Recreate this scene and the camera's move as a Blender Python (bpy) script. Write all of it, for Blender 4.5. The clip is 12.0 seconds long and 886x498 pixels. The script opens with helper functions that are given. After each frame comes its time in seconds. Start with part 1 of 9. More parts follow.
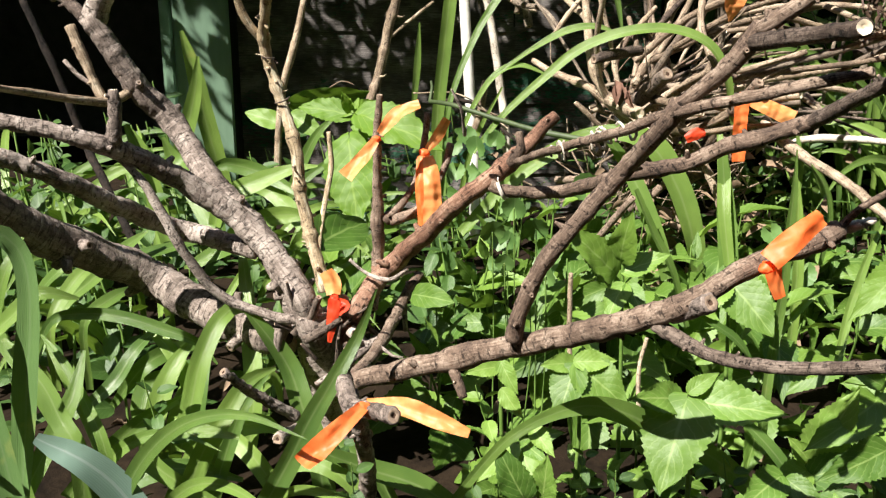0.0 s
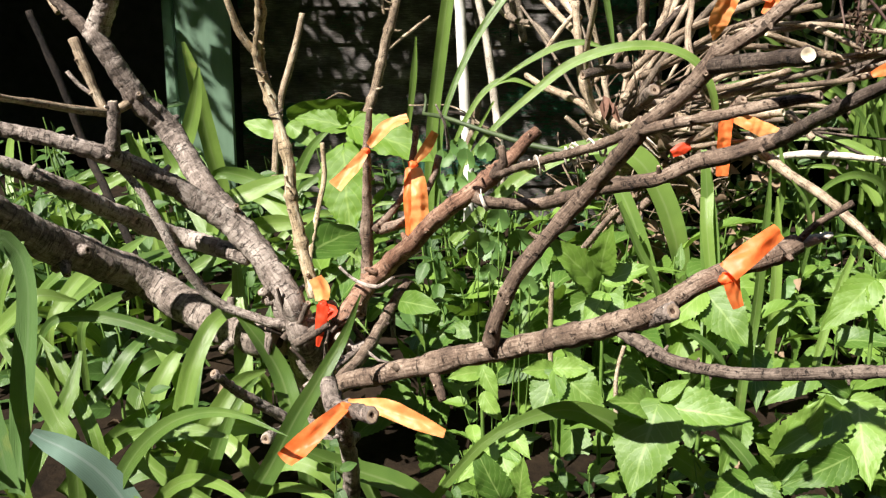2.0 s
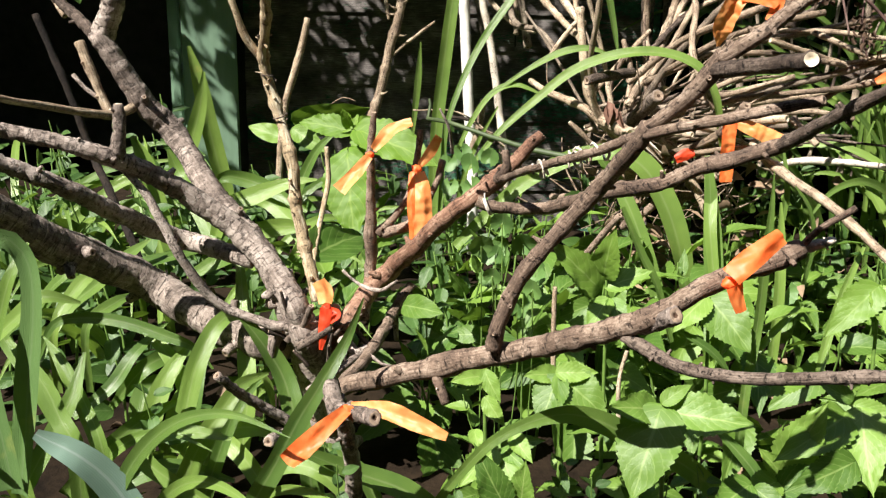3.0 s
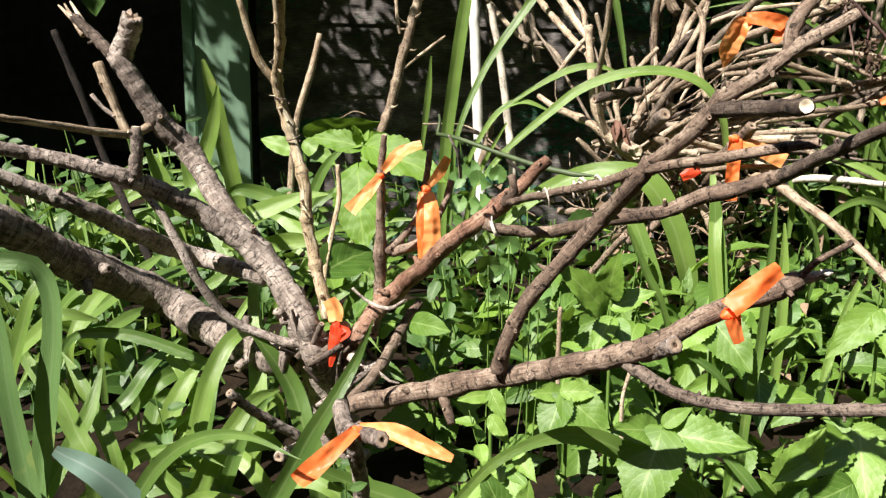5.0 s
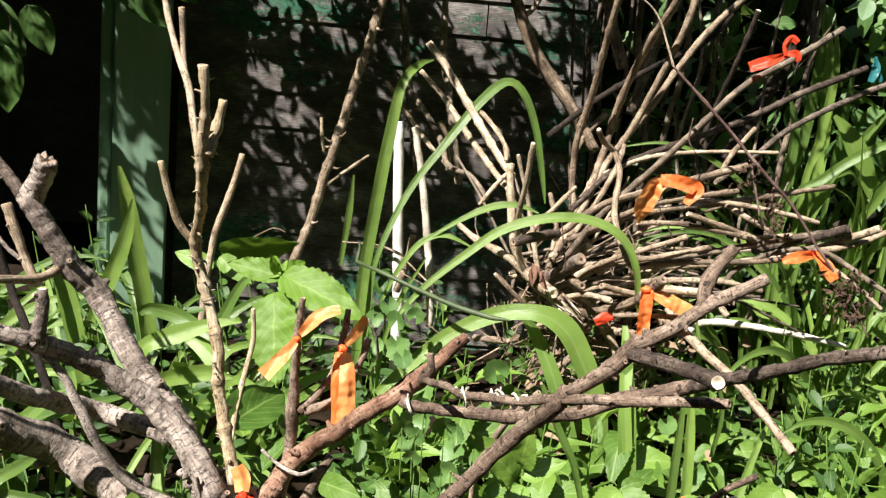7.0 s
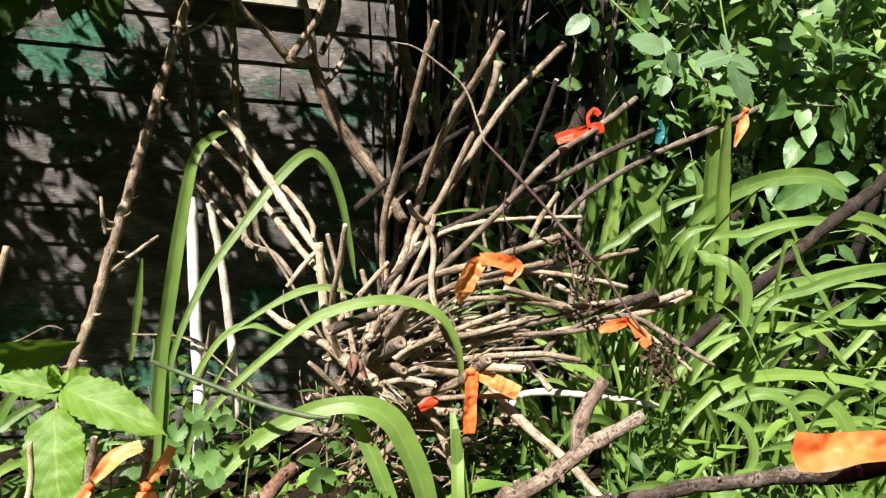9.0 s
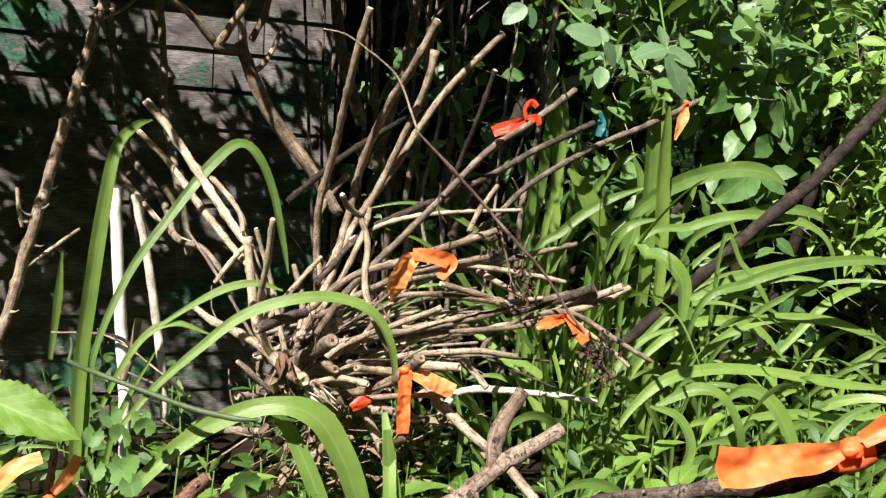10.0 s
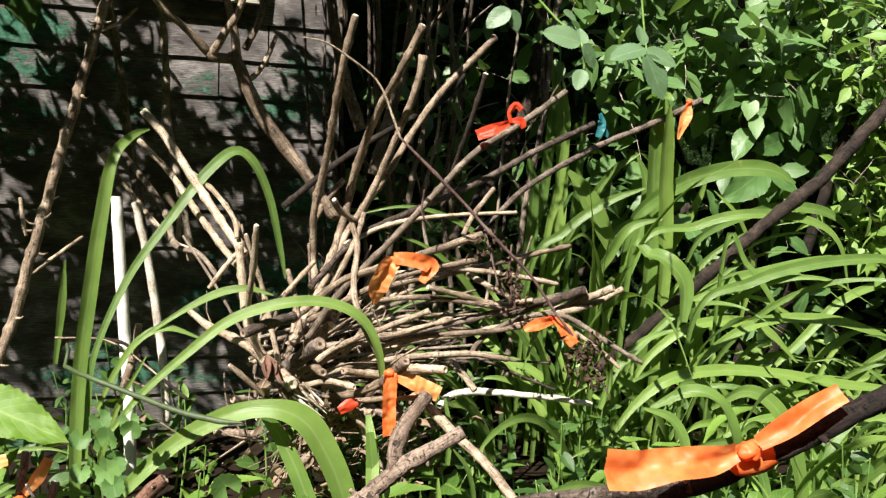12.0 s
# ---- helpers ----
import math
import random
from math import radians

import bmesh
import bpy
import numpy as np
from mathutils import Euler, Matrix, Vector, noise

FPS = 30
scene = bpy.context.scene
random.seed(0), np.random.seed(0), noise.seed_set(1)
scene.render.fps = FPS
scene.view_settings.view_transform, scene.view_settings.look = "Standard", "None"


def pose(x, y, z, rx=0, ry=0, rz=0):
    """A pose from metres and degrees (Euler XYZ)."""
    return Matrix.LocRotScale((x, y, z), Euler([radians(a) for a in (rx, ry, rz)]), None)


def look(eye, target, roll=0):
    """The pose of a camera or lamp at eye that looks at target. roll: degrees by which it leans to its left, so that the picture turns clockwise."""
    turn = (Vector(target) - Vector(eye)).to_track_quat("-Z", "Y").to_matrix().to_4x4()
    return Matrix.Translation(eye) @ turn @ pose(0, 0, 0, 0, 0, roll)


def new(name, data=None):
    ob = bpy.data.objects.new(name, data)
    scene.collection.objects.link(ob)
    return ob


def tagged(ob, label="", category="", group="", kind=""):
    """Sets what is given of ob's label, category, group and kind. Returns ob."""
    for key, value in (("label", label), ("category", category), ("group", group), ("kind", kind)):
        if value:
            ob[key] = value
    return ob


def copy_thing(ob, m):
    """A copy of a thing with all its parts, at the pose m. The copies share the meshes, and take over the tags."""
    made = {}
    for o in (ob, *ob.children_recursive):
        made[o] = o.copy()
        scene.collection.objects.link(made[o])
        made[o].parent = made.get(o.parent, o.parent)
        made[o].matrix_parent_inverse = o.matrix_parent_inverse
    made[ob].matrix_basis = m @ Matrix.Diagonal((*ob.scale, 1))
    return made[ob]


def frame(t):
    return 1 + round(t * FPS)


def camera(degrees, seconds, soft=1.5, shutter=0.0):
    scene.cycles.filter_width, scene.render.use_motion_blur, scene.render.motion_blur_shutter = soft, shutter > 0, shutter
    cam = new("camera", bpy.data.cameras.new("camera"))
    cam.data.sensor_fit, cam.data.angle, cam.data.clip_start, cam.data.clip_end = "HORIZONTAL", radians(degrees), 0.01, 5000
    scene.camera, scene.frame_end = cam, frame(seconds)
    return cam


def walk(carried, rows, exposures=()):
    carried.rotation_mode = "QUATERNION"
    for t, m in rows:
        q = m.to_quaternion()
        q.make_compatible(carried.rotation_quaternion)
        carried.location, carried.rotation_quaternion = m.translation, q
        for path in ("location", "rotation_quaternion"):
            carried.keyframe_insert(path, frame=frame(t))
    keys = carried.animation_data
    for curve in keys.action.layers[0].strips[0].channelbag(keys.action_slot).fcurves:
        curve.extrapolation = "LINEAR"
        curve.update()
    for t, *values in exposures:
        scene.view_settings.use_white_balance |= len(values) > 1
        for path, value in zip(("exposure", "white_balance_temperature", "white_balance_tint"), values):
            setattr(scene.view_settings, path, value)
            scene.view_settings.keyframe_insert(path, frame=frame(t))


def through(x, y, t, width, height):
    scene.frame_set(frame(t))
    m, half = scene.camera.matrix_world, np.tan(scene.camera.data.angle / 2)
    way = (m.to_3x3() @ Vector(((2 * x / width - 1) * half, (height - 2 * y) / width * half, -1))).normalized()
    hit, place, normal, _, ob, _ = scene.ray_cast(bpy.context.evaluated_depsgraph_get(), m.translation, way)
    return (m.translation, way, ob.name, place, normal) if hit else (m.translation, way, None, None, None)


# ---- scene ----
cam = camera(54.1, 12.0, soft=1.25)
# seconds, x, y, z, and the turns about x, y, z
ROWS = [
    (0, 0, 0, 0.58, 76, -0, 0),
    (0.5, 0.0114, -0.0089, 0.5854, 75.93, -0.24, -0.29),
    (1, 0.0205, -0.018, 0.5889, 75.97, -0.41, -0.12),
    (1.5, 0.0226, -0.0274, 0.5898, 76.17, -0.43, 0.15),
    (2, 0.0221, -0.0364, 0.588, 76.64, -0.61, 0.39),
    (2.5, 0.0219, -0.0384, 0.586, 76.92, -0.74, 0.54),
    (4.5, 0.0243, -0.0438, 0.5954, 77.09, -1.15, 1.15),
    (5, 0.0235, -0.0561, 0.615, 77.07, -1.2, 1.38),
    (5.5, 0.0163, -0.0676, 0.6432, 78.12, -1.92, 1.2),
    (6, 0.0151, -0.064, 0.6906, 79.7, -3.88, -0.7),
    (6.5, 0.0164, -0.0491, 0.718, 80.21, -4.99, -2.18),
    (6.7, 0.0148, -0.0412, 0.7323, 80.57, -4.94, -2.74),
    (8.3, -0.0089, 0.0551, 0.8, 83.93, -3.84, -11.64),
    (8.5, -0.0143, 0.0648, 0.8039, 84.59, -3.59, -13.74),
    (9, -0.0132, 0.0877, 0.8118, 84.74, -3.31, -17.73),
    (9.5, 0.007, 0.1038, 0.815, 84.77, -3.01, -20.56),
    (10, 0.0268, 0.1198, 0.8183, 84.25, -3.68, -20.99),
    (10.5, 0.0415, 0.121, 0.8063, 84.48, -3.18, -21.66),
    (11, 0.0583, 0.1113, 0.7984, 84.6, -2.54, -21.1),
    (11.5, 0.0783, 0.1049, 0.8075, 84, -2.88, -20.17),
    (12, 0.1137, 0.0787, 0.8274, 84.22, -2.74, -18.26),
]
walk(cam, [(t, pose(x, y, z, rx, ry, rz)) for t, x, y, z, rx, ry, rz in ROWS],
     exposures=[(0, 1.38), (6.5, 1.40), (8.3, 1.54), (9.0, 1.52), (9.7, 1.42), (12, 1.40)])

# ---- light ----
SUN_FROM = Vector((-0.46, -0.48, 0.75)).normalized()
world = bpy.data.worlds.new("sky")
scene.world = world
world.use_nodes = True
sky = world.node_tree.nodes.new("ShaderNodeTexSky")
sky.sky_type, sky.sun_disc = "NISHITA", False
sky.sun_elevation = math.asin(SUN_FROM.z)
sky.sun_rotation = math.atan2(SUN_FROM.x, SUN_FROM.y)
world.node_tree.links.new(sky.outputs[0], world.node_tree.nodes["Background"].inputs[0])
world.node_tree.nodes["Background"].inputs[1].default_value = 0.065
sun = new("sun", bpy.data.lights.new("sun", "SUN"))
sun.data.energy, sun.data.angle, sun.data.color = 4.85, radians(0.53), (1.0, 0.95, 0.87)
sun.matrix_world = look(SUN_FROM * 20, (0, 0, 0))


# ---- materials ----
def material(name, rough=0.7, metal=0.0):
    m = bpy.data.materials.new(name)
    m.use_nodes = True
    b = m.node_tree.nodes["Principled BSDF"]
    b.inputs["Roughness"].default_value, b.inputs["Metallic"].default_value = rough, metal
    return m, m.node_tree, b


def node(nt, kind, **values):
    n = nt.nodes.new(kind)
    for k, v in values.items():
        n.inputs[k].default_value = v
    return n


def ramp(nt, source, *stops):
    r = nt.nodes.new("ShaderNodeValToRGB")
    while len(r.color_ramp.elements) < len(stops):
        r.color_ramp.elements.new(0.5)
    for e, (at, c) in zip(r.color_ramp.elements, stops):
        e.position, e.color = at, (*c, 1) if len(c) == 3 else c
    nt.links.new(source, r.inputs[0])
    return r.outputs[0]


def mix(nt, factor, a, b, mode="MIX"):
    n = nt.nodes.new("ShaderNodeMix")
    n.data_type, n.blend_type = "RGBA", mode
    for slot, v in ((0, factor), (6, a), (7, b)):
        if isinstance(v, (int, float)):
            n.inputs[slot].default_value = v
        elif isinstance(v, tuple):
            n.inputs[slot].default_value = (*v, 1)
        else:
            nt.links.new(v, n.inputs[slot])
    return n.outputs[2]


def maths(nt, op, a, b=0.0, c=0.0):
    n = nt.nodes.new("ShaderNodeMath")
    n.operation = op
    for slot, v in enumerate((a, b, c)):
        if isinstance(v, (int, float)):
            n.inputs[slot].default_value = v
        else:
            nt.links.new(v, n.inputs[slot])
    return n.outputs[0]


def coords(nt, scale, which="Object"):
    c = nt.nodes.new("ShaderNodeTexCoord")
    m = nt.nodes.new("ShaderNodeMapping")
    m.inputs["Scale"].default_value = scale
    nt.links.new(c.outputs[which], m.inputs[0])
    return m.outputs[0]


def noise_of(nt, vector, scale, detail=4.0, rough=0.6):
    n = node(nt, "ShaderNodeTexNoise", Scale=scale, Detail=detail, Roughness=rough)
    nt.links.new(vector, n.inputs["Vector"])
    return n.outputs[0]


def bump(nt, b, height, strength, distance):
    n = node(nt, "ShaderNodeBump", Strength=strength, Distance=distance)
    nt.links.new(height, n.inputs["Height"])
    nt.links.new(n.outputs[0], b.inputs["Normal"])


def bark(name, dark, mid, light, rough=0.85, relief=0.004, fissure=1.0, ring=1.0, peel=0.0, plates=0.12):
    """Bark along a stem: uv.y runs along it in metres, uv.x 0 to 0.1 round it. fissure: lengthwise furrows; ring: cracks across; plates: scales."""
    m, nt, b = material(name, rough)
    b.inputs["Specular IOR Level"].default_value = 0.3
    ob = coords(nt, (1, 1, 1))
    info = nt.nodes.new("ShaderNodeObjectInfo")
    furrow = noise_of(nt, coords(nt, (260, 26, 1), "UV"), 1.0, 5, 0.7)
    across = noise_of(nt, coords(nt, (42, 190, 1), "UV"), 1.0, 4, 0.62)
    patch = noise_of(nt, ob, 26, 4, 0.6)
    fine = noise_of(nt, ob, 420, 4, 0.75)
    speck = noise_of(nt, ob, 150, 3, 0.6)
    # scales between crooked cracks, wider than they are long
    wander = nt.nodes.new("ShaderNodeVectorMath")
    wander.operation = "MULTIPLY_ADD"
    wob = node(nt, "ShaderNodeTexNoise", Scale=1.0, Detail=3.0)
    nt.links.new(coords(nt, (120, 120, 1), "UV"), wob.inputs["Vector"])
    nt.links.new(wob.outputs["Color"], wander.inputs[0])
    wander.inputs[1].default_value = (1.2, 0.7, 0.0)
    nt.links.new(coords(nt, (52, 150, 1), "UV"), wander.inputs[2])
    cell = node(nt, "ShaderNodeTexVoronoi", Scale=1.0)
    edge = node(nt, "ShaderNodeTexVoronoi", Scale=1.0)
    edge.feature = "DISTANCE_TO_EDGE"
    nt.links.new(wander.outputs[0], cell.inputs["Vector"])
    nt.links.new(wander.outputs[0], edge.inputs["Vector"])
    seam = ramp(nt, edge.outputs[0], (0.01, (1, 1, 1)), (0.055, (0, 0, 0)))
    seam = maths(nt, "MULTIPLY", seam, ramp(nt, noise_of(nt, ob, 60, 3), (0.46, (0.0, 0.0, 0.0)), (0.60, (1, 1, 1))))
    crack = ramp(nt, across, (0.36, (1, 1, 1)), (0.41, (0, 0, 0)))
    split = ramp(nt, furrow, (0.35, (1, 1, 1)), (0.43, (0, 0, 0)))
    pits = ramp(nt, speck, (0.34, (1, 1, 1)), (0.40, (0, 0, 0)))
    shade = nt.nodes.new("ShaderNodeSeparateColor")
    nt.links.new(cell.outputs["Color"], shade.inputs[0])
    tone = maths(nt, "ADD", maths(nt, "MULTIPLY", patch, 0.40), maths(nt, "ADD", maths(nt, "MULTIPLY", furrow, 0.32), maths(nt, "MULTIPLY", fine, 0.28)))
    tone = maths(nt, "ADD", tone, maths(nt, "MULTIPLY", maths(nt, "SUBTRACT", shade.outputs[0], 0.5), 0.16 * plates))
    tone = maths(nt, "ADD", tone, maths(nt, "MULTIPLY", maths(nt, "SUBTRACT", info.outputs["Random"], 0.5), 0.10))
    c = ramp(nt, tone, (0.36, dark), (0.48, mid), (0.61, light))
    deep = tuple(0.22 * v for v in dark)
    c = mix(nt, maths(nt, "MULTIPLY", crack, 0.85 * ring), c, deep)
    c = mix(nt, maths(nt, "MULTIPLY", split, 0.75 * fissure), c, deep)
    c = mix(nt, maths(nt, "MULTIPLY", pits, 0.6), c, deep)
    c = mix(nt, maths(nt, "MULTIPLY", seam, 0.95 * plates), c, deep)
    if peel:
        bare = ramp(nt, noise_of(nt, coords(nt, (44, 14, 1), "UV"), 1.0, 5, 0.6), (0.56, (0, 0, 0)), (0.60, (1, 1, 1)))
        c = mix(nt, maths(nt, "MULTIPLY", bare, peel), c, tuple(min(0.8, 1.3 * v + 0.05) for v in light))
    nt.links.new(c, b.inputs["Base Color"])
    h = maths(nt, "ADD", maths(nt, "MULTIPLY", furrow, 0.55 * fissure), maths(nt, "MULTIPLY", fine, 0.30))
    h = maths(nt, "SUBTRACT", h, maths(nt, "ADD", maths(nt, "MULTIPLY", crack, 0.5 * ring), maths(nt, "MULTIPLY", pits, 0.25)))
    h = maths(nt, "ADD", h, maths(nt, "MULTIPLY", maths(nt, "SUBTRACT", maths(nt, "MULTIPLY", shade.outputs[1], 0.5), seam), 0.6 * plates))
    bump(nt, b, h, 1.0, relief)
    return m


def leafy(name, deep, fresh, vein, stripes=False, gloss=0.38, through=0.23, glow=(0.25, 0.42, 0.03), ribbed=1.0):
    """A leaf: uv.x runs 0 to 1 across it, uv.y 0 to 1 along it."""
    deep, fresh, vein = ((1.07 * c[0], 0.97 * c[1], 1.25 * c[2]) for c in (deep, fresh, vein))
    m, nt, b = material(name, gloss)
    uv = coords(nt, (1, 1, 1), "UV")
    ob = coords(nt, (1, 1, 1))
    info = nt.nodes.new("ShaderNodeObjectInfo")
    isl = nt.nodes.new("ShaderNodeNewGeometry")
    big = noise_of(nt, ob, 22, 3)
    chance = maths(nt, "ADD", maths(nt, "MULTIPLY", info.outputs["Random"], 0.55), maths(nt, "MULTIPLY", isl.outputs["Random Per Island"], 0.35))
    tone = maths(nt, "ADD", maths(nt, "MULTIPLY", big, 0.35), maths(nt, "MULTIPLY", chance, 0.75))
    c = ramp(nt, tone, (0.2, deep), (0.8, fresh))
    sep = nt.nodes.new("ShaderNodeSeparateXYZ")
    nt.links.new(uv, sep.inputs[0])
    off = maths(nt, "ABSOLUTE", maths(nt, "SUBTRACT", sep.outputs[0], 0.5))
    if stripes:
        lines = maths(nt, "SINE", maths(nt, "MULTIPLY", sep.outputs[0], 95.0))
        h = maths(nt, "ADD", noise_of(nt, coords(nt, (40, 3, 1), "UV"), 1.0, 3), maths(nt, "MULTIPLY", lines, 0.10))
        c = mix(nt, maths(nt, "MULTIPLY", maths(nt, "ADD", lines, 1.0), 0.03), c, vein)
        rib = ramp(nt, off, (0.0, (1, 1, 1)), (0.07, (0, 0, 0)))
        c = mix(nt, maths(nt, "MULTIPLY", rib, 0.35), c, vein)
        # yellowed and bruised patches
        dry = ramp(nt, noise_of(nt, coords(nt, (9, 9, 9)), 1.6, 5), (0.64, (0, 0, 0)), (0.74, (1, 1, 1)))
        c = mix(nt, maths(nt, "MULTIPLY", dry, 0.5), c, (0.36, 0.38, 0.10))
    else:
        slant = maths(nt, "SUBTRACT", sep.outputs[1], maths(nt, "MULTIPLY", off, 0.75))
        side = maths(nt, "SINE", maths(nt, "MULTIPLY", slant, 46.0))
        ribs = ramp(nt, side, (0.86, (0, 0, 0)), (0.99, (1, 1, 1)))
        mid = ramp(nt, off, (0.012, (1, 1, 1)), (0.035, (0, 0, 0)))
        net = node(nt, "ShaderNodeTexVoronoi", Scale=26.0)
        net.feature = "DISTANCE_TO_EDGE"
        nt.links.new(uv, net.inputs["Vector"])
        h = maths(nt, "ADD", maths(nt, "MULTIPLY", side, -0.11 * ribbed), maths(nt, "MULTIPLY", net.outputs[0], 0.5))
        c = mix(nt, maths(nt, "MULTIPLY", maths(nt, "MAXIMUM", maths(nt, "MULTIPLY", ribs, 0.55 * ribbed), mid), 0.5), c, vein)
    nt.links.new(c, b.inputs["Base Color"])
    bump(nt, b, h, 0.4, 0.0014)
    t = node(nt, "ShaderNodeBsdfTranslucent")
    nt.links.new(mix(nt, 0.55, c, glow), t.inputs[0])
    s = node(nt, "ShaderNodeMixShader", Fac=through)
    nt.links.new(b.outputs[0], s.inputs[1])
    nt.links.new(t.outputs[0], s.inputs[2])
    nt.links.new(s.outputs[0], nt.nodes["Material Output"].inputs[0])
    return m


def plain(name, a, b_, scale=60.0, rough=0.7, relief=0.001, stops=(0.35, 0.68), metal=0.0, stretch=(1, 1, 1)):
    m, nt, b = material(name, rough, metal)
    v = coords(nt, stretch)
    f = noise_of(nt, v, scale, 6, 0.65)
    g = noise_of(nt, v, scale * 0.18, 3)
    c = ramp(nt, maths(nt, "ADD", maths(nt, "MULTIPLY", f, 0.6), maths(nt, "MULTIPLY", g, 0.4)), (stops[0], a), (stops[1], b_))
    nt.links.new(c, b.inputs["Base Color"])
    bump(nt, b, f, 0.6, relief)
    b.inputs["Specular IOR Level"].default_value = 0.5 if rough < 0.9 else 0.1
    return m


BARK = bark("rough grey-brown bark", (0.085, 0.066, 0.055), (0.235, 0.188, 0.160), (0.47, 0.40, 0.35), relief=0.003, ring=0.85, fissure=0.4, plates=0.65)
BARK_RED = bark("red-brown bark", (0.050, 0.033, 0.025), (0.150, 0.103, 0.075), (0.37, 0.285, 0.22), relief=0.0022, fissure=0.6, ring=0.9, plates=0.3)
BARK_STRAW = bark("straw-coloured peeling bark", (0.14, 0.100, 0.058), (0.41, 0.31, 0.19), (0.64, 0.54, 0.40), relief=0.002, fissure=0.9, ring=0.7, rough=0.7, peel=0.5, plates=0.15)
BARK_RUST = bark("fresh rust-brown bark", (0.06, 0.030, 0.020), (0.20, 0.105, 0.068), (0.42, 0.28, 0.20), relief=0.0022, fissure=0.6, ring=0.8, plates=0.22)
BARK_OLD = bark("old grey cane skin", (0.05, 0.037, 0.028), (0.16, 0.122, 0.090), (0.38, 0.31, 0.24), relief=0.0014, fissure=0.8, ring=0.7, rough=0.75, peel=0.15)
BARK_TAN = bark("tan dry bark", (0.10, 0.068, 0.045), (0.30, 0.222, 0.150), (0.61, 0.50, 0.37), relief=0.0018, fissure=0.9, ring=0.7, rough=0.7, peel=0.35)
BARK_CANE = bark("dry cane skin", (0.050, 0.035, 0.025), (0.185, 0.132, 0.090), (0.46, 0.365, 0.265), relief=0.0016, fissure=1.0, ring=0.8, rough=0.65, peel=0.3)
BARK_PALE = bark("bleached bare wood", (0.30, 0.25, 0.20), (0.56, 0.50, 0.42), (0.76, 0.70, 0.62), relief=0.0012, fissure=0.6, ring=0.4, rough=0.7)
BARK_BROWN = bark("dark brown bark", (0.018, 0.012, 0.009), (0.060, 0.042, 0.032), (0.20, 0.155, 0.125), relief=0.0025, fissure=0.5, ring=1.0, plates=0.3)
# near-black: dark bark with the shade on some limbs mixed into its colour
BARK_DARK = bark("near-black bark, shade included", (0.005, 0.0035, 0.0028), (0.016, 0.0105, 0.0075), (0.055, 0.038, 0.028), relief=0.003, fissure=0.7, ring=0.9, plates=0.3)
CUT = plain("pale cut wood", (0.55, 0.45, 0.31), (0.80, 0.70, 0.54), 220, 0.8)
CUT_OLD = plain("weathered cut wood", (0.13, 0.09, 0.065), (0.42, 0.31, 0.22), 260, 0.85)
PITH = plain("dark hollow pith", (0.03, 0.02, 0.015), (0.10, 0.06, 0.04), 200, 0.9)
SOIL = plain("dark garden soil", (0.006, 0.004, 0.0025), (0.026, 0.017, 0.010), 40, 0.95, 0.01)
SEED = plain("shrivelled brown husks", (0.025, 0.015, 0.010), (0.13, 0.085, 0.06), 120, 0.9)
LITTER = plain("dead leaves", (0.10, 0.065, 0.04), (0.30, 0.21, 0.13), 50, 0.85, 0.002)
LILY = leafy("daylily leaf", (0.050, 0.125, 0.020), (0.215, 0.36, 0.056), (0.30, 0.40, 0.14), stripes=True, gloss=0.34, through=0.33)
LILY_BLUE = leafy("bluish bloomed leaf", (0.085, 0.18, 0.10), (0.20, 0.32, 0.20), (0.42, 0.50, 0.38), stripes=True, gloss=0.45, through=0.15)
LILY_DULL = leafy("glaucous daylily leaf", (0.045, 0.115, 0.028), (0.115, 0.225, 0.055), (0.20, 0.30, 0.12), stripes=True, gloss=0.42, through=0.25)
HERB = leafy("soft green herb leaf", (0.036, 0.100, 0.010), (0.165, 0.305, 0.034), (0.25, 0.38, 0.09), gloss=0.52)
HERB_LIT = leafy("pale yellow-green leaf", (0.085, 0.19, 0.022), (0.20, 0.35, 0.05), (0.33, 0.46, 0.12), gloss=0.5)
HERB_DARK = leafy("dull green leaf, also for shaded ones", (0.020, 0.060, 0.010), (0.070, 0.16, 0.022), (0.14, 0.25, 0.06), gloss=0.5)
BALM = leafy("bright puckered leaf", (0.085, 0.19, 0.012), (0.16, 0.30, 0.018), (0.23, 0.36, 0.05), gloss=0.6, ribbed=1.3, through=0.30)
IVY = leafy("scalloped round leaf", (0.060, 0.15, 0.030), (0.130, 0.26, 0.055), (0.17, 0.29, 0.09), gloss=0.45, ribbed=0.1)
ROSE = leafy("rose leaflet", (0.040, 0.115, 0.022), (0.115, 0.235, 0.050), (0.15, 0.27, 0.09), gloss=0.45, through=0.25)
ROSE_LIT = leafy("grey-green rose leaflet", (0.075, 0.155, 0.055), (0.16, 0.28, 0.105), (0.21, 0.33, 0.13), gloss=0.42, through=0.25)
ROSE_BUSH = leafy("green shrub leaf", (0.055, 0.135, 0.028), (0.15, 0.285, 0.075), (0.20, 0.32, 0.11), gloss=0.42, through=0.28)
GREEN_STEM = plain("green plant stem", (0.06, 0.13, 0.02), (0.17, 0.27, 0.06), 90, 0.5)
VINE_RED = bark("dark red vine skin", (0.05, 0.026, 0.023), (0.12, 0.068, 0.06), (0.26, 0.18, 0.155), relief=0.0008, fissure=0.4, ring=0.6)
STALK = plain("dark green leaf stalk", (0.026, 0.042, 0.014), (0.070, 0.100, 0.036), 90, 0.6)


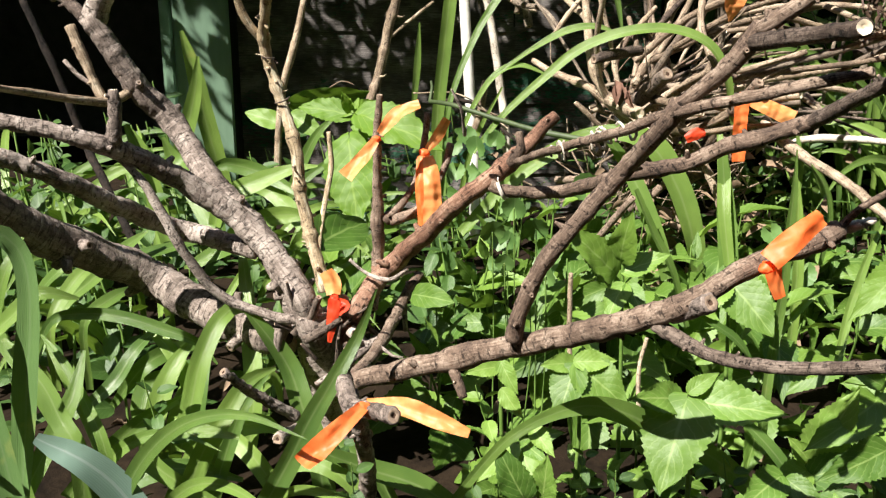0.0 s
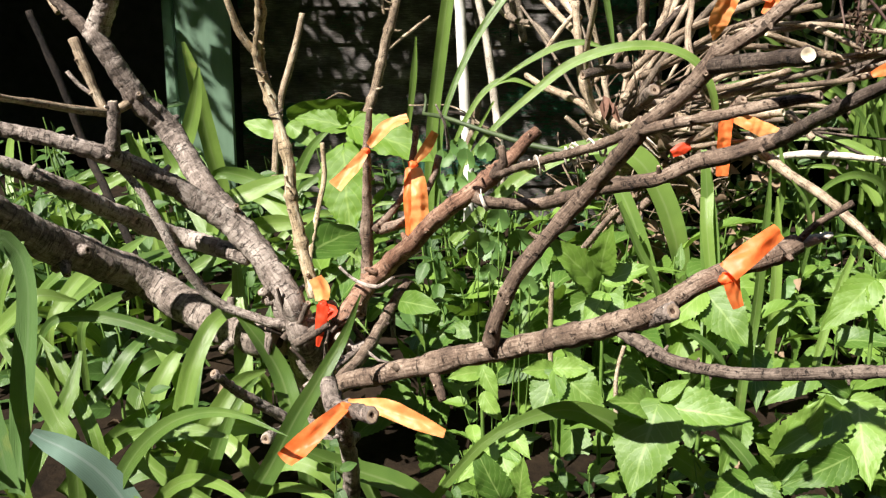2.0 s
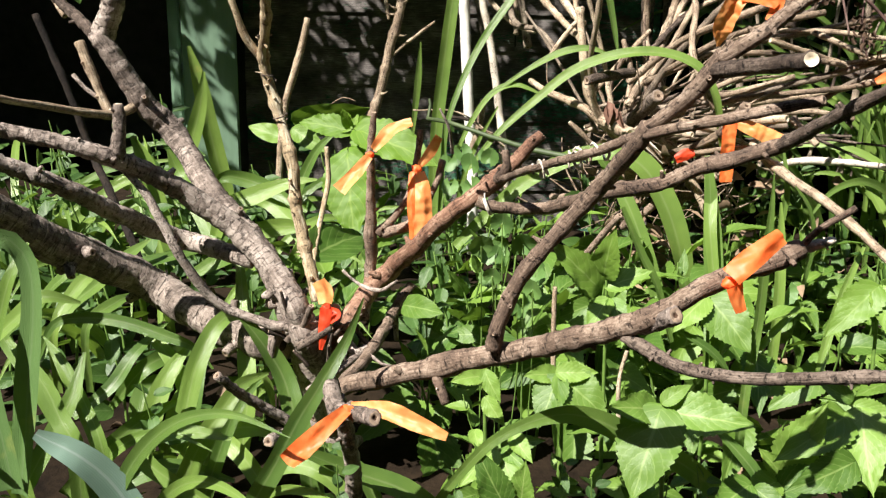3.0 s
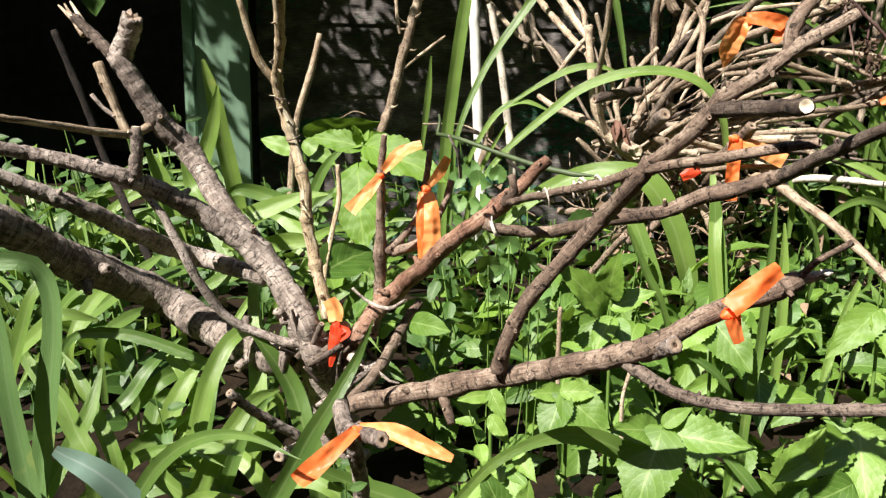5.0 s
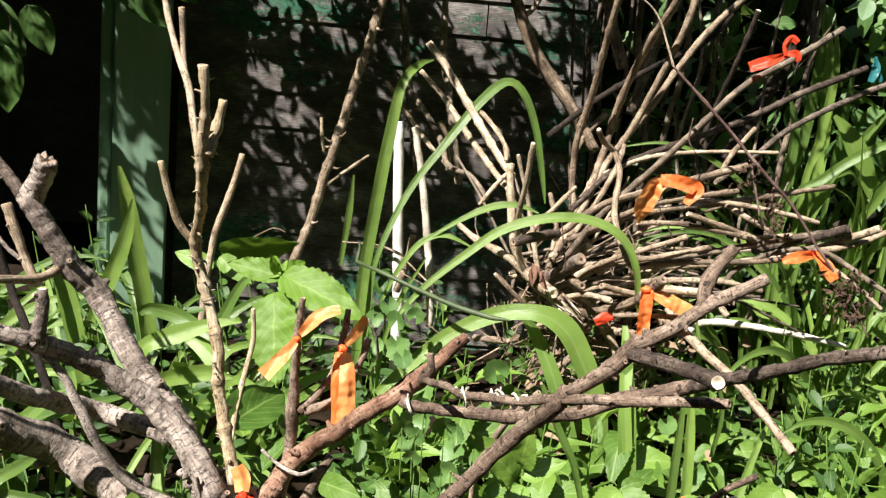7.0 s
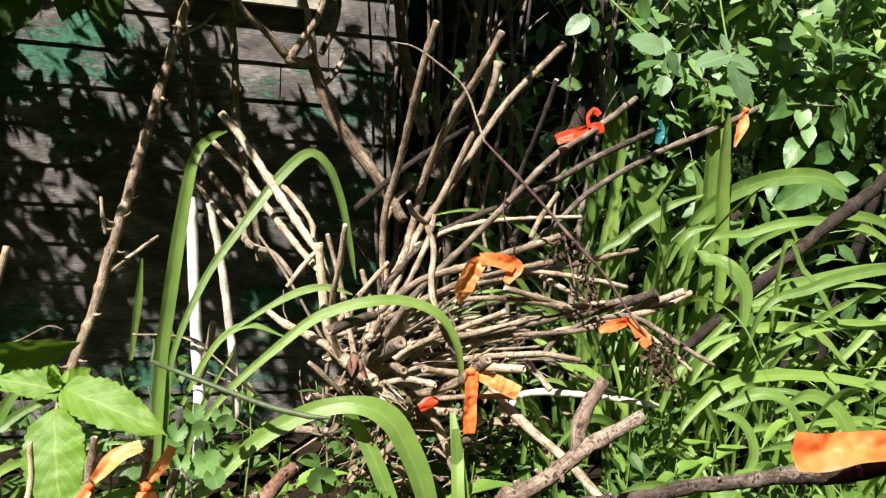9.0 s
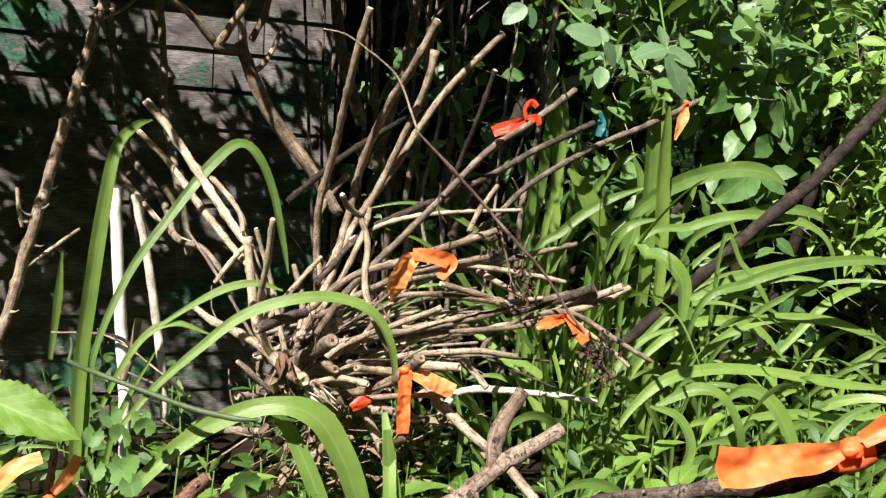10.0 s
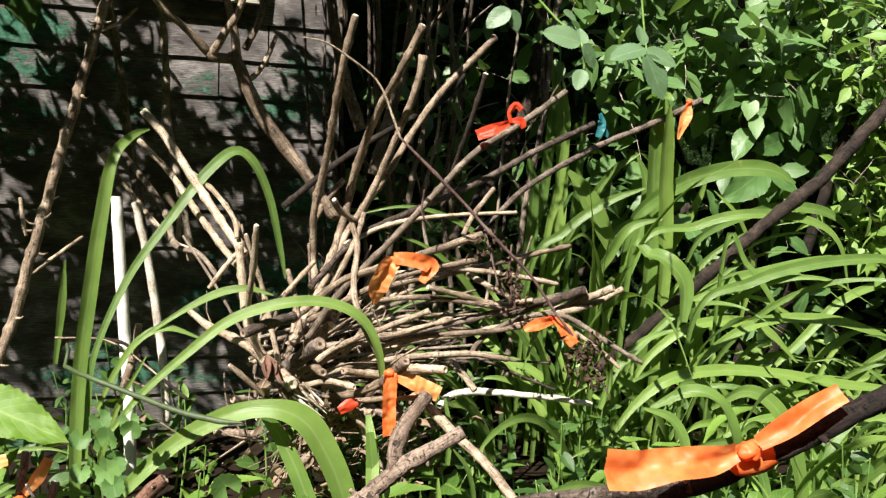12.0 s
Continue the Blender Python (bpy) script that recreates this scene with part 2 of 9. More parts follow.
def tape_material(name, a, b_):
    m, nt, b = material(name, 0.48)
    v = coords(nt, (1, 1, 1))
    c = ramp(nt, noise_of(nt, v, 55, 3), (0.35, a), (0.7, b_))
    nt.links.new(c, b.inputs["Base Color"])
    bump(nt, b, noise_of(nt, coords(nt, (1.0, 1.0, 0.4)), 120, 3, 0.5), 0.35, 0.0014)
    t = node(nt, "ShaderNodeBsdfTranslucent")
    nt.links.new(c, t.inputs[0])
    s = node(nt, "ShaderNodeMixShader", Fac=0.42)
    nt.links.new(b.outputs[0], s.inputs[1])
    nt.links.new(t.outputs[0], s.inputs[2])
    nt.links.new(s.outputs[0], nt.nodes["Material Output"].inputs[0])
    return m


TAPE = tape_material("orange vinyl tape", (0.96, 0.17, 0.035), (0.98, 0.30, 0.090))
TAPE_FADED = tape_material("faded orange vinyl tape", (0.94, 0.30, 0.085), (0.96, 0.46, 0.17))
TAPE_RED = tape_material("red-orange vinyl tape", (0.74, 0.055, 0.018), (0.85, 0.10, 0.035))
TAPE_TEAL = tape_material("teal vinyl tape", (0.02, 0.17, 0.19), (0.05, 0.27, 0.29))


# ---- building ----
def thing(name, label, category, group="", at=(0, 0, 0)):
    ob = new(name)
    ob.location = at
    ob.empty_display_size = 0.02
    return tagged(ob, label, category, group)


def link_mesh(name, data, parent, label=""):
    ob = new(name, data)
    if parent:
        ob.parent = parent
        ob.location = (0, 0, 0) if parent.parent else -parent.location
    return tagged(ob, label) if label else ob


def finish(bm, name, mats, smooth=True):
    me = bpy.data.meshes.new(name)
    bm.to_mesh(me)
    bm.free()
    for m in mats if isinstance(mats, (list, tuple)) else [mats]:
        me.materials.append(m)
    if smooth:
        me.polygons.foreach_set("use_smooth", [True] * len(me.polygons))
    return me


def part(name, bm, mats, parent, label="", smooth=True):
    return link_mesh(name, finish(bm, name, mats, smooth), parent, label)


def spline(points, step):
    """Evenly spaced points of a smooth curve through the given ones; each has any number of values, the first three a place."""
    p = [np.array(q, float) for q in points]
    p = [2 * p[0] - p[1], *p, 2 * p[-1] - p[-2]]
    out = []
    for a, b, c, d in zip(p, p[1:], p[2:], p[3:]):
        n = max(1, int(np.linalg.norm((c - b)[:3]) / step))
        for i in range(n):
            t = i / n
            out.append(0.5 * (2 * b + (c - a) * t + (2 * a - 5 * b + 4 * c - d) * t * t + (3 * b - a - 3 * c + d) * t ** 3))
    out.append(p[-2])
    return out


def rings(path):
    """Frames along a path that don't twist."""
    pts = [Vector(q[:3]) for q in path]
    tang = [(pts[min(i + 1, len(pts) - 1)] - pts[max(i - 1, 0)]).normalized() for i in range(len(pts))]
    side = tang[0].orthogonal().normalized()
    out = []
    for p, t in zip(pts, tang):
        side = (side - t * side.dot(t)).normalized()
        out.append((p, t, side, t.cross(side)))
    return out


def tube_into(bm, points, sides=10, step=0.012, rough=0.10, knots=0.0, seed=0.0, cut=1, jag=0.0, nodes=0.0, wiggle=0.25, grit=0.0, ends=None):
    """A stem of uneven girth along points (x, y, z, radius), with capped ends: cut is the material slot of the ends."""
    path = spline(points, step)
    uv = bm.loops.layers.uv.verify()
    hoops, run = [], 0.0
    frames = rings(path)
    for i, ((p, t, a, b), q) in enumerate(zip(frames, path)):
        if i:
            run += (p - frames[i - 1][0]).length
        r0 = max(0.0006, q[3])
        swell = 1 + knots * max(0.0, noise.noise((run * 22 + seed, seed, 3.1)) - 0.15) * 1.6
        if nodes:
            swell += 0.30 * math.exp(-(((run + seed) % nodes - 0.5 * nodes) / 0.0045) ** 2)
        sway = r0 * wiggle * (min(i, 3) / 3)
        p = p + a * sway * noise.noise((run * 26, seed, 1.7)) + b * sway * noise.noise((run * 26, seed, 8.3))
        hoop = []
        for k in range(sides):
            w = 2 * math.pi * k / sides
            d = a * math.cos(w) + b * math.sin(w)
            n = noise.noise((p + d * r0) * (0.45 / max(r0, 0.003)) + Vector((seed, 0, 0)))
            n2 = noise.noise((p + d * r0) * (1.4 / max(r0, 0.003)) + Vector((0, seed, 0)))
            flake = grit * (1.2 * (1 - 2.4 * abs(noise.noise((p + d * r0) * 110 + Vector((seed, 0, 5))))) + 1.1 * noise.noise((p + d * r0) * 330) - 0.3) if grit else 0.0
            hoop.append(bm.verts.new(p + d * (r0 * swell * (1 + rough * n + 0.5 * rough * n2) + flake)))
        if i == 0 and jag:
            for k, v in enumerate(hoop):
                v.co -= t * r0 * jag * (noise.noise((k * 1.7 + seed, seed, 0)) + 0.3 * math.sin(k * 2.1))
        hoops.append((hoop, run))
    for (h, u), (g, v) in zip(hoops, hoops[1:]):
        for k in range(sides):
            f = bm.faces.new((h[k], h[(k + 1) % sides], g[(k + 1) % sides], g[k]))
            for loop, at in zip(f.loops, ((k, u), (k + 1, u), (k + 1, v), (k, v))):
                loop[uv].uv = (at[0] / sides * 0.1, at[1])
    for (hoop, _), (p, t, a, b), sgn in ((hoops[0], frames[0], -1), (hoops[-1], frames[-1], 1)):
        inner = [bm.verts.new(p + (v.co - p) * 0.78 + t * sgn * 0.0012) for v in hoop]
        heart = [bm.verts.new(p + (v.co - p) * 0.30 + t * sgn * 0.0002) for v in hoop]
        mid = bm.verts.new(p - t * sgn * 0.002)
        if ends is not None and sgn < 0:
            rim, heart = ([ends.verts.new(v.co) for v in ring] for ring in (inner, heart))
            mid = ends.verts.new(mid.co)
            for k in range(sides):
                j = (k + 1) % sides
                bm.faces.new((inner[k], inner[j], hoop[j], hoop[k]))
                ends.faces.new((heart[k], heart[j], rim[j], rim[k]))
                ends.faces.new((mid, heart[j], heart[k])).material_index = 1
            continue
        for k in range(sides):
            j = (k + 1) % sides
            for quad, slot in (((hoop[k], hoop[j], inner[j], inner[k]), 0), ((inner[k], inner[j], heart[j], heart[k]), cut), ((heart[k], heart[j], mid), cut + 1)):
                f = bm.faces.new(quad if sgn > 0 else quad[::-1])
                f.material_index = slot
    return bm


def limb(parent, name, points, mat, cut=CUT_OLD, knots=0.15, rough=0.10, sides=12, label="", step=0.010, jag=0.15, nodes=0.0, spurs=0, slim=0.9, grit=0.0004, wiggle=0.25):
    seed = sum(points[0]) * 37 % 50
    points = [(*p[:3], p[3] * slim) for p in points]
    ends = bmesh.new() if name in ("branch", "stub", "broken_stub", "cane") else None
    bm = tube_into(bmesh.new(), points, sides, step, rough, knots, seed, jag=jag, nodes=nodes, grit=grit, ends=ends, wiggle=wiggle)
    rng = random.Random(int(seed * 1000))
    for _ in range(spurs):
        k = rng.randrange(len(points) - 1)
        a, b = Vector(points[k][:3]), Vector(points[k + 1][:3])
        u = rng.random()
        at, r = a.lerp(b, u), points[k][3] * (1 - u) + points[k + 1][3] * u
        d = (Matrix.Rotation(rng.uniform(0, 6.28), 3, (b - a).normalized()) @ (b - a).orthogonal().normalized() + (b - a).normalized() * rng.uniform(-0.4, 0.4)).normalized()
        n = rng.uniform(1.35, 1.9)
        tube_into(bm, [(*(at + d * r * n), r * rng.uniform(0.16, 0.3)), (*(at + d * r * 1.05), r * 0.36), (*(at + d * r * 0.6), r * 0.5)], 8, 0.004, 0.2, 0, seed)
    ob = part(name, bm, (mat, cut, PITH), parent, label)
    if ends is not None:
        part("cut_end", ends, (cut, CUT if cut is CUT else PITH), ob, "pale sawn end" if cut is CUT else "weathered brown sawn end")
    return ob


def strap(bm, points, fold=0.25, across=5, step=0.018, up=None, ripple=0.0, seed=0.0, crease=0.0):
    """A grass-like leaf along points (x, y, z, half width, roll in degrees): V-shaped across, tapering by its widths."""
    path = spline(points, step)
    uv = bm.loops.layers.uv.verify()
    pts = [Vector(q[:3]) for q in path]
    rows, n = [], len(path)
    for i, q in enumerate(path):
        t = (pts[min(i + 1, n - 1)] - pts[max(i - 1, 0)]).normalized()
        side = t.cross(Vector(up or (0.15, -0.9, 0.45)))
        side = (side.normalized() if side.length > 1e-4 else t.orthogonal().normalized())
        side = Matrix.Rotation(radians(q[4]), 3, t) @ side
        nor = side.cross(t)
        w = q[3]
        row = []
        for k in range(across):
            s = 2 * k / (across - 1) - 1
            wave = ripple * w * (noise.noise((i * 0.23 + seed, s * 1.5, seed)) + (0.5 * abs(noise.noise((i * 0.55 - s * 0.8 + seed, s * 2.5, 4))) if ripple > 0.3 else 0.0))
            if crease:
                along = i * step / 0.034
                for slope, phase in ((0.8, 0.3), (-0.55, 1.1)):
                    wave += crease * w * abs((along + slope * s + phase + seed) % 2 - 1)
            row.append(bm.verts.new(pts[i] + side * s * w + nor * (abs(s) * w * fold + wave)))
        rows.append(row)
    for i in range(n - 1):
        for k in range(across - 1):
            f = bm.faces.new((rows[i][k], rows[i][k + 1], rows[i + 1][k + 1], rows[i + 1][k]))
            for loop, at in zip(f.loops, ((k, i), (k + 1, i), (k + 1, i + 1), (k, i + 1))):
                loop[uv].uv = (at[0] / (across - 1), at[1] / (n - 1))
    return bm


# ---- the setting ----
def ground_height(x, y):
    rise = min(1.0, max(0.0, (y - 1.0) / 1.3))
    return 0.10 * rise + 0.02 * noise.noise((x * 2.1, y * 2.1, 0)) - 0.01


def box_into(bm, x0, y0, z0, x1, y1, z1, slot=0):
    vs = [bm.verts.new(p) for p in ((x0, y0, z0), (x1, y0, z0), (x1, y1, z0), (x0, y1, z0), (x0, y0, z1), (x1, y0, z1), (x1, y1, z1), (x0, y1, z1))]
    for f in ((3, 2, 1, 0), (4, 5, 6, 7), (0, 1, 5, 4), (1, 2, 6, 5), (2, 3, 7, 6), (3, 0, 4, 7)):
        bm.faces.new([vs[i] for i in f]).material_index = slot
    return bm


def axis(lo, hi, step, far):
    n = int((hi - lo) / step)
    return [-far, -far / 5, lo - 1.5] + [lo + i * step for i in range(n + 1)] + [hi + 1.5, far / 5, far]


def build_ground():
    bm = bmesh.new()
    xs, ys = axis(-1.6, 3.0, 0.05, 60.0), axis(-0.6, 3.4, 0.05, 60.0)
    grid = [[bm.verts.new((x, y, ground_height(x, y) + (0.012 * noise.noise((x * 19, y * 19, 2)) if abs(x) < 4 and -1 < y < 4 else 0))) for x in xs] for y in ys]
    for a, b in zip(grid, grid[1:]):
        for i in range(len(xs) - 1):
            bm.faces.new((a[i], a[i + 1], b[i + 1], b[i]))
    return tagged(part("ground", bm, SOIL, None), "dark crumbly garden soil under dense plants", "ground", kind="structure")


build_ground()
WALL_Y = 2.34


def siding_material():
    m, nt, b = material("peeling green paint on grey boards", 0.85)
    b.inputs["Specular IOR Level"].default_value = 0.15
    v = coords(nt, (1, 1, 1))
    grain = noise_of(nt, coords(nt, (9, 1, 150)), 3, 6, 0.7)
    stain = noise_of(nt, coords(nt, (3, 1, 5)), 3, 5, 0.65)
    tone = maths(nt, "ADD", maths(nt, "MULTIPLY", grain, 0.45), maths(nt, "MULTIPLY", stain, 0.55))
    wood = ramp(nt, tone, (0.34, (0.032, 0.028, 0.026)), (0.50, (0.108, 0.096, 0.091)), (0.64, (0.31, 0.285, 0.27)))
    # paint clings in flakes, thickest in patches
    flakes = noise_of(nt, coords(nt, (14, 1, 55)), 2.6, 7, 0.75)
    patch = noise_of(nt, coords(nt, (3.2, 1, 6.5)), 1.0, 4, 0.6)
    worn = ramp(nt, maths(nt, "ADD", maths(nt, "MULTIPLY", flakes, 0.5), maths(nt, "MULTIPLY", patch, 0.7)), (0.635, (0, 0, 0)), (0.67, (1, 1, 1)))
    paint = ramp(nt, noise_of(nt, v, 70, 5, 0.7), (0.3, (0.016, 0.062, 0.036)), (0.7, (0.075, 0.20, 0.125)))
    nt.links.new(mix(nt, worn, wood, paint), b.inputs["Base Color"])
    bump(nt, b, maths(nt, "ADD", grain, maths(nt, "MULTIPLY", worn, 0.7)), 0.8, 0.003)
    return m


SIDING = siding_material()
POST = plain("dull dark green paint", (0.150, 0.240, 0.165), (0.195, 0.300, 0.21), 12, 0.42, 0.0006, stretch=(6, 6, 0.6))
WHITE = plain("chipped white paint", (0.55, 0.53, 0.48), (0.80, 0.79, 0.75), 60, 0.6)
CREAM = plain("chipped cream paint", (0.22, 0.20, 0.16), (0.55, 0.50, 0.41), 40, 0.7, stretch=(1, 1, 4))
GREY_BOARD = plain("weathered grey boards", (0.14, 0.14, 0.135), (0.26, 0.25, 0.24), 20, 0.9)
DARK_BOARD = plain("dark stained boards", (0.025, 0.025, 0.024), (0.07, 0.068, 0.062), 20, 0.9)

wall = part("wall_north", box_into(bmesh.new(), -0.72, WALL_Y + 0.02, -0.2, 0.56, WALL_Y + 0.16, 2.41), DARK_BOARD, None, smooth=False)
tagged(wall, "old plank wall with peeling green paint, dappled by leaf shade", "wall", kind="structure")
far_wall = part("wall_west", box_into(bmesh.new(), -3.6, 4.2, -0.2, -0.70, 4.34, 2.41), GREY_BOARD, None, smooth=False)
tagged(far_wall, "unlit dark boarding at the back of the porch", "wall", kind="structure")
side_wall = part("wall_east", box_into(bmesh.new(), -0.72, WALL_Y + 0.17, -0.2, 0.56, 4.19, 2.41), GREY_BOARD, None, smooth=False)
tagged(side_wall, "unlit dark boarding beside the porch", "wall", kind="structure")
# header, ceiling and eave are unseen additions that block light from porch and wall
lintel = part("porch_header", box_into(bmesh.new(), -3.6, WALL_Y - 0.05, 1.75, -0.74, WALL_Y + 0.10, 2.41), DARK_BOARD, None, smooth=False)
tagged(lintel, "dark board front added out of view to keep the porch dark", "wall", kind="structure")
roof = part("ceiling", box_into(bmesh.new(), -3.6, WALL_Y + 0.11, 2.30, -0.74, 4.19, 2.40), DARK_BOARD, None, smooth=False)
tagged(roof, "dark board ceiling added out of view to keep the porch dark", "ceiling", kind="structure")
eave = part("eave", box_into(bmesh.new(), -3.9, 1.62, 2.42, 0.9, 4.5, 2.50), DARK_BOARD, None, smooth=False)
tagged(eave, "dark board eave added out of view to shade wall and porch", "roof", kind="structure")
post = thing("corner_post", "broad post painted dull dark green at the wall's corner", "post", at=(-0.585, 2.17, -0.05))


def post_board(name, x0, y0, x1, y1):
    bm = box_into(bmesh.new(), x0, y0, 0.0, x1, y1, 2.46)
    bmesh.ops.bevel(bm, geom=[e for e in bm.edges if abs(e.verts[0].co.z - e.verts[1].co.z) > 1], offset=0.006, segments=2, affect="EDGES")
    ob = part(name, bm, POST, post, smooth=False)
    ob.matrix_basis = Matrix.Rotation(radians(15), 4, "Z")


post_board("face_board", -0.066, -0.012, 0.066, 0.10)
post_board("side_board", -0.098, 0.03, -0.069, 0.10)

# siding: overlapping boards, each leaning out at its lower edge
def build_siding():
    rng = random.Random(5)
    z, pitch = 0.02, 0.094
    while z < 2.25:
        x = -0.54
        while x < 0.56:
            run = min(0.57, x + rng.uniform(0.7, 1.6)) - x
            bm = bmesh.new()
            n = max(2, int(run / 0.06))
            rows = []
            for i in range(n + 1):
                u = x + 0.002 + (run - 0.004) * i / n
                sag = 0.0035 * noise.noise((u * 2.3, z * 7, 1)) + 0.0016 * noise.noise((u * 23, z * 9, 4))
                chip = 0.004 * max(0, noise.noise((u * 40, z * 31, 7)) - 0.25)
                rows.append([bm.verts.new(q) for q in ((u, WALL_Y + 0.006, z + pitch + 0.012 + sag), (u, WALL_Y - 0.003, z + sag + chip), (u, WALL_Y + 0.008, z + sag + chip))])
            for a, b in zip(rows, rows[1:]):
                bm.faces.new((a[1], b[1], b[0], a[0]))
                bm.faces.new((a[2], b[2], b[1], a[1]))
            for e, turned in ((rows[0], False), (rows[-1], True)):
                bm.faces.new(e if turned else e[::-1])
            part("board", bm, SIDING, wall, smooth=False)
            x += run
        z += pitch


build_siding()


def hedge_material():
    m, nt, b = material("clipped dark hedge", 1.0)
    b.inputs["Specular IOR Level"].default_value = 0.05
    v = coords(nt, (1, 1, 1))
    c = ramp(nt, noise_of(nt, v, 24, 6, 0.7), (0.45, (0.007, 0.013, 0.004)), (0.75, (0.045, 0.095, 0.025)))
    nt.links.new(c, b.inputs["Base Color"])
    bump(nt, b, noise_of(nt, v, 30, 5), 1.0, 0.05)
    return m


HEDGE = hedge_material()


def build_hedge(name, a, b, height, depth):
    """A tall bumpy hedge along the ground from a to b, added to hold back sky light."""
    a, b = Vector(a), Vector(b)
    along = (b - a).normalized()
    out = along.cross(Vector((0, 0, 1)))
    n = int((b - a).length / 0.25)
    bm = bmesh.new()
    prof = [(0, 0.0)] + [(0, height * k / 12) for k in range(1, 12)] + [(depth * 0.2, height), (depth * 0.8, height)] + [(depth, height * k / 4) for k in (3, 2, 1, 0)]
    rows = []
    for i in range(n + 1):
        row = []
        for d, z in prof:
            p = a + along * ((b - a).length * i / n) + out * d + Vector((0, 0, z - 0.05))
            row.append(bm.verts.new(p + out * 0.16 * noise.noise(p * 2.1) + Vector((0, 0, 0.3 * noise.noise(p * 0.9) * z / height))))
        rows.append(row)
    for r, q in zip(rows, rows[1:]):
        for k in range(len(prof) - 1):
            bm.faces.new((r[k], q[k], q[k + 1], r[k + 1]))
    return tagged(part(name, bm, HEDGE, None), "tall dark green hedge added to close the garden and cut sky light", "hedge", kind="structure")


# added enclosure: heights set by how much sky and sun they let in
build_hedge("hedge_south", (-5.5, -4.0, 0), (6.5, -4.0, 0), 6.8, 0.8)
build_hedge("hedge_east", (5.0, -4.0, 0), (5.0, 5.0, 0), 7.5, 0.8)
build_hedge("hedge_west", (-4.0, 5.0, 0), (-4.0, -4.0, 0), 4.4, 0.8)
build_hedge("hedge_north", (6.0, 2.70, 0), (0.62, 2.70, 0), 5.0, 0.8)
trim = part("window_trim", box_into(bmesh.new(), 0.02, WALL_Y - 0.035, 1.192, 0.36, WALL_Y - 0.006, 1.28), CREAM, None, smooth=False)
tagged(trim, "chipped white painted board under a window", "trim", kind="structure")


# ---- the pruned shrub in front ----
shrub = thing("pruned_shrub", "old pruned shrub with rough grey-brown bark and sawn stubs", "shrub", at=(-0.15, 1.05, 0))
limb(shrub, 'branch', [(-0.449, 1.140, 0.599, 0.0169), (-0.421, 1.150, 0.548, 0.0187), (-0.396, 1.160, 0.501, 0.0206), (-0.364, 1.170, 0.467, 0.0217), (-0.301, 1.120, 0.394, 0.0196), (-0.238, 1.080, 0.333, 0.0214), (-0.184, 1.030, 0.270, 0.0230), (-0.161, 1.000, 0.231, 0.0219), (-0.152, 1.030, 0.190, 0.0215)], BARK, CUT_OLD, knots=0.10, rough=0.11, wiggle=0.14, sides=26, step=0.0035, grit=0.0009, slim=0.74, spurs=7)
limb(shrub, 'stub', [(-0.420, 1.130, 0.649, 0.0165), (-0.433, 1.140, 0.621, 0.0165), (-0.450, 1.150, 0.590, 0.0190)], BARK, CUT_OLD, knots=0.10, rough=0.11, wiggle=0.1, sides=26, step=0.0035, grit=0.0009, slim=0.86, jag=0.6)
limb(shrub, 'broken_stub', [(-0.555, 1.262, 0.650, 0.0075), (-0.510, 1.210, 0.627, 0.0085), (-0.457, 1.150, 0.598, 0.0095)], BARK_BROWN, CUT_OLD, knots=0.10, rough=0.11, wiggle=0.14, sides=26, step=0.0035, grit=0.0009, slim=0.86, spurs=2, jag=2.5)
limb(shrub, 'branch', [(-0.560, 0.850, 0.515, 0.0084), (-0.491, 0.900, 0.498, 0.0095), (-0.464, 0.920, 0.490, 0.0100), (-0.417, 0.930, 0.478, 0.0107), (-0.375, 0.950, 0.461, 0.0127), (-0.334, 0.990, 0.433, 0.0153), (-0.288, 1.020, 0.396, 0.0172), (-0.241, 1.030, 0.356, 0.0190), (-0.203, 1.020, 0.315, 0.0197), (-0.168, 1.000, 0.265, 0.0195), (-0.152, 1.035, 0.200, 0.0195)], BARK, CUT_OLD, knots=0.10, rough=0.11, wiggle=0.14, sides=26, step=0.0035, grit=0.0009, slim=0.8, spurs=7)
limb(shrub, 'stub', [(-0.358, 0.955, 0.519, 0.0066), (-0.358, 0.955, 0.495, 0.0080), (-0.363, 0.955, 0.462, 0.0100)], BARK, CUT, knots=0.10, rough=0.11, wiggle=0.14, sides=26, step=0.0035, grit=0.0009, slim=0.86, spurs=2)
limb(shrub, 'twig', [(-0.575, 0.900, 0.544, 0.0041), (-0.515, 0.950, 0.528, 0.0046), (-0.482, 1.020, 0.513, 0.0049), (-0.429, 1.110, 0.495, 0.0065), (-0.410, 1.150, 0.504, 0.0071)], BARK_TAN, CUT_OLD, knots=0.12, rough=0.11)
limb(shrub, 'branch', [(-0.490, 0.800, 0.496, 0.0062), (-0.462, 0.840, 0.476, 0.0083), (-0.437, 0.860, 0.458, 0.0101), (-0.404, 0.890, 0.436, 0.0111), (-0.370, 0.950, 0.396, 0.0125), (-0.340, 1.050, 0.348, 0.0138), (-0.287, 1.060, 0.329, 0.0139), (-0.232, 1.050, 0.317, 0.0138)], BARK, CUT_OLD, knots=0.10, rough=0.11, wiggle=0.14, sides=26, step=0.0035, grit=0.0009, slim=0.86, spurs=7)
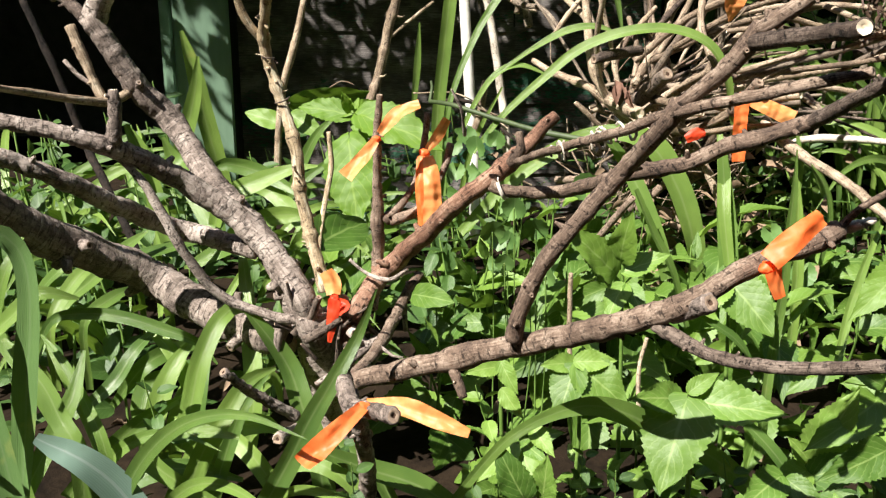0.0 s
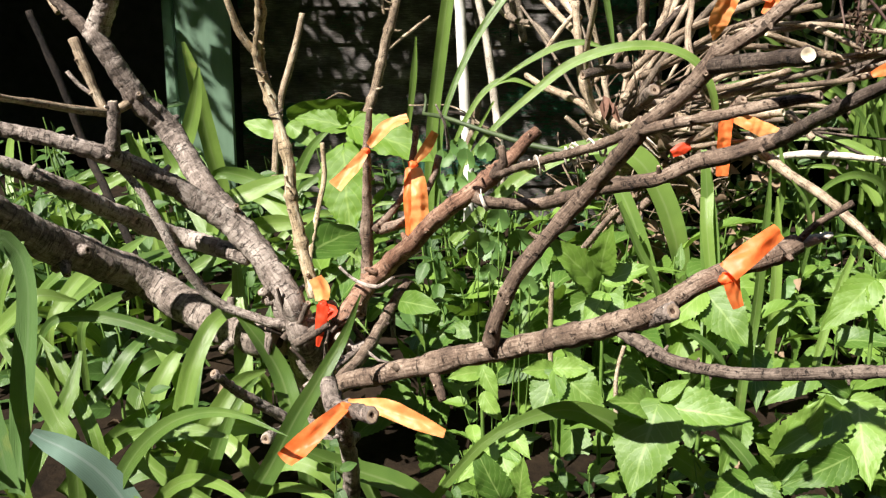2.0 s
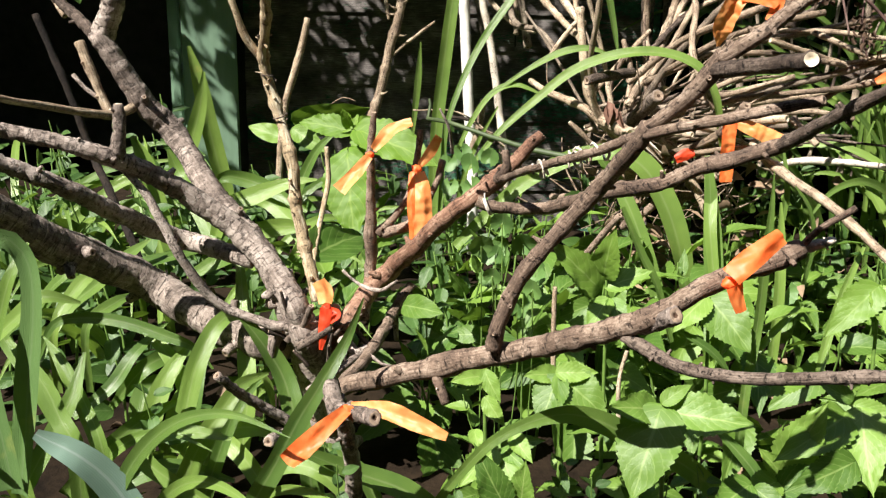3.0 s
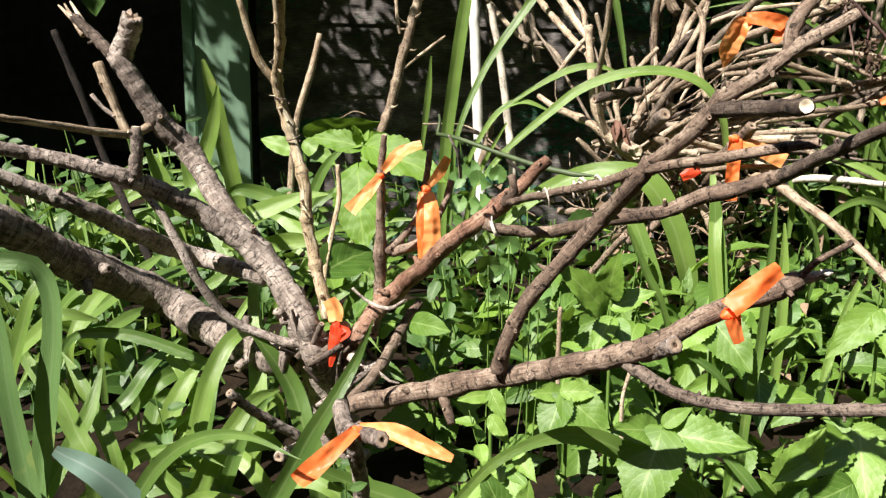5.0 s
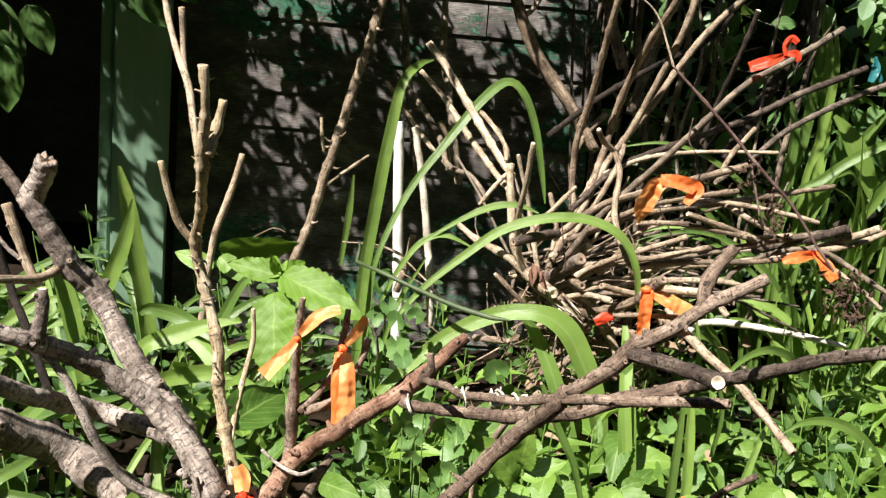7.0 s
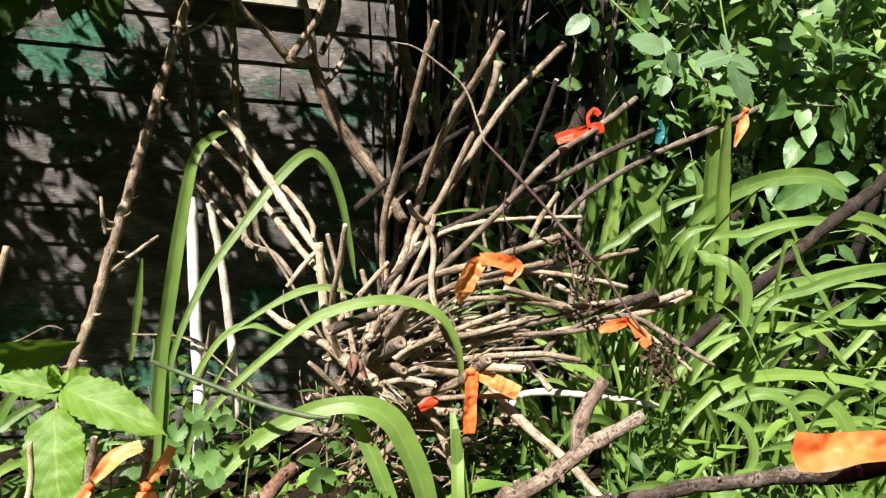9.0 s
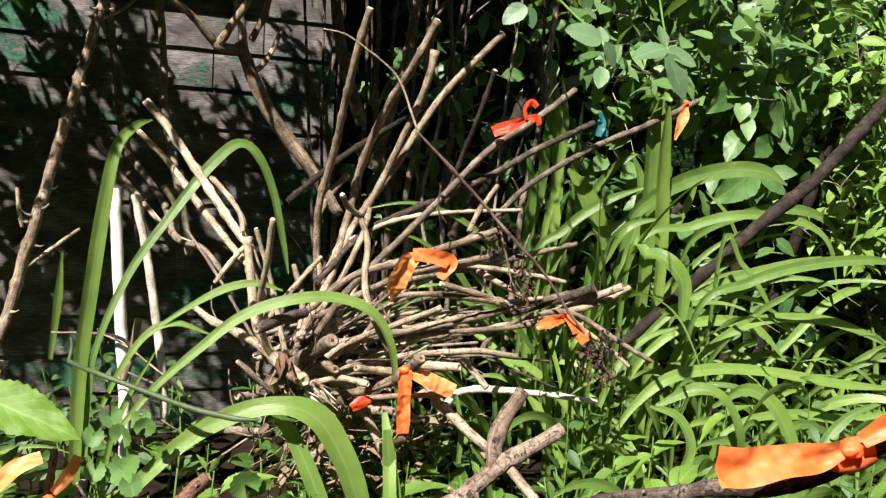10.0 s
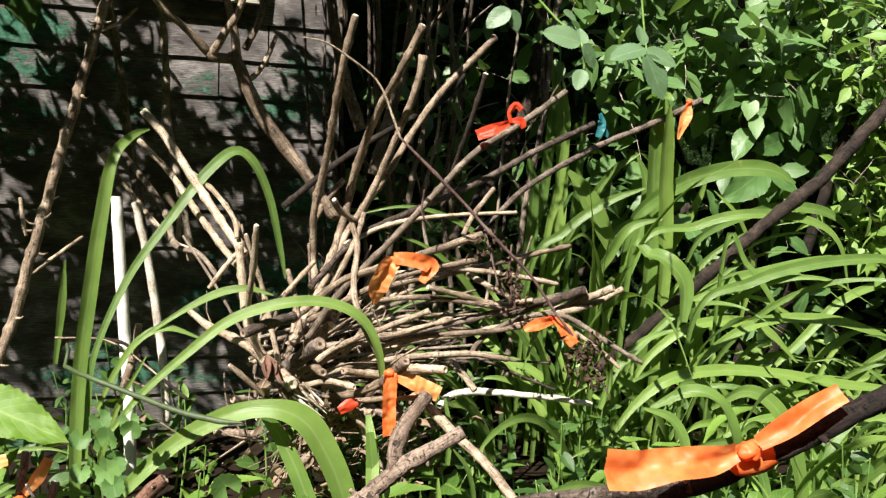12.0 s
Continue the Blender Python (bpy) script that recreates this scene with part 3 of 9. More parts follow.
limb(shrub, 'trunk', [(-0.573, 0.860, 0.456, 0.0214), (-0.516, 0.930, 0.405, 0.0252), (-0.499, 0.960, 0.382, 0.0247), (-0.474, 1.010, 0.344, 0.0274), (-0.433, 1.060, 0.305, 0.0273), (-0.382, 1.100, 0.265, 0.0276), (-0.312, 1.080, 0.232, 0.0273), (-0.250, 1.050, 0.216, 0.0275), (-0.191, 1.020, 0.211, 0.0290)], BARK, CUT_OLD, knots=0.10, rough=0.11, wiggle=0.14, sides=26, step=0.0035, grit=0.0009, slim=0.86, spurs=7)
limb(shrub, 'twig', [(-0.373, 0.970, 0.453, 0.0041), (-0.345, 0.970, 0.424, 0.0051), (-0.323, 0.970, 0.386, 0.0062), (-0.304, 0.970, 0.344, 0.0063), (-0.270, 0.990, 0.280, 0.0064), (-0.230, 1.000, 0.255, 0.0065), (-0.186, 1.000, 0.243, 0.0069), (-0.142, 1.000, 0.246, 0.0065)], BARK, CUT_OLD, knots=0.14, rough=0.17)
limb(shrub, 'stub', [(-0.471, 1.130, 0.588, 0.0071), (-0.462, 1.130, 0.561, 0.0072), (-0.448, 1.130, 0.523, 0.0065), (-0.434, 1.130, 0.490, 0.0073)], BARK_TAN, CUT_OLD, knots=0.24, rough=0.17, spurs=2, sides=20, step=0.005, grit=0.0005)
limb(shrub, 'twig', [(-0.482, 1.130, 0.545, 0.0029), (-0.467, 1.130, 0.528, 0.0033), (-0.448, 1.130, 0.514, 0.0029)], BARK, CUT_OLD, knots=0.14, rough=0.17)
straw_path = [(-0.183, 0.920, 0.780, 0.0055), (-0.182, 0.930, 0.738, 0.0056), (-0.187, 0.950, 0.691, 0.0086), (-0.194, 0.990, 0.621, 0.0070), (-0.207, 1.030, 0.571, 0.0081), (-0.194, 1.040, 0.510, 0.0082), (-0.175, 1.030, 0.447, 0.0082), (-0.171, 1.030, 0.396, 0.0090), (-0.159, 1.020, 0.332, 0.0094), (-0.143, 1.010, 0.276, 0.0094)]
straw_stem = limb(shrub, 'branch', straw_path, BARK_STRAW, CUT_OLD, knots=0.24, rough=0.17, spurs=7, sides=20, step=0.005, grit=0.0005, slim=0.8, nodes=0.06)
limb(shrub, 'stub', [(-0.168, 0.960, 0.745, 0.0057), (-0.174, 0.960, 0.714, 0.0070), (-0.182, 0.950, 0.685, 0.0076)], BARK_STRAW, CUT_OLD, knots=0.24, rough=0.17, spurs=2, sides=20, step=0.005, grit=0.0005, slim=0.8, nodes=0.06)
limb(shrub, 'twig', [(-0.244, 1.000, 0.669, 0.0040), (-0.235, 1.010, 0.629, 0.0044), (-0.225, 1.020, 0.595, 0.0052), (-0.208, 1.030, 0.570, 0.0049)], BARK_STRAW, CUT_OLD, knots=0.12, rough=0.11)
limb(shrub, 'twig', [(-0.164, 1.250, 0.441, 0.0037), (-0.163, 1.250, 0.388, 0.0041), (-0.173, 1.200, 0.315, 0.0044), (-0.165, 1.100, 0.284, 0.0041)], BARK_STRAW, CUT_OLD, knots=0.12, rough=0.11)
limb(shrub, 'branch', [(-0.076, 1.050, 0.507, 0.0041), (-0.080, 1.060, 0.458, 0.0055), (-0.083, 1.080, 0.392, 0.0068), (-0.084, 1.090, 0.343, 0.0091), (-0.086, 1.100, 0.284, 0.0082), (-0.089, 1.050, 0.241, 0.0079)], BARK_RED, CUT_OLD, knots=0.24, rough=0.17, spurs=7, sides=20, step=0.005, grit=0.0005)
limb(shrub, 'stub', [(-0.020, 1.120, 0.480, 0.0040), (-0.025, 1.120, 0.437, 0.0051), (-0.031, 1.120, 0.400, 0.0052), (-0.047, 1.100, 0.374, 0.0047), (-0.075, 1.090, 0.345, 0.0087)], BARK_RED, CUT_OLD, knots=0.24, rough=0.17, spurs=2, sides=20, step=0.005, grit=0.0005)
limb(shrub, 'stub', [(0.010, 1.130, 0.439, 0.0052), (-0.001, 1.120, 0.404, 0.0051), (-0.028, 1.100, 0.359, 0.0073), (-0.068, 1.090, 0.346, 0.0087)], BARK_RED, CUT, knots=0.24, rough=0.17, spurs=2, sides=20, step=0.005, grit=0.0005)
limb(shrub, 'branch', [(0.127, 0.980, 0.490, 0.0076), (0.103, 0.980, 0.466, 0.0089), (0.077, 0.970, 0.440, 0.0102), (0.048, 0.960, 0.418, 0.0107), (0.017, 0.980, 0.389, 0.0117), (-0.016, 1.020, 0.349, 0.0123), (-0.054, 1.080, 0.302, 0.0138), (-0.083, 1.080, 0.270, 0.0139), (-0.109, 1.040, 0.241, 0.0142), (-0.130, 1.050, 0.180, 0.0150)], BARK_RUST, CUT_OLD, knots=0.24, rough=0.17, spurs=7, sides=20, step=0.005, grit=0.0005)
limb(shrub, 'stub', [(0.083, 0.950, 0.474, 0.0043), (0.084, 0.950, 0.456, 0.0056), (0.076, 0.960, 0.439, 0.0075)], BARK_RED, CUT_OLD, knots=0.24, rough=0.17, spurs=2, sides=20, step=0.005, grit=0.0005)
limb(shrub, 'branch', [(0.053, 0.950, 0.416, 0.0069), (0.070, 0.950, 0.410, 0.0075), (0.098, 0.950, 0.408, 0.0078), (0.133, 0.930, 0.414, 0.0080), (0.154, 0.880, 0.429, 0.0078), (0.174, 0.840, 0.445, 0.0080), (0.224, 0.820, 0.458, 0.0078), (0.272, 0.810, 0.478, 0.0082), (0.338, 0.800, 0.500, 0.0085)], BARK_RED, CUT_OLD, knots=0.24, rough=0.17, spurs=7, sides=20, step=0.005, grit=0.0005)
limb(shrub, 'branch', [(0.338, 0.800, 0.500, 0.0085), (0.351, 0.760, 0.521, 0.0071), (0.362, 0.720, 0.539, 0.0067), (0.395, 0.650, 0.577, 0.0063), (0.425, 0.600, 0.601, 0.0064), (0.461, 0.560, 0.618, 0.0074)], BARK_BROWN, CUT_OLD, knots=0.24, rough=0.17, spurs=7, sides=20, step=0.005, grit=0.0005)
# the same limb's shaded end: the shade is put into a darker bark
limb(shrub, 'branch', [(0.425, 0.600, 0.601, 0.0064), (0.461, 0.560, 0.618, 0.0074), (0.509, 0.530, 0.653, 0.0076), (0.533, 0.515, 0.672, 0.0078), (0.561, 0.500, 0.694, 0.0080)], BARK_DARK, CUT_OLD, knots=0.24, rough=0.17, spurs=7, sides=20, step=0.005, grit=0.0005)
limb(shrub, 'branch', [(0.077, 0.970, 0.437, 0.0048), (0.096, 0.880, 0.460, 0.0046), (0.111, 0.799, 0.477, 0.0044), (0.133, 0.757, 0.491, 0.0046), (0.149, 0.718, 0.502, 0.0047), (0.177, 0.680, 0.519, 0.0050), (0.230, 0.630, 0.537, 0.0048), (0.283, 0.583, 0.555, 0.0042)], BARK_RED, CUT_OLD, knots=0.24, rough=0.17, spurs=7, sides=20, step=0.005, grit=0.0005)
limb(shrub, 'branch', [(0.174, 0.684, 0.515, 0.0058), (0.184, 0.676, 0.527, 0.0062), (0.200, 0.664, 0.543, 0.0070), (0.216, 0.651, 0.562, 0.0080), (0.229, 0.640, 0.584, 0.0085)], BARK_RED, CUT_OLD, knots=0.24, rough=0.17, spurs=5, sides=20, step=0.005, grit=0.0005)
limb(shrub, 'branch', [(0.066, 0.770, 0.301, 0.0096), (0.073, 0.760, 0.335, 0.0080), (0.089, 0.750, 0.381, 0.0081), (0.112, 0.740, 0.415, 0.0081), (0.135, 0.740, 0.443, 0.0086), (0.156, 0.730, 0.469, 0.0089), (0.166, 0.706, 0.490, 0.0083), (0.174, 0.686, 0.510, 0.0072), (0.182, 0.676, 0.527, 0.0060)], BARK_RED, CUT_OLD, knots=0.24, rough=0.17, spurs=7, sides=20, step=0.005, grit=0.0005)
limb(shrub, 'branch', [(0.225, 0.640, 0.582, 0.0091), (0.236, 0.632, 0.589, 0.0090), (0.255, 0.625, 0.605, 0.0084), (0.273, 0.620, 0.622, 0.0079), (0.291, 0.615, 0.634, 0.0069), (0.311, 0.610, 0.648, 0.0064)], BARK_RED, CUT_OLD, knots=0.24, rough=0.17, spurs=7, sides=20, step=0.005, grit=0.0005, slim=0.66)
limb(shrub, 'stub', [(0.268, 0.622, 0.619, 0.0066), (0.274, 0.630, 0.643, 0.0071), (0.296, 0.640, 0.664, 0.0067)], BARK_RED, CUT_OLD, knots=0.24, rough=0.17, spurs=2, sides=20, step=0.005, grit=0.0005, slim=0.68)
limb(shrub, 'stub', [(0.2555, 0.543, 0.583, 0.0074), (0.2570, 0.552, 0.582, 0.0075), (0.241, 0.600, 0.578, 0.0074), (0.223, 0.640, 0.574, 0.0083)], BARK_BROWN, CUT, knots=0.24, rough=0.17, spurs=0, jag=0.05, sides=20, step=0.005, grit=0.0005, slim=0.78)
limb(shrub, 'branch', [(-0.112, 0.870, 0.207, 0.0122), (-0.085, 0.850, 0.227, 0.0110), (-0.049, 0.840, 0.240, 0.0117), (0.009, 0.820, 0.261, 0.0122), (0.066, 0.790, 0.287, 0.0125), (0.110, 0.740, 0.314, 0.0115), (0.142, 0.700, 0.339, 0.0113), (0.175, 0.675, 0.357, 0.0115), (0.205, 0.660, 0.378, 0.0099), (0.230, 0.660, 0.395, 0.0095), (0.255, 0.670, 0.404, 0.0095), (0.290, 0.680, 0.413, 0.0100), (0.322, 0.690, 0.425, 0.0094)], BARK_RED, CUT_OLD, knots=0.24, rough=0.17, spurs=7, sides=20, step=0.005, grit=0.0005)
limb(shrub, 'broken_stub', [(0.318, 0.690, 0.424, 0.0056), (0.334, 0.688, 0.428, 0.0050), (0.349, 0.686, 0.433, 0.0036)], BARK_PALE, CUT, knots=0.10, rough=0.11, wiggle=0.14, sides=26, step=0.0035, grit=0.0009, slim=0.86, spurs=2, jag=2.5)
limb(shrub, 'twig', [(0.317, 0.690, 0.418, 0.0032), (0.332, 0.680, 0.443, 0.0032), (0.356, 0.670, 0.463, 0.0031)], BARK_RED, CUT_OLD, knots=0.12, rough=0.11)
limb(shrub, 'stub', [(0.185, 0.675, 0.357, 0.0097), (0.199, 0.660, 0.367, 0.0090), (0.207, 0.642, 0.377, 0.0083)], BARK, CUT_OLD, knots=0.10, rough=0.11, wiggle=0.14, sides=26, step=0.0035, grit=0.0009, slim=0.86, spurs=2)
limb(shrub, 'branch', [(0.174, 0.675, 0.348, 0.0083), (0.194, 0.660, 0.339, 0.0073), (0.211, 0.640, 0.334, 0.0066), (0.235, 0.620, 0.335, 0.0062), (0.257, 0.600, 0.340, 0.0060), (0.305, 0.560, 0.357, 0.0060), (0.355, 0.530, 0.372, 0.0062)], BARK_BROWN, CUT_OLD, knots=0.24, rough=0.17, spurs=7, sides=20, step=0.005, grit=0.0005, slim=0.8)
limb(shrub, 'stub', [(0.008, 0.822, 0.265, 0.0065), (0.012, 0.812, 0.249, 0.0059), (0.020, 0.800, 0.229, 0.0044)], BARK_RED, CUT, knots=0.24, rough=0.17, spurs=2, sides=20, step=0.005, grit=0.0005)
limb(shrub, 'stub', [(-0.101, 0.800, 0.264, 0.0072), (-0.094, 0.780, 0.251, 0.0098), (-0.084, 0.740, 0.246, 0.0099), (-0.064, 0.710, 0.256, 0.0085), (-0.041, 0.665, 0.272, 0.0077)], BARK, CUT_OLD, knots=0.10, rough=0.11, wiggle=0.14, sides=26, step=0.0035, grit=0.0009, slim=0.86, spurs=2)
limb(shrub, 'trunk', [(-0.090, 0.770, 0.244, 0.0103), (-0.082, 0.800, 0.194, 0.0096), (-0.082, 0.850, 0.110, 0.0110), (-0.097, 0.920, -0.010, 0.0148)], BARK, CUT_OLD, knots=0.10, rough=0.11, wiggle=0.14, sides=26, step=0.0035, grit=0.0009, slim=0.86, spurs=7)
limb(shrub, 'stub', [(-0.032, 1.140, 0.261, 0.0069), (-0.052, 1.100, 0.237, 0.0079), (-0.072, 1.000, 0.218, 0.0083), (-0.089, 0.920, 0.213, 0.0083), (-0.101, 0.860, 0.218, 0.0084)], BARK_RED, CUT_OLD, knots=0.24, rough=0.17, spurs=2, sides=20, step=0.005, grit=0.0005)
limb(shrub, 'stub', [(-0.230, 0.850, 0.235, 0.0056), (-0.203, 0.880, 0.196, 0.0065), (-0.166, 0.910, 0.157, 0.0071)], BARK, CUT_OLD, knots=0.10, rough=0.11, wiggle=0.14, sides=26, step=0.0035, grit=0.0009, slim=0.86, spurs=2)
limb(shrub, 'stub', [(-0.185, 0.890, 0.139, 0.0079), (-0.170, 0.930, 0.133, 0.0072)], BARK, CUT_OLD, knots=0.10, rough=0.11, wiggle=0.14, sides=26, step=0.0035, grit=0.0009, slim=0.86, spurs=2)
limb(shrub, 'stub', [(-0.119, 0.990, 0.269, 0.0094), (-0.147, 1.030, 0.237, 0.0099), (-0.169, 1.050, 0.207, 0.0123)], BARK, CUT_OLD, knots=0.10, rough=0.11, wiggle=0.14, sides=26, step=0.0035, grit=0.0009, slim=0.86, spurs=2)
limb(shrub, 'twig', [(-0.116, 1.050, 0.304, 0.0025), (-0.095, 1.050, 0.286, 0.0025), (-0.065, 1.020, 0.287, 0.0028), (-0.043, 1.000, 0.305, 0.0020)], BARK, CUT_OLD, knots=0.14, rough=0.17)
limb(shrub, 'twig', [(0.009, 0.900, 0.523, 0.0012), (0.018, 0.900, 0.506, 0.0015), (0.023, 0.920, 0.475, 0.0018)], BARK, CUT_OLD, knots=0.14, rough=0.17)
limb(shrub, 'trunk', [(-0.197, 1.030, 0.302, 0.0208), (-0.174, 1.040, 0.233, 0.0271), (-0.157, 1.060, 0.165, 0.0309), (-0.140, 1.080, 0.076, 0.0320), (-0.129, 1.100, -0.019, 0.0355)], BARK, CUT_OLD, knots=0.10, rough=0.11, wiggle=0.14, sides=26, step=0.0035, grit=0.0009, slim=0.86, spurs=7)
limb(shrub, 'twig', [(0.267, 1.200, 0.355, 0.0052), (0.231, 1.250, 0.286, 0.0059), (0.216, 1.300, 0.221, 0.0061)], BARK_RED, CUT_OLD, knots=0.12, rough=0.11)
limb(shrub, 'twig', [(-0.051, 1.120, 0.187, 0.0035), (-0.052, 1.120, 0.223, 0.0038), (-0.047, 1.120, 0.255, 0.0034)], BARK, CUT_OLD, knots=0.14, rough=0.17)
limb(shrub, 'twig', [(-0.149, 0.950, 0.180, 0.0033), (-0.110, 0.970, 0.200, 0.0047), (-0.082, 1.000, 0.218, 0.0055)], BARK, CUT_OLD, knots=0.14, rough=0.17)
limb(shrub, 'twig', [(-0.113, 1.000, 0.229, 0.0076), (-0.092, 0.990, 0.214, 0.0075), (-0.079, 0.990, 0.221, 0.0048)], BARK, CUT_OLD, knots=0.14, rough=0.17)
limb(shrub, 'twig', [(-0.073, 0.970, 0.218, 0.0020), (-0.059, 0.960, 0.211, 0.0017), (-0.047, 0.950, 0.213, 0.0013)], BARK, CUT_OLD, knots=0.14, rough=0.17)
limb(shrub, "splinter", [(-0.591, 1.290, 0.668, 0.0017), (-0.563, 1.270, 0.649, 0.0046), (-0.535, 1.250, 0.631, 0.0055)], BARK_TAN, sides=7, step=0.006, label="pale split wood at a broken tip")
limb(shrub, "splinter", [(-0.573, 1.290, 0.674, 0.0017), (-0.553, 1.270, 0.654, 0.0038), (-0.533, 1.250, 0.634, 0.0045)], BARK_TAN, sides=7, step=0.006, label="pale split wood at a broken tip")
limb(shrub, "splinter", [(-0.582, 1.290, 0.670, 0.0017), (-0.561, 1.270, 0.647, 0.0043), (-0.540, 1.250, 0.625, 0.0052)], BARK_TAN, sides=7, step=0.006, label="pale split wood at a broken tip")


def thorns(stem, path, n, seed, mat, size=0.006):
    """Small hooked thorns and bud stubs along a stem whose path is given as (x, y, z, radius)."""
    chance = random.Random(seed)
    for _ in range(n):
        k = chance.randrange(len(path) - 1)
        a, b = Vector(path[k][:3]), Vector(path[k + 1][:3])
        t = (b - a).normalized()
        at = a.lerp(b, chance.random())
        out = (Matrix.Rotation(chance.uniform(0, 6.28), 3, t) @ t.orthogonal().normalized() - t * chance.uniform(0.1, 0.5)).normalized()
        r, n_ = path[k][3], size * chance.uniform(0.7, 1.3)
        limb(stem, "thorn", [(*(at + out * (r * 0.75 + n_)), 0.0004), (*(at + out * (r * 0.75 + 0.4 * n_)), 0.0012), (*(at + out * r * 0.55), 0.0026)], mat, sides=6, step=0.004)


for z, n in ((0.592, 1.2), (0.547, 0.9), (0.497, 1.1)):
    k = next(i for i in range(len(straw_path) - 1) if straw_path[i + 1][2] <= z)
    a, b = Vector(straw_path[k][:3]), Vector(straw_path[k + 1][:3])
    mid = a.lerp(b, (a.z - z) / (a.z - b.z))
    ring = [(mid.x + 0.0085 * math.cos(w), mid.y + 0.0085 * math.sin(w), mid.z + 0.0022 * math.sin(w + z * 90) + 0.0012 * w, 0.0010) for w in [0.5 * i for i in range(int(12.6 * n) + 1)]]
    limb(straw_stem, "twine", ring, BARK_BROWN, sides=6, step=0.004, label="thin dark tendril coiled round the stem")
thorns(straw_stem, straw_path, 26, 3, BARK_STRAW, 0.0055)
dry = thing("dead_plant", "thin dry upright dead stalk rising from the bed", "dead plant", "dead stalks in the bed", at=(-0.33, 1.50, 0))
limb(dry, 'stalk', [(-0.261, 1.690, 0.640, 0.0062), (-0.268, 1.690, 0.606, 0.0072), (-0.285, 1.690, 0.548, 0.0080), (-0.306, 1.690, 0.484, 0.0078), (-0.318, 1.690, 0.400, 0.0078), (-0.330, 1.690, 0.270, 0.0077)], BARK_TAN, sides=8)
dry = thing("dead_plant", "thin dry upright dead stalk rising from the bed", "dead plant", "dead stalks in the bed", at=(-0.20, 1.04, 0))
limb(dry, 'stalk', [(-0.294, 1.150, 0.916, 0.0029), (-0.270, 1.120, 0.843, 0.0041), (-0.253, 1.100, 0.800, 0.0047), (-0.233, 1.080, 0.758, 0.0053), (-0.216, 1.050, 0.699, 0.0049), (-0.202, 1.040, 0.627, 0.0043)], BARK_TAN, sides=8)
dry = thing("dead_plant", "thin dry upright dead stalk rising from the bed", "dead plant", "dead stalks in the bed", at=(-0.23, 1.08, 0))
limb(dry, 'stalk', [(-0.249, 1.100, 0.853, 0.0050), (-0.245, 1.100, 0.800, 0.0038), (-0.235, 1.080, 0.757, 0.0037)], BARK_TAN, sides=8)
dry = thing("dead_plant", "thin dry upright dead stalk rising from the bed", "dead plant", "dead stalks in the bed", at=(-0.49, 1.40, 0))
limb(dry, 'stalk', [(-0.699, 1.500, 0.633, 0.0070), (-0.652, 1.500, 0.504, 0.0077), (-0.619, 1.500, 0.398, 0.0078), (-0.564, 1.450, 0.313, 0.0086), (-0.507, 1.400, 0.222, 0.0075), (-0.489, 1.400, 0.153, 0.0076)], BARK_DARK, sides=8)
dry = thing("dead_plant", "thin dry upright dead stalk rising from the bed", "dead plant", "dead stalks in the bed", at=(0.16, 1.00, 0))
limb(dry, 'stalk', [(0.153, 1.000, 0.300, 0.0030), (0.153, 1.000, 0.261, 0.0034), (0.155, 1.000, 0.188, 0.0035)], BARK_TAN, sides=8)
dry = thing("dead_plant", "thin dry upright dead stalk rising from the bed", "dead plant", "dead stalks in the bed", at=(0.23, 0.95, 0))
limb(dry, 'stalk', [(0.236, 0.950, 0.236, 0.0026), (0.229, 0.950, 0.194, 0.0030), (0.233, 0.950, 0.122, 0.0030)], BARK_TAN, sides=8)
rose = thing("thorny_rose_cane", "tall thorny light-brown rose cane leaning in front of the wall", "rose cane", at=(-0.2, 1.78, 0))
rose_cane = limb(rose, 'cane', [(0.056, 1.900, 1.219, 0.0114), (0.034, 1.900, 1.139, 0.0126), (0.017, 1.900, 1.092, 0.0137), (-0.017, 1.900, 0.965, 0.0154), (-0.056, 1.900, 0.815, 0.0155), (-0.105, 1.900, 0.628, 0.0161), (-0.144, 1.900, 0.476, 0.0162), (-0.178, 1.880, 0.374, 0.0160), (-0.207, 1.880, 0.234, 0.0160), (-0.220, 1.880, 0.116, 0.0161)], BARK_CANE, knots=0.12, nodes=0.08, slim=0.62)
limb(rose, 'twig', [(-0.114, 1.900, 0.570, 0.0058), (-0.071, 1.910, 0.605, 0.0058), (-0.021, 1.930, 0.644, 0.0041)], BARK_TAN, knots=0.2, nodes=0.08, slim=0.62)
limb(rose, 'twig', [(-0.128, 1.900, 0.719, 0.0051), (-0.124, 1.900, 0.673, 0.0063), (-0.119, 1.900, 0.648, 0.0046)], BARK_TAN, knots=0.2, nodes=0.08, slim=0.62)
limb(rose, 'twig', [(-0.314, 1.800, 0.435, 0.0020), (-0.250, 1.800, 0.460, 0.0021), (-0.208, 1.800, 0.484, 0.0021), (-0.182, 1.800, 0.477, 0.0016)], BARK_TAN, knots=0.2, nodes=0.08, slim=0.62)
limb(rose, 'twig', [(-0.062, 1.860, 0.456, 0.0022), (0.037, 1.820, 0.455, 0.0022), (0.133, 1.780, 0.390, 0.0027)], BARK_TAN, knots=0.2, nodes=0.08, slim=0.62)
limb(rose, 'twig', [(0.013, 1.900, 1.045, 0.0051), (0.046, 1.920, 1.067, 0.0046), (0.076, 1.940, 1.099, 0.0035)], BARK_TAN, knots=0.2, nodes=0.08, slim=0.62)
limb(rose_cane, 'thorn', [(-0.008, 1.883, 0.917, 0.0007), (-0.013, 1.887, 0.915, 0.0018), (-0.021, 1.893, 0.918, 0.0040)], BARK_TAN, sides=6, step=0.004)
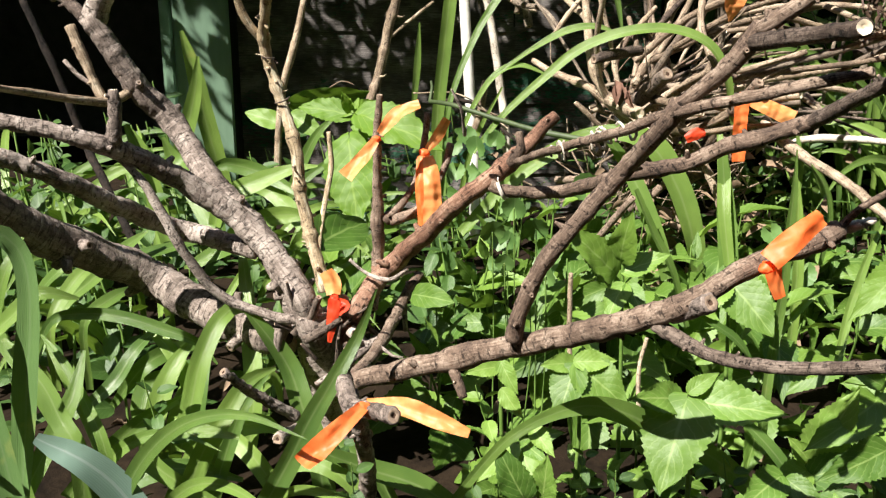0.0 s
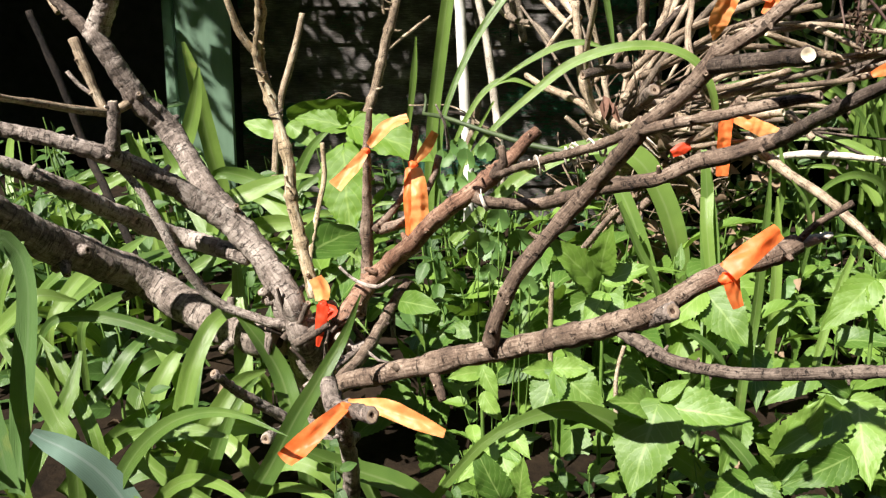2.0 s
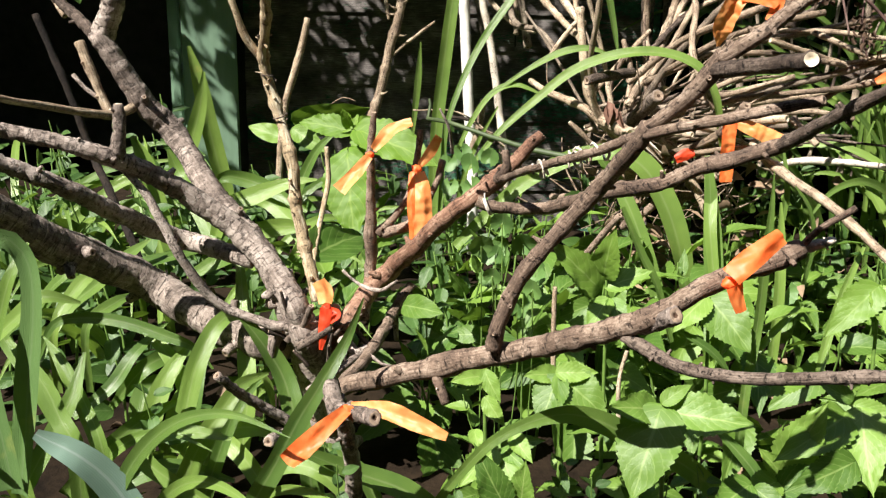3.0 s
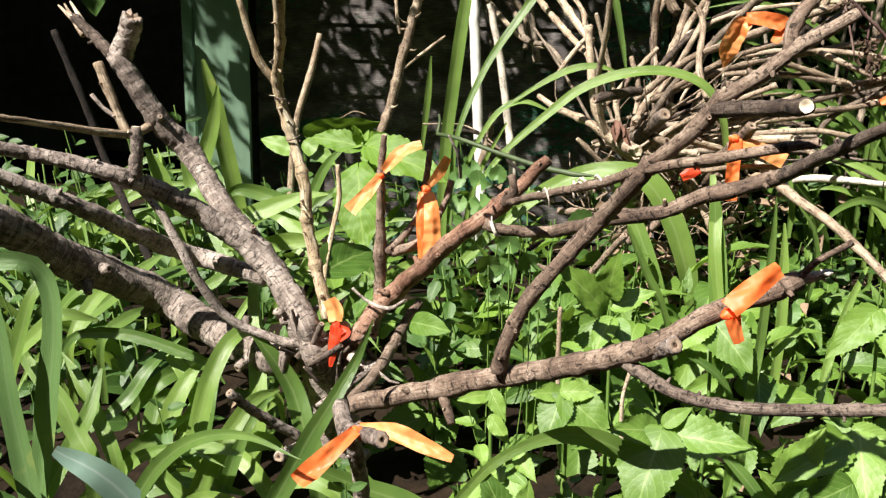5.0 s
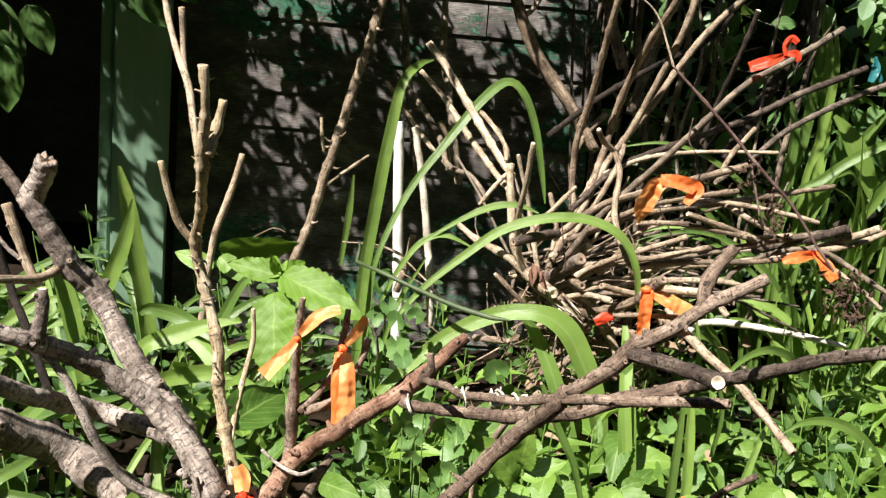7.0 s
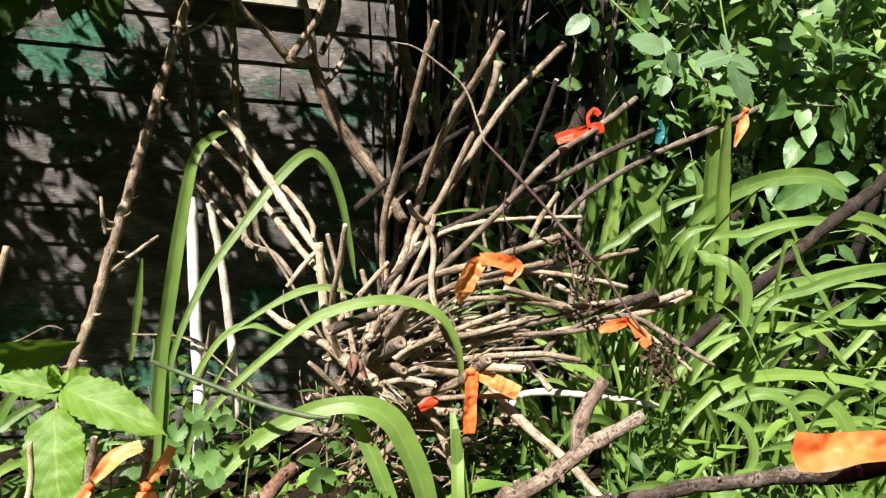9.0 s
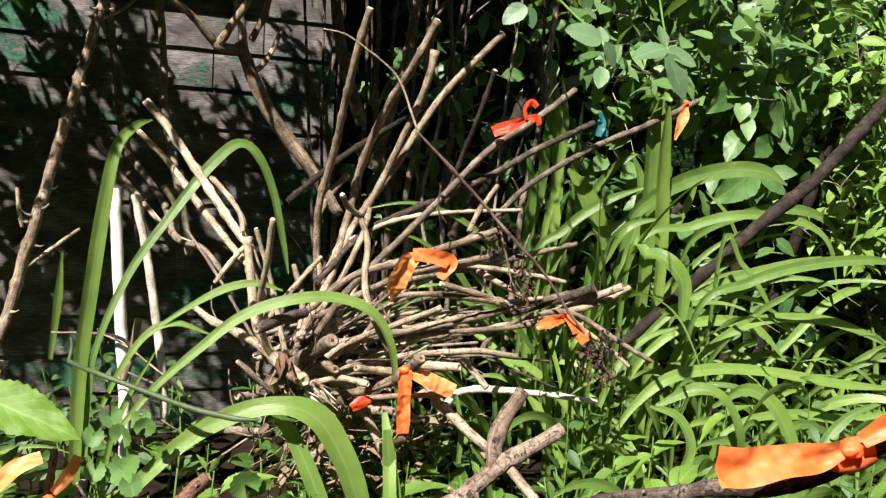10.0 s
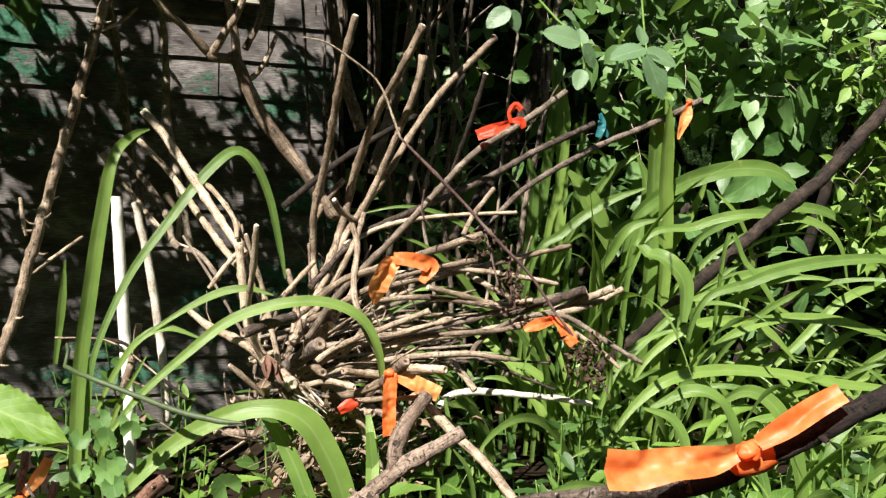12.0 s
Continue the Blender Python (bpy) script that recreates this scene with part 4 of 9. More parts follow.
limb(rose_cane, 'thorn', [(-0.246, 1.873, 0.127, 0.0007), (-0.240, 1.874, 0.124, 0.0018), (-0.230, 1.877, 0.125, 0.0040)], BARK_TAN, sides=6, step=0.004)
limb(rose_cane, 'thorn', [(0.012, 1.909, 1.000, 0.0007), (0.007, 1.907, 0.995, 0.0018), (-0.002, 1.903, 0.991, 0.0040)], BARK_TAN, sides=6, step=0.004)
limb(rose_cane, 'thorn', [(-0.117, 1.885, 0.679, 0.0007), (-0.112, 1.888, 0.673, 0.0018), (-0.104, 1.894, 0.669, 0.0040)], BARK_TAN, sides=6, step=0.004)
limb(rose_cane, 'thorn', [(-0.081, 1.894, 0.615, 0.0007), (-0.087, 1.895, 0.612, 0.0018), (-0.098, 1.897, 0.614, 0.0040)], BARK_TAN, sides=6, step=0.004)
limb(rose_cane, 'thorn', [(-0.165, 1.863, 0.346, 0.0007), (-0.169, 1.867, 0.341, 0.0018), (-0.178, 1.873, 0.338, 0.0040)], BARK_TAN, sides=6, step=0.004)
limb(rose_cane, 'thorn', [(-0.125, 1.896, 0.661, 0.0007), (-0.119, 1.897, 0.658, 0.0018), (-0.109, 1.898, 0.657, 0.0040)], BARK_TAN, sides=6, step=0.004)
limb(rose_cane, 'thorn', [(0.030, 1.885, 1.062, 0.0007), (0.025, 1.888, 1.060, 0.0018), (0.017, 1.894, 1.061, 0.0040)], BARK_TAN, sides=6, step=0.004)
limb(rose_cane, 'thorn', [(-0.059, 1.885, 0.726, 0.0007), (-0.064, 1.888, 0.722, 0.0018), (-0.072, 1.894, 0.720, 0.0040)], BARK_TAN, sides=6, step=0.004)
limb(rose_cane, 'thorn', [(0.003, 1.892, 1.120, 0.0007), (0.009, 1.894, 1.117, 0.0018), (0.018, 1.897, 1.118, 0.0040)], BARK_TAN, sides=6, step=0.004)
limb(rose_cane, 'thorn', [(-0.145, 1.870, 0.402, 0.0007), (-0.151, 1.874, 0.400, 0.0018), (-0.160, 1.879, 0.400, 0.0040)], BARK_TAN, sides=6, step=0.004)
limb(rose_cane, 'thorn', [(0.064, 1.898, 1.163, 0.0007), (0.058, 1.898, 1.161, 0.0018), (0.049, 1.899, 1.162, 0.0040)], BARK_TAN, sides=6, step=0.004)
limb(rose_cane, 'thorn', [(-0.121, 1.881, 0.494, 0.0007), (-0.126, 1.885, 0.490, 0.0018), (-0.134, 1.893, 0.488, 0.0040)], BARK_TAN, sides=6, step=0.004)
limb(rose_cane, 'thorn', [(-0.073, 1.884, 0.693, 0.0007), (-0.077, 1.888, 0.688, 0.0018), (-0.084, 1.894, 0.683, 0.0040)], BARK_TAN, sides=6, step=0.004)
limb(rose_cane, 'thorn', [(-0.195, 1.865, 0.393, 0.0007), (-0.190, 1.869, 0.390, 0.0018), (-0.182, 1.876, 0.389, 0.0040)], BARK_TAN, sides=6, step=0.004)
limb(rose_cane, 'thorn', [(-0.010, 1.881, 1.059, 0.0007), (-0.006, 1.886, 1.057, 0.0018), (0.001, 1.893, 1.059, 0.0040)], BARK_TAN, sides=6, step=0.004)


# ---- the clump of cut canes ----
clump = thing("cane_clump", "dense clump of dry pruned canes spreading low from one crown", "shrub", at=(0.35, 1.62, 0))
limb(clump, 'cane', [(0.442, 1.600, 1.073, 0.0093), (0.431, 1.650, 0.975, 0.0096), (0.428, 1.750, 0.822, 0.0102), (0.417, 1.800, 0.721, 0.0100), (0.421, 1.820, 0.618, 0.0102), (0.420, 1.750, 0.550, 0.0098)], BARK_CANE, knots=0.15, rough=0.09, sides=9, cut=CUT, nodes=0.055, slim=0.69, wiggle=0.12)
limb(clump, 'cane', [(0.557, 1.570, 1.063, 0.0098), (0.530, 1.600, 0.990, 0.0100), (0.509, 1.700, 0.902, 0.0106), (0.493, 1.780, 0.804, 0.0111), (0.480, 1.800, 0.713, 0.0107), (0.431, 1.720, 0.609, 0.0102)], BARK_CANE, knots=0.15, rough=0.09, sides=9, cut=CUT, nodes=0.055, slim=0.69, wiggle=0.12)
limb(clump, 'cane', [(0.581, 1.640, 1.019, 0.0104), (0.572, 1.650, 0.958, 0.0099), (0.546, 1.700, 0.852, 0.0097), (0.511, 1.750, 0.740, 0.0099), (0.475, 1.770, 0.670, 0.0100), (0.412, 1.700, 0.569, 0.0106), (0.356, 1.640, 0.485, 0.0102)], BARK_CANE, knots=0.15, rough=0.09, sides=9, cut=CUT, nodes=0.055, slim=0.69, wiggle=0.12)
limb(clump, 'cane', [(0.764, 1.750, 1.082, 0.0097), (0.661, 1.750, 0.972, 0.0096), (0.599, 1.760, 0.878, 0.0095), (0.549, 1.770, 0.785, 0.0095), (0.482, 1.800, 0.673, 0.0096), (0.401, 1.720, 0.554, 0.0096)], BARK_CANE, knots=0.15, rough=0.09, sides=9, cut=CUT, nodes=0.055, slim=0.69, wiggle=0.12)
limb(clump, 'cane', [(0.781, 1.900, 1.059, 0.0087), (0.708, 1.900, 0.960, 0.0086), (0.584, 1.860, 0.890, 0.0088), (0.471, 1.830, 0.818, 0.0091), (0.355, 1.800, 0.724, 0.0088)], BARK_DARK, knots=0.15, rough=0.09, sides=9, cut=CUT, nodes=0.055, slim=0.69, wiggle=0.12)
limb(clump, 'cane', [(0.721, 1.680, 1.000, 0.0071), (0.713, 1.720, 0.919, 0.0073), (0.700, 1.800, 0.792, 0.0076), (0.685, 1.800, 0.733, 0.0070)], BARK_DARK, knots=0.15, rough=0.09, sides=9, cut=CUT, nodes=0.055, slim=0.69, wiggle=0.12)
limb(clump, 'cane', [(0.855, 1.600, 0.970, 0.0086), (0.727, 1.520, 0.897, 0.0085), (0.636, 1.480, 0.847, 0.0082), (0.576, 1.500, 0.776, 0.0082), (0.517, 1.550, 0.691, 0.0084), (0.434, 1.600, 0.585, 0.0090), (0.382, 1.620, 0.499, 0.0091)], BARK_OLD, knots=0.15, rough=0.09, sides=9, cut=CUT, nodes=0.055, slim=0.69, wiggle=0.12)
limb(clump, 'cane', [(1.078, 1.900, 0.930, 0.0105), (0.911, 1.850, 0.858, 0.0100), (0.758, 1.800, 0.784, 0.0095), (0.586, 1.760, 0.714, 0.0090), (0.492, 1.750, 0.667, 0.0088), (0.396, 1.700, 0.579, 0.0085)], BARK_BROWN, knots=0.15, rough=0.09, sides=9, cut=CUT, nodes=0.055, slim=0.69, wiggle=0.12)
limb(clump, 'cane', [(1.364, 1.900, 1.004, 0.0103), (1.232, 1.900, 0.939, 0.0101), (1.059, 1.860, 0.872, 0.0097), (0.888, 1.820, 0.783, 0.0086), (0.803, 1.800, 0.714, 0.0084), (0.708, 1.750, 0.656, 0.0075)], BARK_BROWN, knots=0.15, rough=0.09, sides=9, cut=CUT, nodes=0.055, slim=0.69, wiggle=0.12)
limb(clump, 'cane', [(0.091, 1.870, 0.897, 0.0107), (0.135, 1.860, 0.845, 0.0118), (0.205, 1.800, 0.739, 0.0117), (0.254, 1.750, 0.665, 0.0110), (0.276, 1.720, 0.638, 0.0104)], BARK_TAN, knots=0.15, rough=0.09, sides=9, cut=CUT, nodes=0.055, slim=0.69, wiggle=0.12)
limb(clump, 'cane', [(0.027, 2.050, 0.833, 0.0093), (0.080, 2.000, 0.774, 0.0104), (0.134, 1.950, 0.699, 0.0097), (0.153, 1.850, 0.641, 0.0087), (0.199, 1.800, 0.626, 0.0075), (0.232, 1.760, 0.584, 0.0063)], BARK_OLD, knots=0.15, rough=0.09, sides=9, cut=CUT, nodes=0.055, slim=0.69, wiggle=0.12)
limb(clump, 'cane', [(0.082, 1.950, 0.840, 0.0073), (0.141, 1.920, 0.780, 0.0084), (0.191, 1.850, 0.708, 0.0093), (0.239, 1.750, 0.644, 0.0089), (0.269, 1.700, 0.609, 0.0082)], BARK_TAN, knots=0.15, rough=0.09, sides=9, cut=CUT, nodes=0.055, slim=0.69, wiggle=0.12)
limb(clump, 'cane', [(0.009, 2.000, 0.809, 0.0068), (0.070, 1.970, 0.729, 0.0074), (0.143, 1.900, 0.647, 0.0072), (0.194, 1.860, 0.625, 0.0066)], BARK_TAN, knots=0.15, rough=0.09, sides=9, cut=CUT, nodes=0.055, slim=0.69, wiggle=0.12)
limb(clump, 'cane', [(0.167, 1.850, 0.794, 0.0065), (0.226, 1.800, 0.745, 0.0069), (0.258, 1.750, 0.697, 0.0068), (0.261, 1.730, 0.667, 0.0067)], BARK_TAN, knots=0.15, rough=0.09, sides=9, cut=CUT, nodes=0.055, slim=0.69, wiggle=0.12)
limb(clump, 'cane', [(0.136, 2.000, 0.731, 0.0087), (0.162, 2.000, 0.685, 0.0082), (0.163, 1.980, 0.622, 0.0082)], BARK_CANE, knots=0.15, rough=0.09, sides=9, cut=CUT, nodes=0.055, slim=0.69, wiggle=0.12)
limb(clump, 'cane', [(0.257, 1.650, 0.665, 0.0109), (0.266, 1.640, 0.587, 0.0104), (0.278, 1.630, 0.509, 0.0109), (0.318, 1.620, 0.444, 0.0120)], BARK_TAN, knots=0.15, rough=0.09, sides=9, cut=CUT, nodes=0.055, slim=0.69, wiggle=0.12)
limb(clump, 'cane', [(0.266, 1.460, 0.713, 0.0065), (0.267, 1.500, 0.636, 0.0072), (0.267, 1.550, 0.563, 0.0070), (0.289, 1.600, 0.485, 0.0078), (0.324, 1.620, 0.439, 0.0080)], BARK_CANE, knots=0.15, rough=0.09, sides=9, cut=CUT, nodes=0.055, slim=0.69, wiggle=0.12)
limb(clump, 'cane', [(0.264, 1.600, 0.685, 0.0053), (0.297, 1.620, 0.590, 0.0064), (0.321, 1.620, 0.490, 0.0070), (0.334, 1.620, 0.439, 0.0070)], BARK_TAN, knots=0.15, rough=0.09, sides=9, cut=CUT, nodes=0.055, slim=0.69, wiggle=0.12)
limb(clump, 'cane', [(0.402, 1.700, 0.627, 0.0063), (0.340, 1.680, 0.561, 0.0067), (0.297, 1.660, 0.513, 0.0061)], BARK_TAN, knots=0.15, rough=0.09, sides=9, cut=CUT, nodes=0.055, slim=0.69, wiggle=0.12)
limb(clump, 'cane', [(0.211, 1.700, 0.577, 0.0061), (0.248, 1.700, 0.629, 0.0066), (0.268, 1.700, 0.650, 0.0061)], BARK_TAN, knots=0.15, rough=0.09, sides=9, cut=CUT, nodes=0.055, slim=0.69, wiggle=0.12)
limb(clump, 'cane', [(0.178, 1.750, 0.527, 0.0073), (0.213, 1.700, 0.505, 0.0102), (0.277, 1.650, 0.479, 0.0111), (0.324, 1.620, 0.439, 0.0130), (0.377, 1.600, 0.402, 0.0140), (0.412, 1.580, 0.373, 0.0100)], BARK_TAN, knots=0.15, rough=0.09, sides=9, cut=CUT, nodes=0.055, slim=0.69, wiggle=0.12)
limb(clump, 'cane', [(0.242, 1.600, 0.456, 0.0063), (0.282, 1.600, 0.420, 0.0069), (0.312, 1.600, 0.394, 0.0059)], BARK_CANE, knots=0.15, rough=0.09, sides=9, cut=CUT, nodes=0.055, slim=0.69, wiggle=0.12)
limb(clump, 'cane', [(0.948, 1.500, 0.605, 0.0075), (0.873, 1.500, 0.572, 0.0084), (0.779, 1.520, 0.547, 0.0088), (0.670, 1.550, 0.516, 0.0088), (0.561, 1.580, 0.495, 0.0093), (0.462, 1.600, 0.451, 0.0092), (0.365, 1.620, 0.419, 0.0091)], BARK_TAN, knots=0.15, rough=0.09, sides=9, cut=CUT, nodes=0.055, slim=0.69, wiggle=0.12)
limb(clump, 'cane', [(0.872, 1.500, 0.602, 0.0089), (0.754, 1.520, 0.573, 0.0088), (0.663, 1.540, 0.544, 0.0087), (0.517, 1.580, 0.504, 0.0086), (0.383, 1.620, 0.479, 0.0086)], BARK_OLD, knots=0.15, rough=0.09, sides=9, cut=CUT, nodes=0.055, slim=0.69, wiggle=0.12)
limb(clump, 'cane', [(0.885, 1.600, 0.675, 0.0066), (0.788, 1.600, 0.653, 0.0076), (0.683, 1.600, 0.629, 0.0085), (0.518, 1.600, 0.594, 0.0087), (0.380, 1.620, 0.530, 0.0086)], BARK_CANE, knots=0.15, rough=0.09, sides=9, cut=CUT, nodes=0.055, slim=0.69, wiggle=0.12)
limb(clump, 'cane', [(0.677, 1.500, 0.708, 0.0089), (0.583, 1.500, 0.676, 0.0092), (0.496, 1.540, 0.639, 0.0093), (0.433, 1.600, 0.603, 0.0095), (0.350, 1.620, 0.530, 0.0095)], BARK_CANE, knots=0.15, rough=0.09, sides=9, cut=CUT, nodes=0.055, slim=0.69, wiggle=0.12)
limb(clump, 'cane', [(0.654, 1.500, 0.657, 0.0079), (0.572, 1.520, 0.638, 0.0079), (0.501, 1.550, 0.611, 0.0079), (0.415, 1.600, 0.554, 0.0080)], BARK_CANE, knots=0.15, rough=0.09, sides=9, cut=CUT, nodes=0.055, slim=0.69, wiggle=0.12)
limb(clump, 'cane', [(0.731, 1.500, 0.587, 0.0066), (0.683, 1.520, 0.610, 0.0071), (0.656, 1.550, 0.625, 0.0067)], BARK_CANE, knots=0.15, rough=0.09, sides=9, cut=CUT, nodes=0.055, slim=0.69, wiggle=0.12)
limb(clump, 'cane', [(0.567, 1.500, 0.609, 0.0073), (0.640, 1.520, 0.589, 0.0075), (0.713, 1.530, 0.572, 0.0072), (0.766, 1.500, 0.586, 0.0061)], BARK_TAN, knots=0.15, rough=0.09, sides=9, cut=CUT, nodes=0.055, slim=0.69, wiggle=0.12)
limb(clump, 'cane', [(0.483, 1.520, 0.583, 0.0063), (0.555, 1.520, 0.588, 0.0069), (0.641, 1.520, 0.579, 0.0065), (0.709, 1.520, 0.568, 0.0061)], BARK_CANE, knots=0.15, rough=0.09, sides=9, cut=CUT, nodes=0.055, slim=0.69, wiggle=0.12)
limb(clump, 'cane', [(0.723, 1.500, 0.477, 0.0071), (0.650, 1.500, 0.489, 0.0075), (0.565, 1.530, 0.480, 0.0080), (0.495, 1.570, 0.460, 0.0081), (0.412, 1.600, 0.421, 0.0086)], BARK_CANE, knots=0.15, rough=0.09, sides=9, cut=CUT, nodes=0.055, slim=0.69, wiggle=0.12)
limb(clump, 'cane', [(0.602, 1.480, 0.466, 0.0088), (0.522, 1.520, 0.454, 0.0089), (0.437, 1.580, 0.436, 0.0090), (0.361, 1.600, 0.412, 0.0090)], BARK_OLD, knots=0.15, rough=0.09, sides=9, cut=CUT, nodes=0.055, slim=0.69, wiggle=0.12)
limb(clump, 'cane', [(0.940, 1.400, 0.488, 0.0056), (0.888, 1.420, 0.517, 0.0065), (0.846, 1.450, 0.545, 0.0071), (0.792, 1.460, 0.567, 0.0070), (0.734, 1.500, 0.549, 0.0066), (0.679, 1.520, 0.512, 0.0071), (0.659, 1.520, 0.481, 0.0061)], BARK_OLD, knots=0.15, rough=0.09, sides=9, cut=CUT, nodes=0.055, slim=0.69, wiggle=0.12)
limb(clump, 'cane', [(0.907, 1.420, 0.475, 0.0046), (0.873, 1.440, 0.506, 0.0051), (0.835, 1.460, 0.533, 0.0051)], BARK_CANE, knots=0.15, rough=0.09, sides=9, cut=CUT, nodes=0.055, slim=0.69, wiggle=0.12)
limb(clump, 'cane', [(0.831, 1.750, 0.728, 0.0053), (0.704, 1.750, 0.720, 0.0052), (0.607, 1.750, 0.708, 0.0073), (0.537, 1.750, 0.689, 0.0072), (0.470, 1.750, 0.655, 0.0077)], BARK_TAN, knots=0.15, rough=0.09, sides=9, cut=CUT, nodes=0.055, slim=0.69, wiggle=0.12)
limb(clump, 'cane', [(0.570, 1.500, 0.567, 0.0068), (0.499, 1.530, 0.532, 0.0074), (0.424, 1.580, 0.487, 0.0080), (0.360, 1.600, 0.433, 0.0080)], BARK_CANE, knots=0.15, rough=0.09, sides=9, cut=CUT, nodes=0.055, slim=0.69, wiggle=0.12)
limb(clump, 'cane', [(0.621, 1.520, 0.548, 0.0065), (0.528, 1.550, 0.517, 0.0070), (0.454, 1.580, 0.497, 0.0075), (0.380, 1.600, 0.442, 0.0080)], BARK_CANE, knots=0.15, rough=0.09, sides=9, cut=CUT, nodes=0.055, slim=0.69, wiggle=0.12)
limb(clump, 'cane', [(0.804, 1.480, 0.555, 0.0066), (0.702, 1.500, 0.531, 0.0071), (0.571, 1.550, 0.512, 0.0071), (0.493, 1.570, 0.493, 0.0070)], BARK_CANE, knots=0.15, rough=0.09, sides=9, cut=CUT, nodes=0.055, slim=0.69, wiggle=0.12)
limb(clump, 'cane', [(0.425, 1.630, 0.518, 0.0154), (0.402, 1.660, 0.480, 0.0166), (0.374, 1.640, 0.433, 0.0154)], BARK_CANE, knots=0.15, rough=0.09, sides=9, cut=CUT, nodes=0.055, slim=0.69, wiggle=0.12)
limb(clump, 'cane', [(0.430, 1.450, 0.450, 0.0074), (0.396, 1.500, 0.448, 0.0076), (0.360, 1.550, 0.426, 0.0077)], BARK_CANE, knots=0.15, rough=0.09, sides=9, cut=CUT, nodes=0.055, slim=0.69, wiggle=0.12)
limb(clump, 'cane', [(0.509, 1.420, 0.498, 0.0120), (0.501, 1.460, 0.464, 0.0113), (0.452, 1.520, 0.421, 0.0107), (0.403, 1.560, 0.401, 0.0099)], BARK_CANE, knots=0.15, rough=0.09, sides=9, cut=CUT, nodes=0.055, slim=0.69, wiggle=0.12)
limb(clump, 'cane', [(0.562, 1.430, 0.432, 0.0066), (0.500, 1.450, 0.428, 0.0066), (0.447, 1.500, 0.412, 0.0067)], BARK_CANE, knots=0.15, rough=0.09, sides=9, cut=CUT, nodes=0.055, slim=0.69, wiggle=0.12)
limb(clump, 'cane', [(0.482, 1.500, 0.494, 0.0087), (0.454, 1.520, 0.549, 0.0087), (0.448, 1.560, 0.601, 0.0084), (0.461, 1.600, 0.666, 0.0080), (0.462, 1.650, 0.702, 0.0078)], BARK_CANE, knots=0.15, rough=0.09, sides=9, cut=CUT, nodes=0.055, slim=0.69, wiggle=0.12)
limb(clump, 'cane', [(0.573, 1.620, 0.614, 0.0073), (0.510, 1.600, 0.554, 0.0072), (0.446, 1.620, 0.467, 0.0077)], BARK_CANE, knots=0.15, rough=0.09, sides=9, cut=CUT, nodes=0.055, slim=0.69, wiggle=0.12)
limb(clump, 'cane', [(0.385, 1.640, 0.526, 0.0077), (0.429, 1.660, 0.586, 0.0083), (0.484, 1.720, 0.665, 0.0081), (0.506, 1.750, 0.718, 0.0072)], BARK_CANE, knots=0.15, rough=0.09, sides=9, cut=CUT, nodes=0.055, slim=0.69, wiggle=0.12)
limb(clump, 'cane', [(0.436, 1.700, 0.745, 0.0074), (0.453, 1.720, 0.723, 0.0086), (0.487, 1.740, 0.701, 0.0077)], BARK_CANE, knots=0.15, rough=0.09, sides=9, cut=CUT, nodes=0.055, slim=0.69, wiggle=0.12)
limb(clump, 'cane', [(0.356, 1.720, 0.608, 0.0069), (0.367, 1.680, 0.540, 0.0078), (0.345, 1.630, 0.446, 0.0081)], BARK_CANE, knots=0.15, rough=0.09, sides=9, cut=CUT, nodes=0.055, slim=0.69, wiggle=0.12)
limb(clump, 'cane', [(0.484, 1.850, 0.779, 0.0092), (0.443, 1.840, 0.731, 0.0103), (0.417, 1.820, 0.686, 0.0090)], BARK_CANE, knots=0.15, rough=0.09, sides=9, cut=CUT, nodes=0.055, slim=0.69, wiggle=0.12)
limb(clump, 'cane', [(0.838, 1.550, 0.607, 0.0064), (0.728, 1.570, 0.624, 0.0068), (0.626, 1.600, 0.628, 0.0068), (0.526, 1.630, 0.612, 0.0063)], BARK_CANE, knots=0.15, rough=0.09, sides=9, cut=CUT, nodes=0.055, slim=0.69, wiggle=0.12)
limb(clump, 'cane', [(0.706, 1.720, 0.682, 0.0074), (0.741, 1.750, 0.727, 0.0075), (0.798, 1.800, 0.774, 0.0072)], BARK_CANE, knots=0.15, rough=0.09, sides=9, cut=CUT, nodes=0.055, slim=0.69, wiggle=0.12)
limb(clump, 'cane', [(0.379, 1.600, 0.453, 0.0110), (0.439, 1.580, 0.405, 0.0111), (0.479, 1.560, 0.337, 0.0101), (0.509, 1.540, 0.259, 0.0101)], BARK_CANE, knots=0.15, rough=0.09, sides=9, cut=CUT, nodes=0.055, slim=0.69, wiggle=0.12)
limb(clump, 'cane', [(0.365, 1.620, 0.428, 0.0131), (0.384, 1.600, 0.370, 0.0121), (0.428, 1.600, 0.306, 0.0123), (0.454, 1.600, 0.219, 0.0134)], BARK_CANE, knots=0.15, rough=0.09, sides=9, cut=CUT, nodes=0.055, slim=0.69, wiggle=0.12)

rng = random.Random(8)
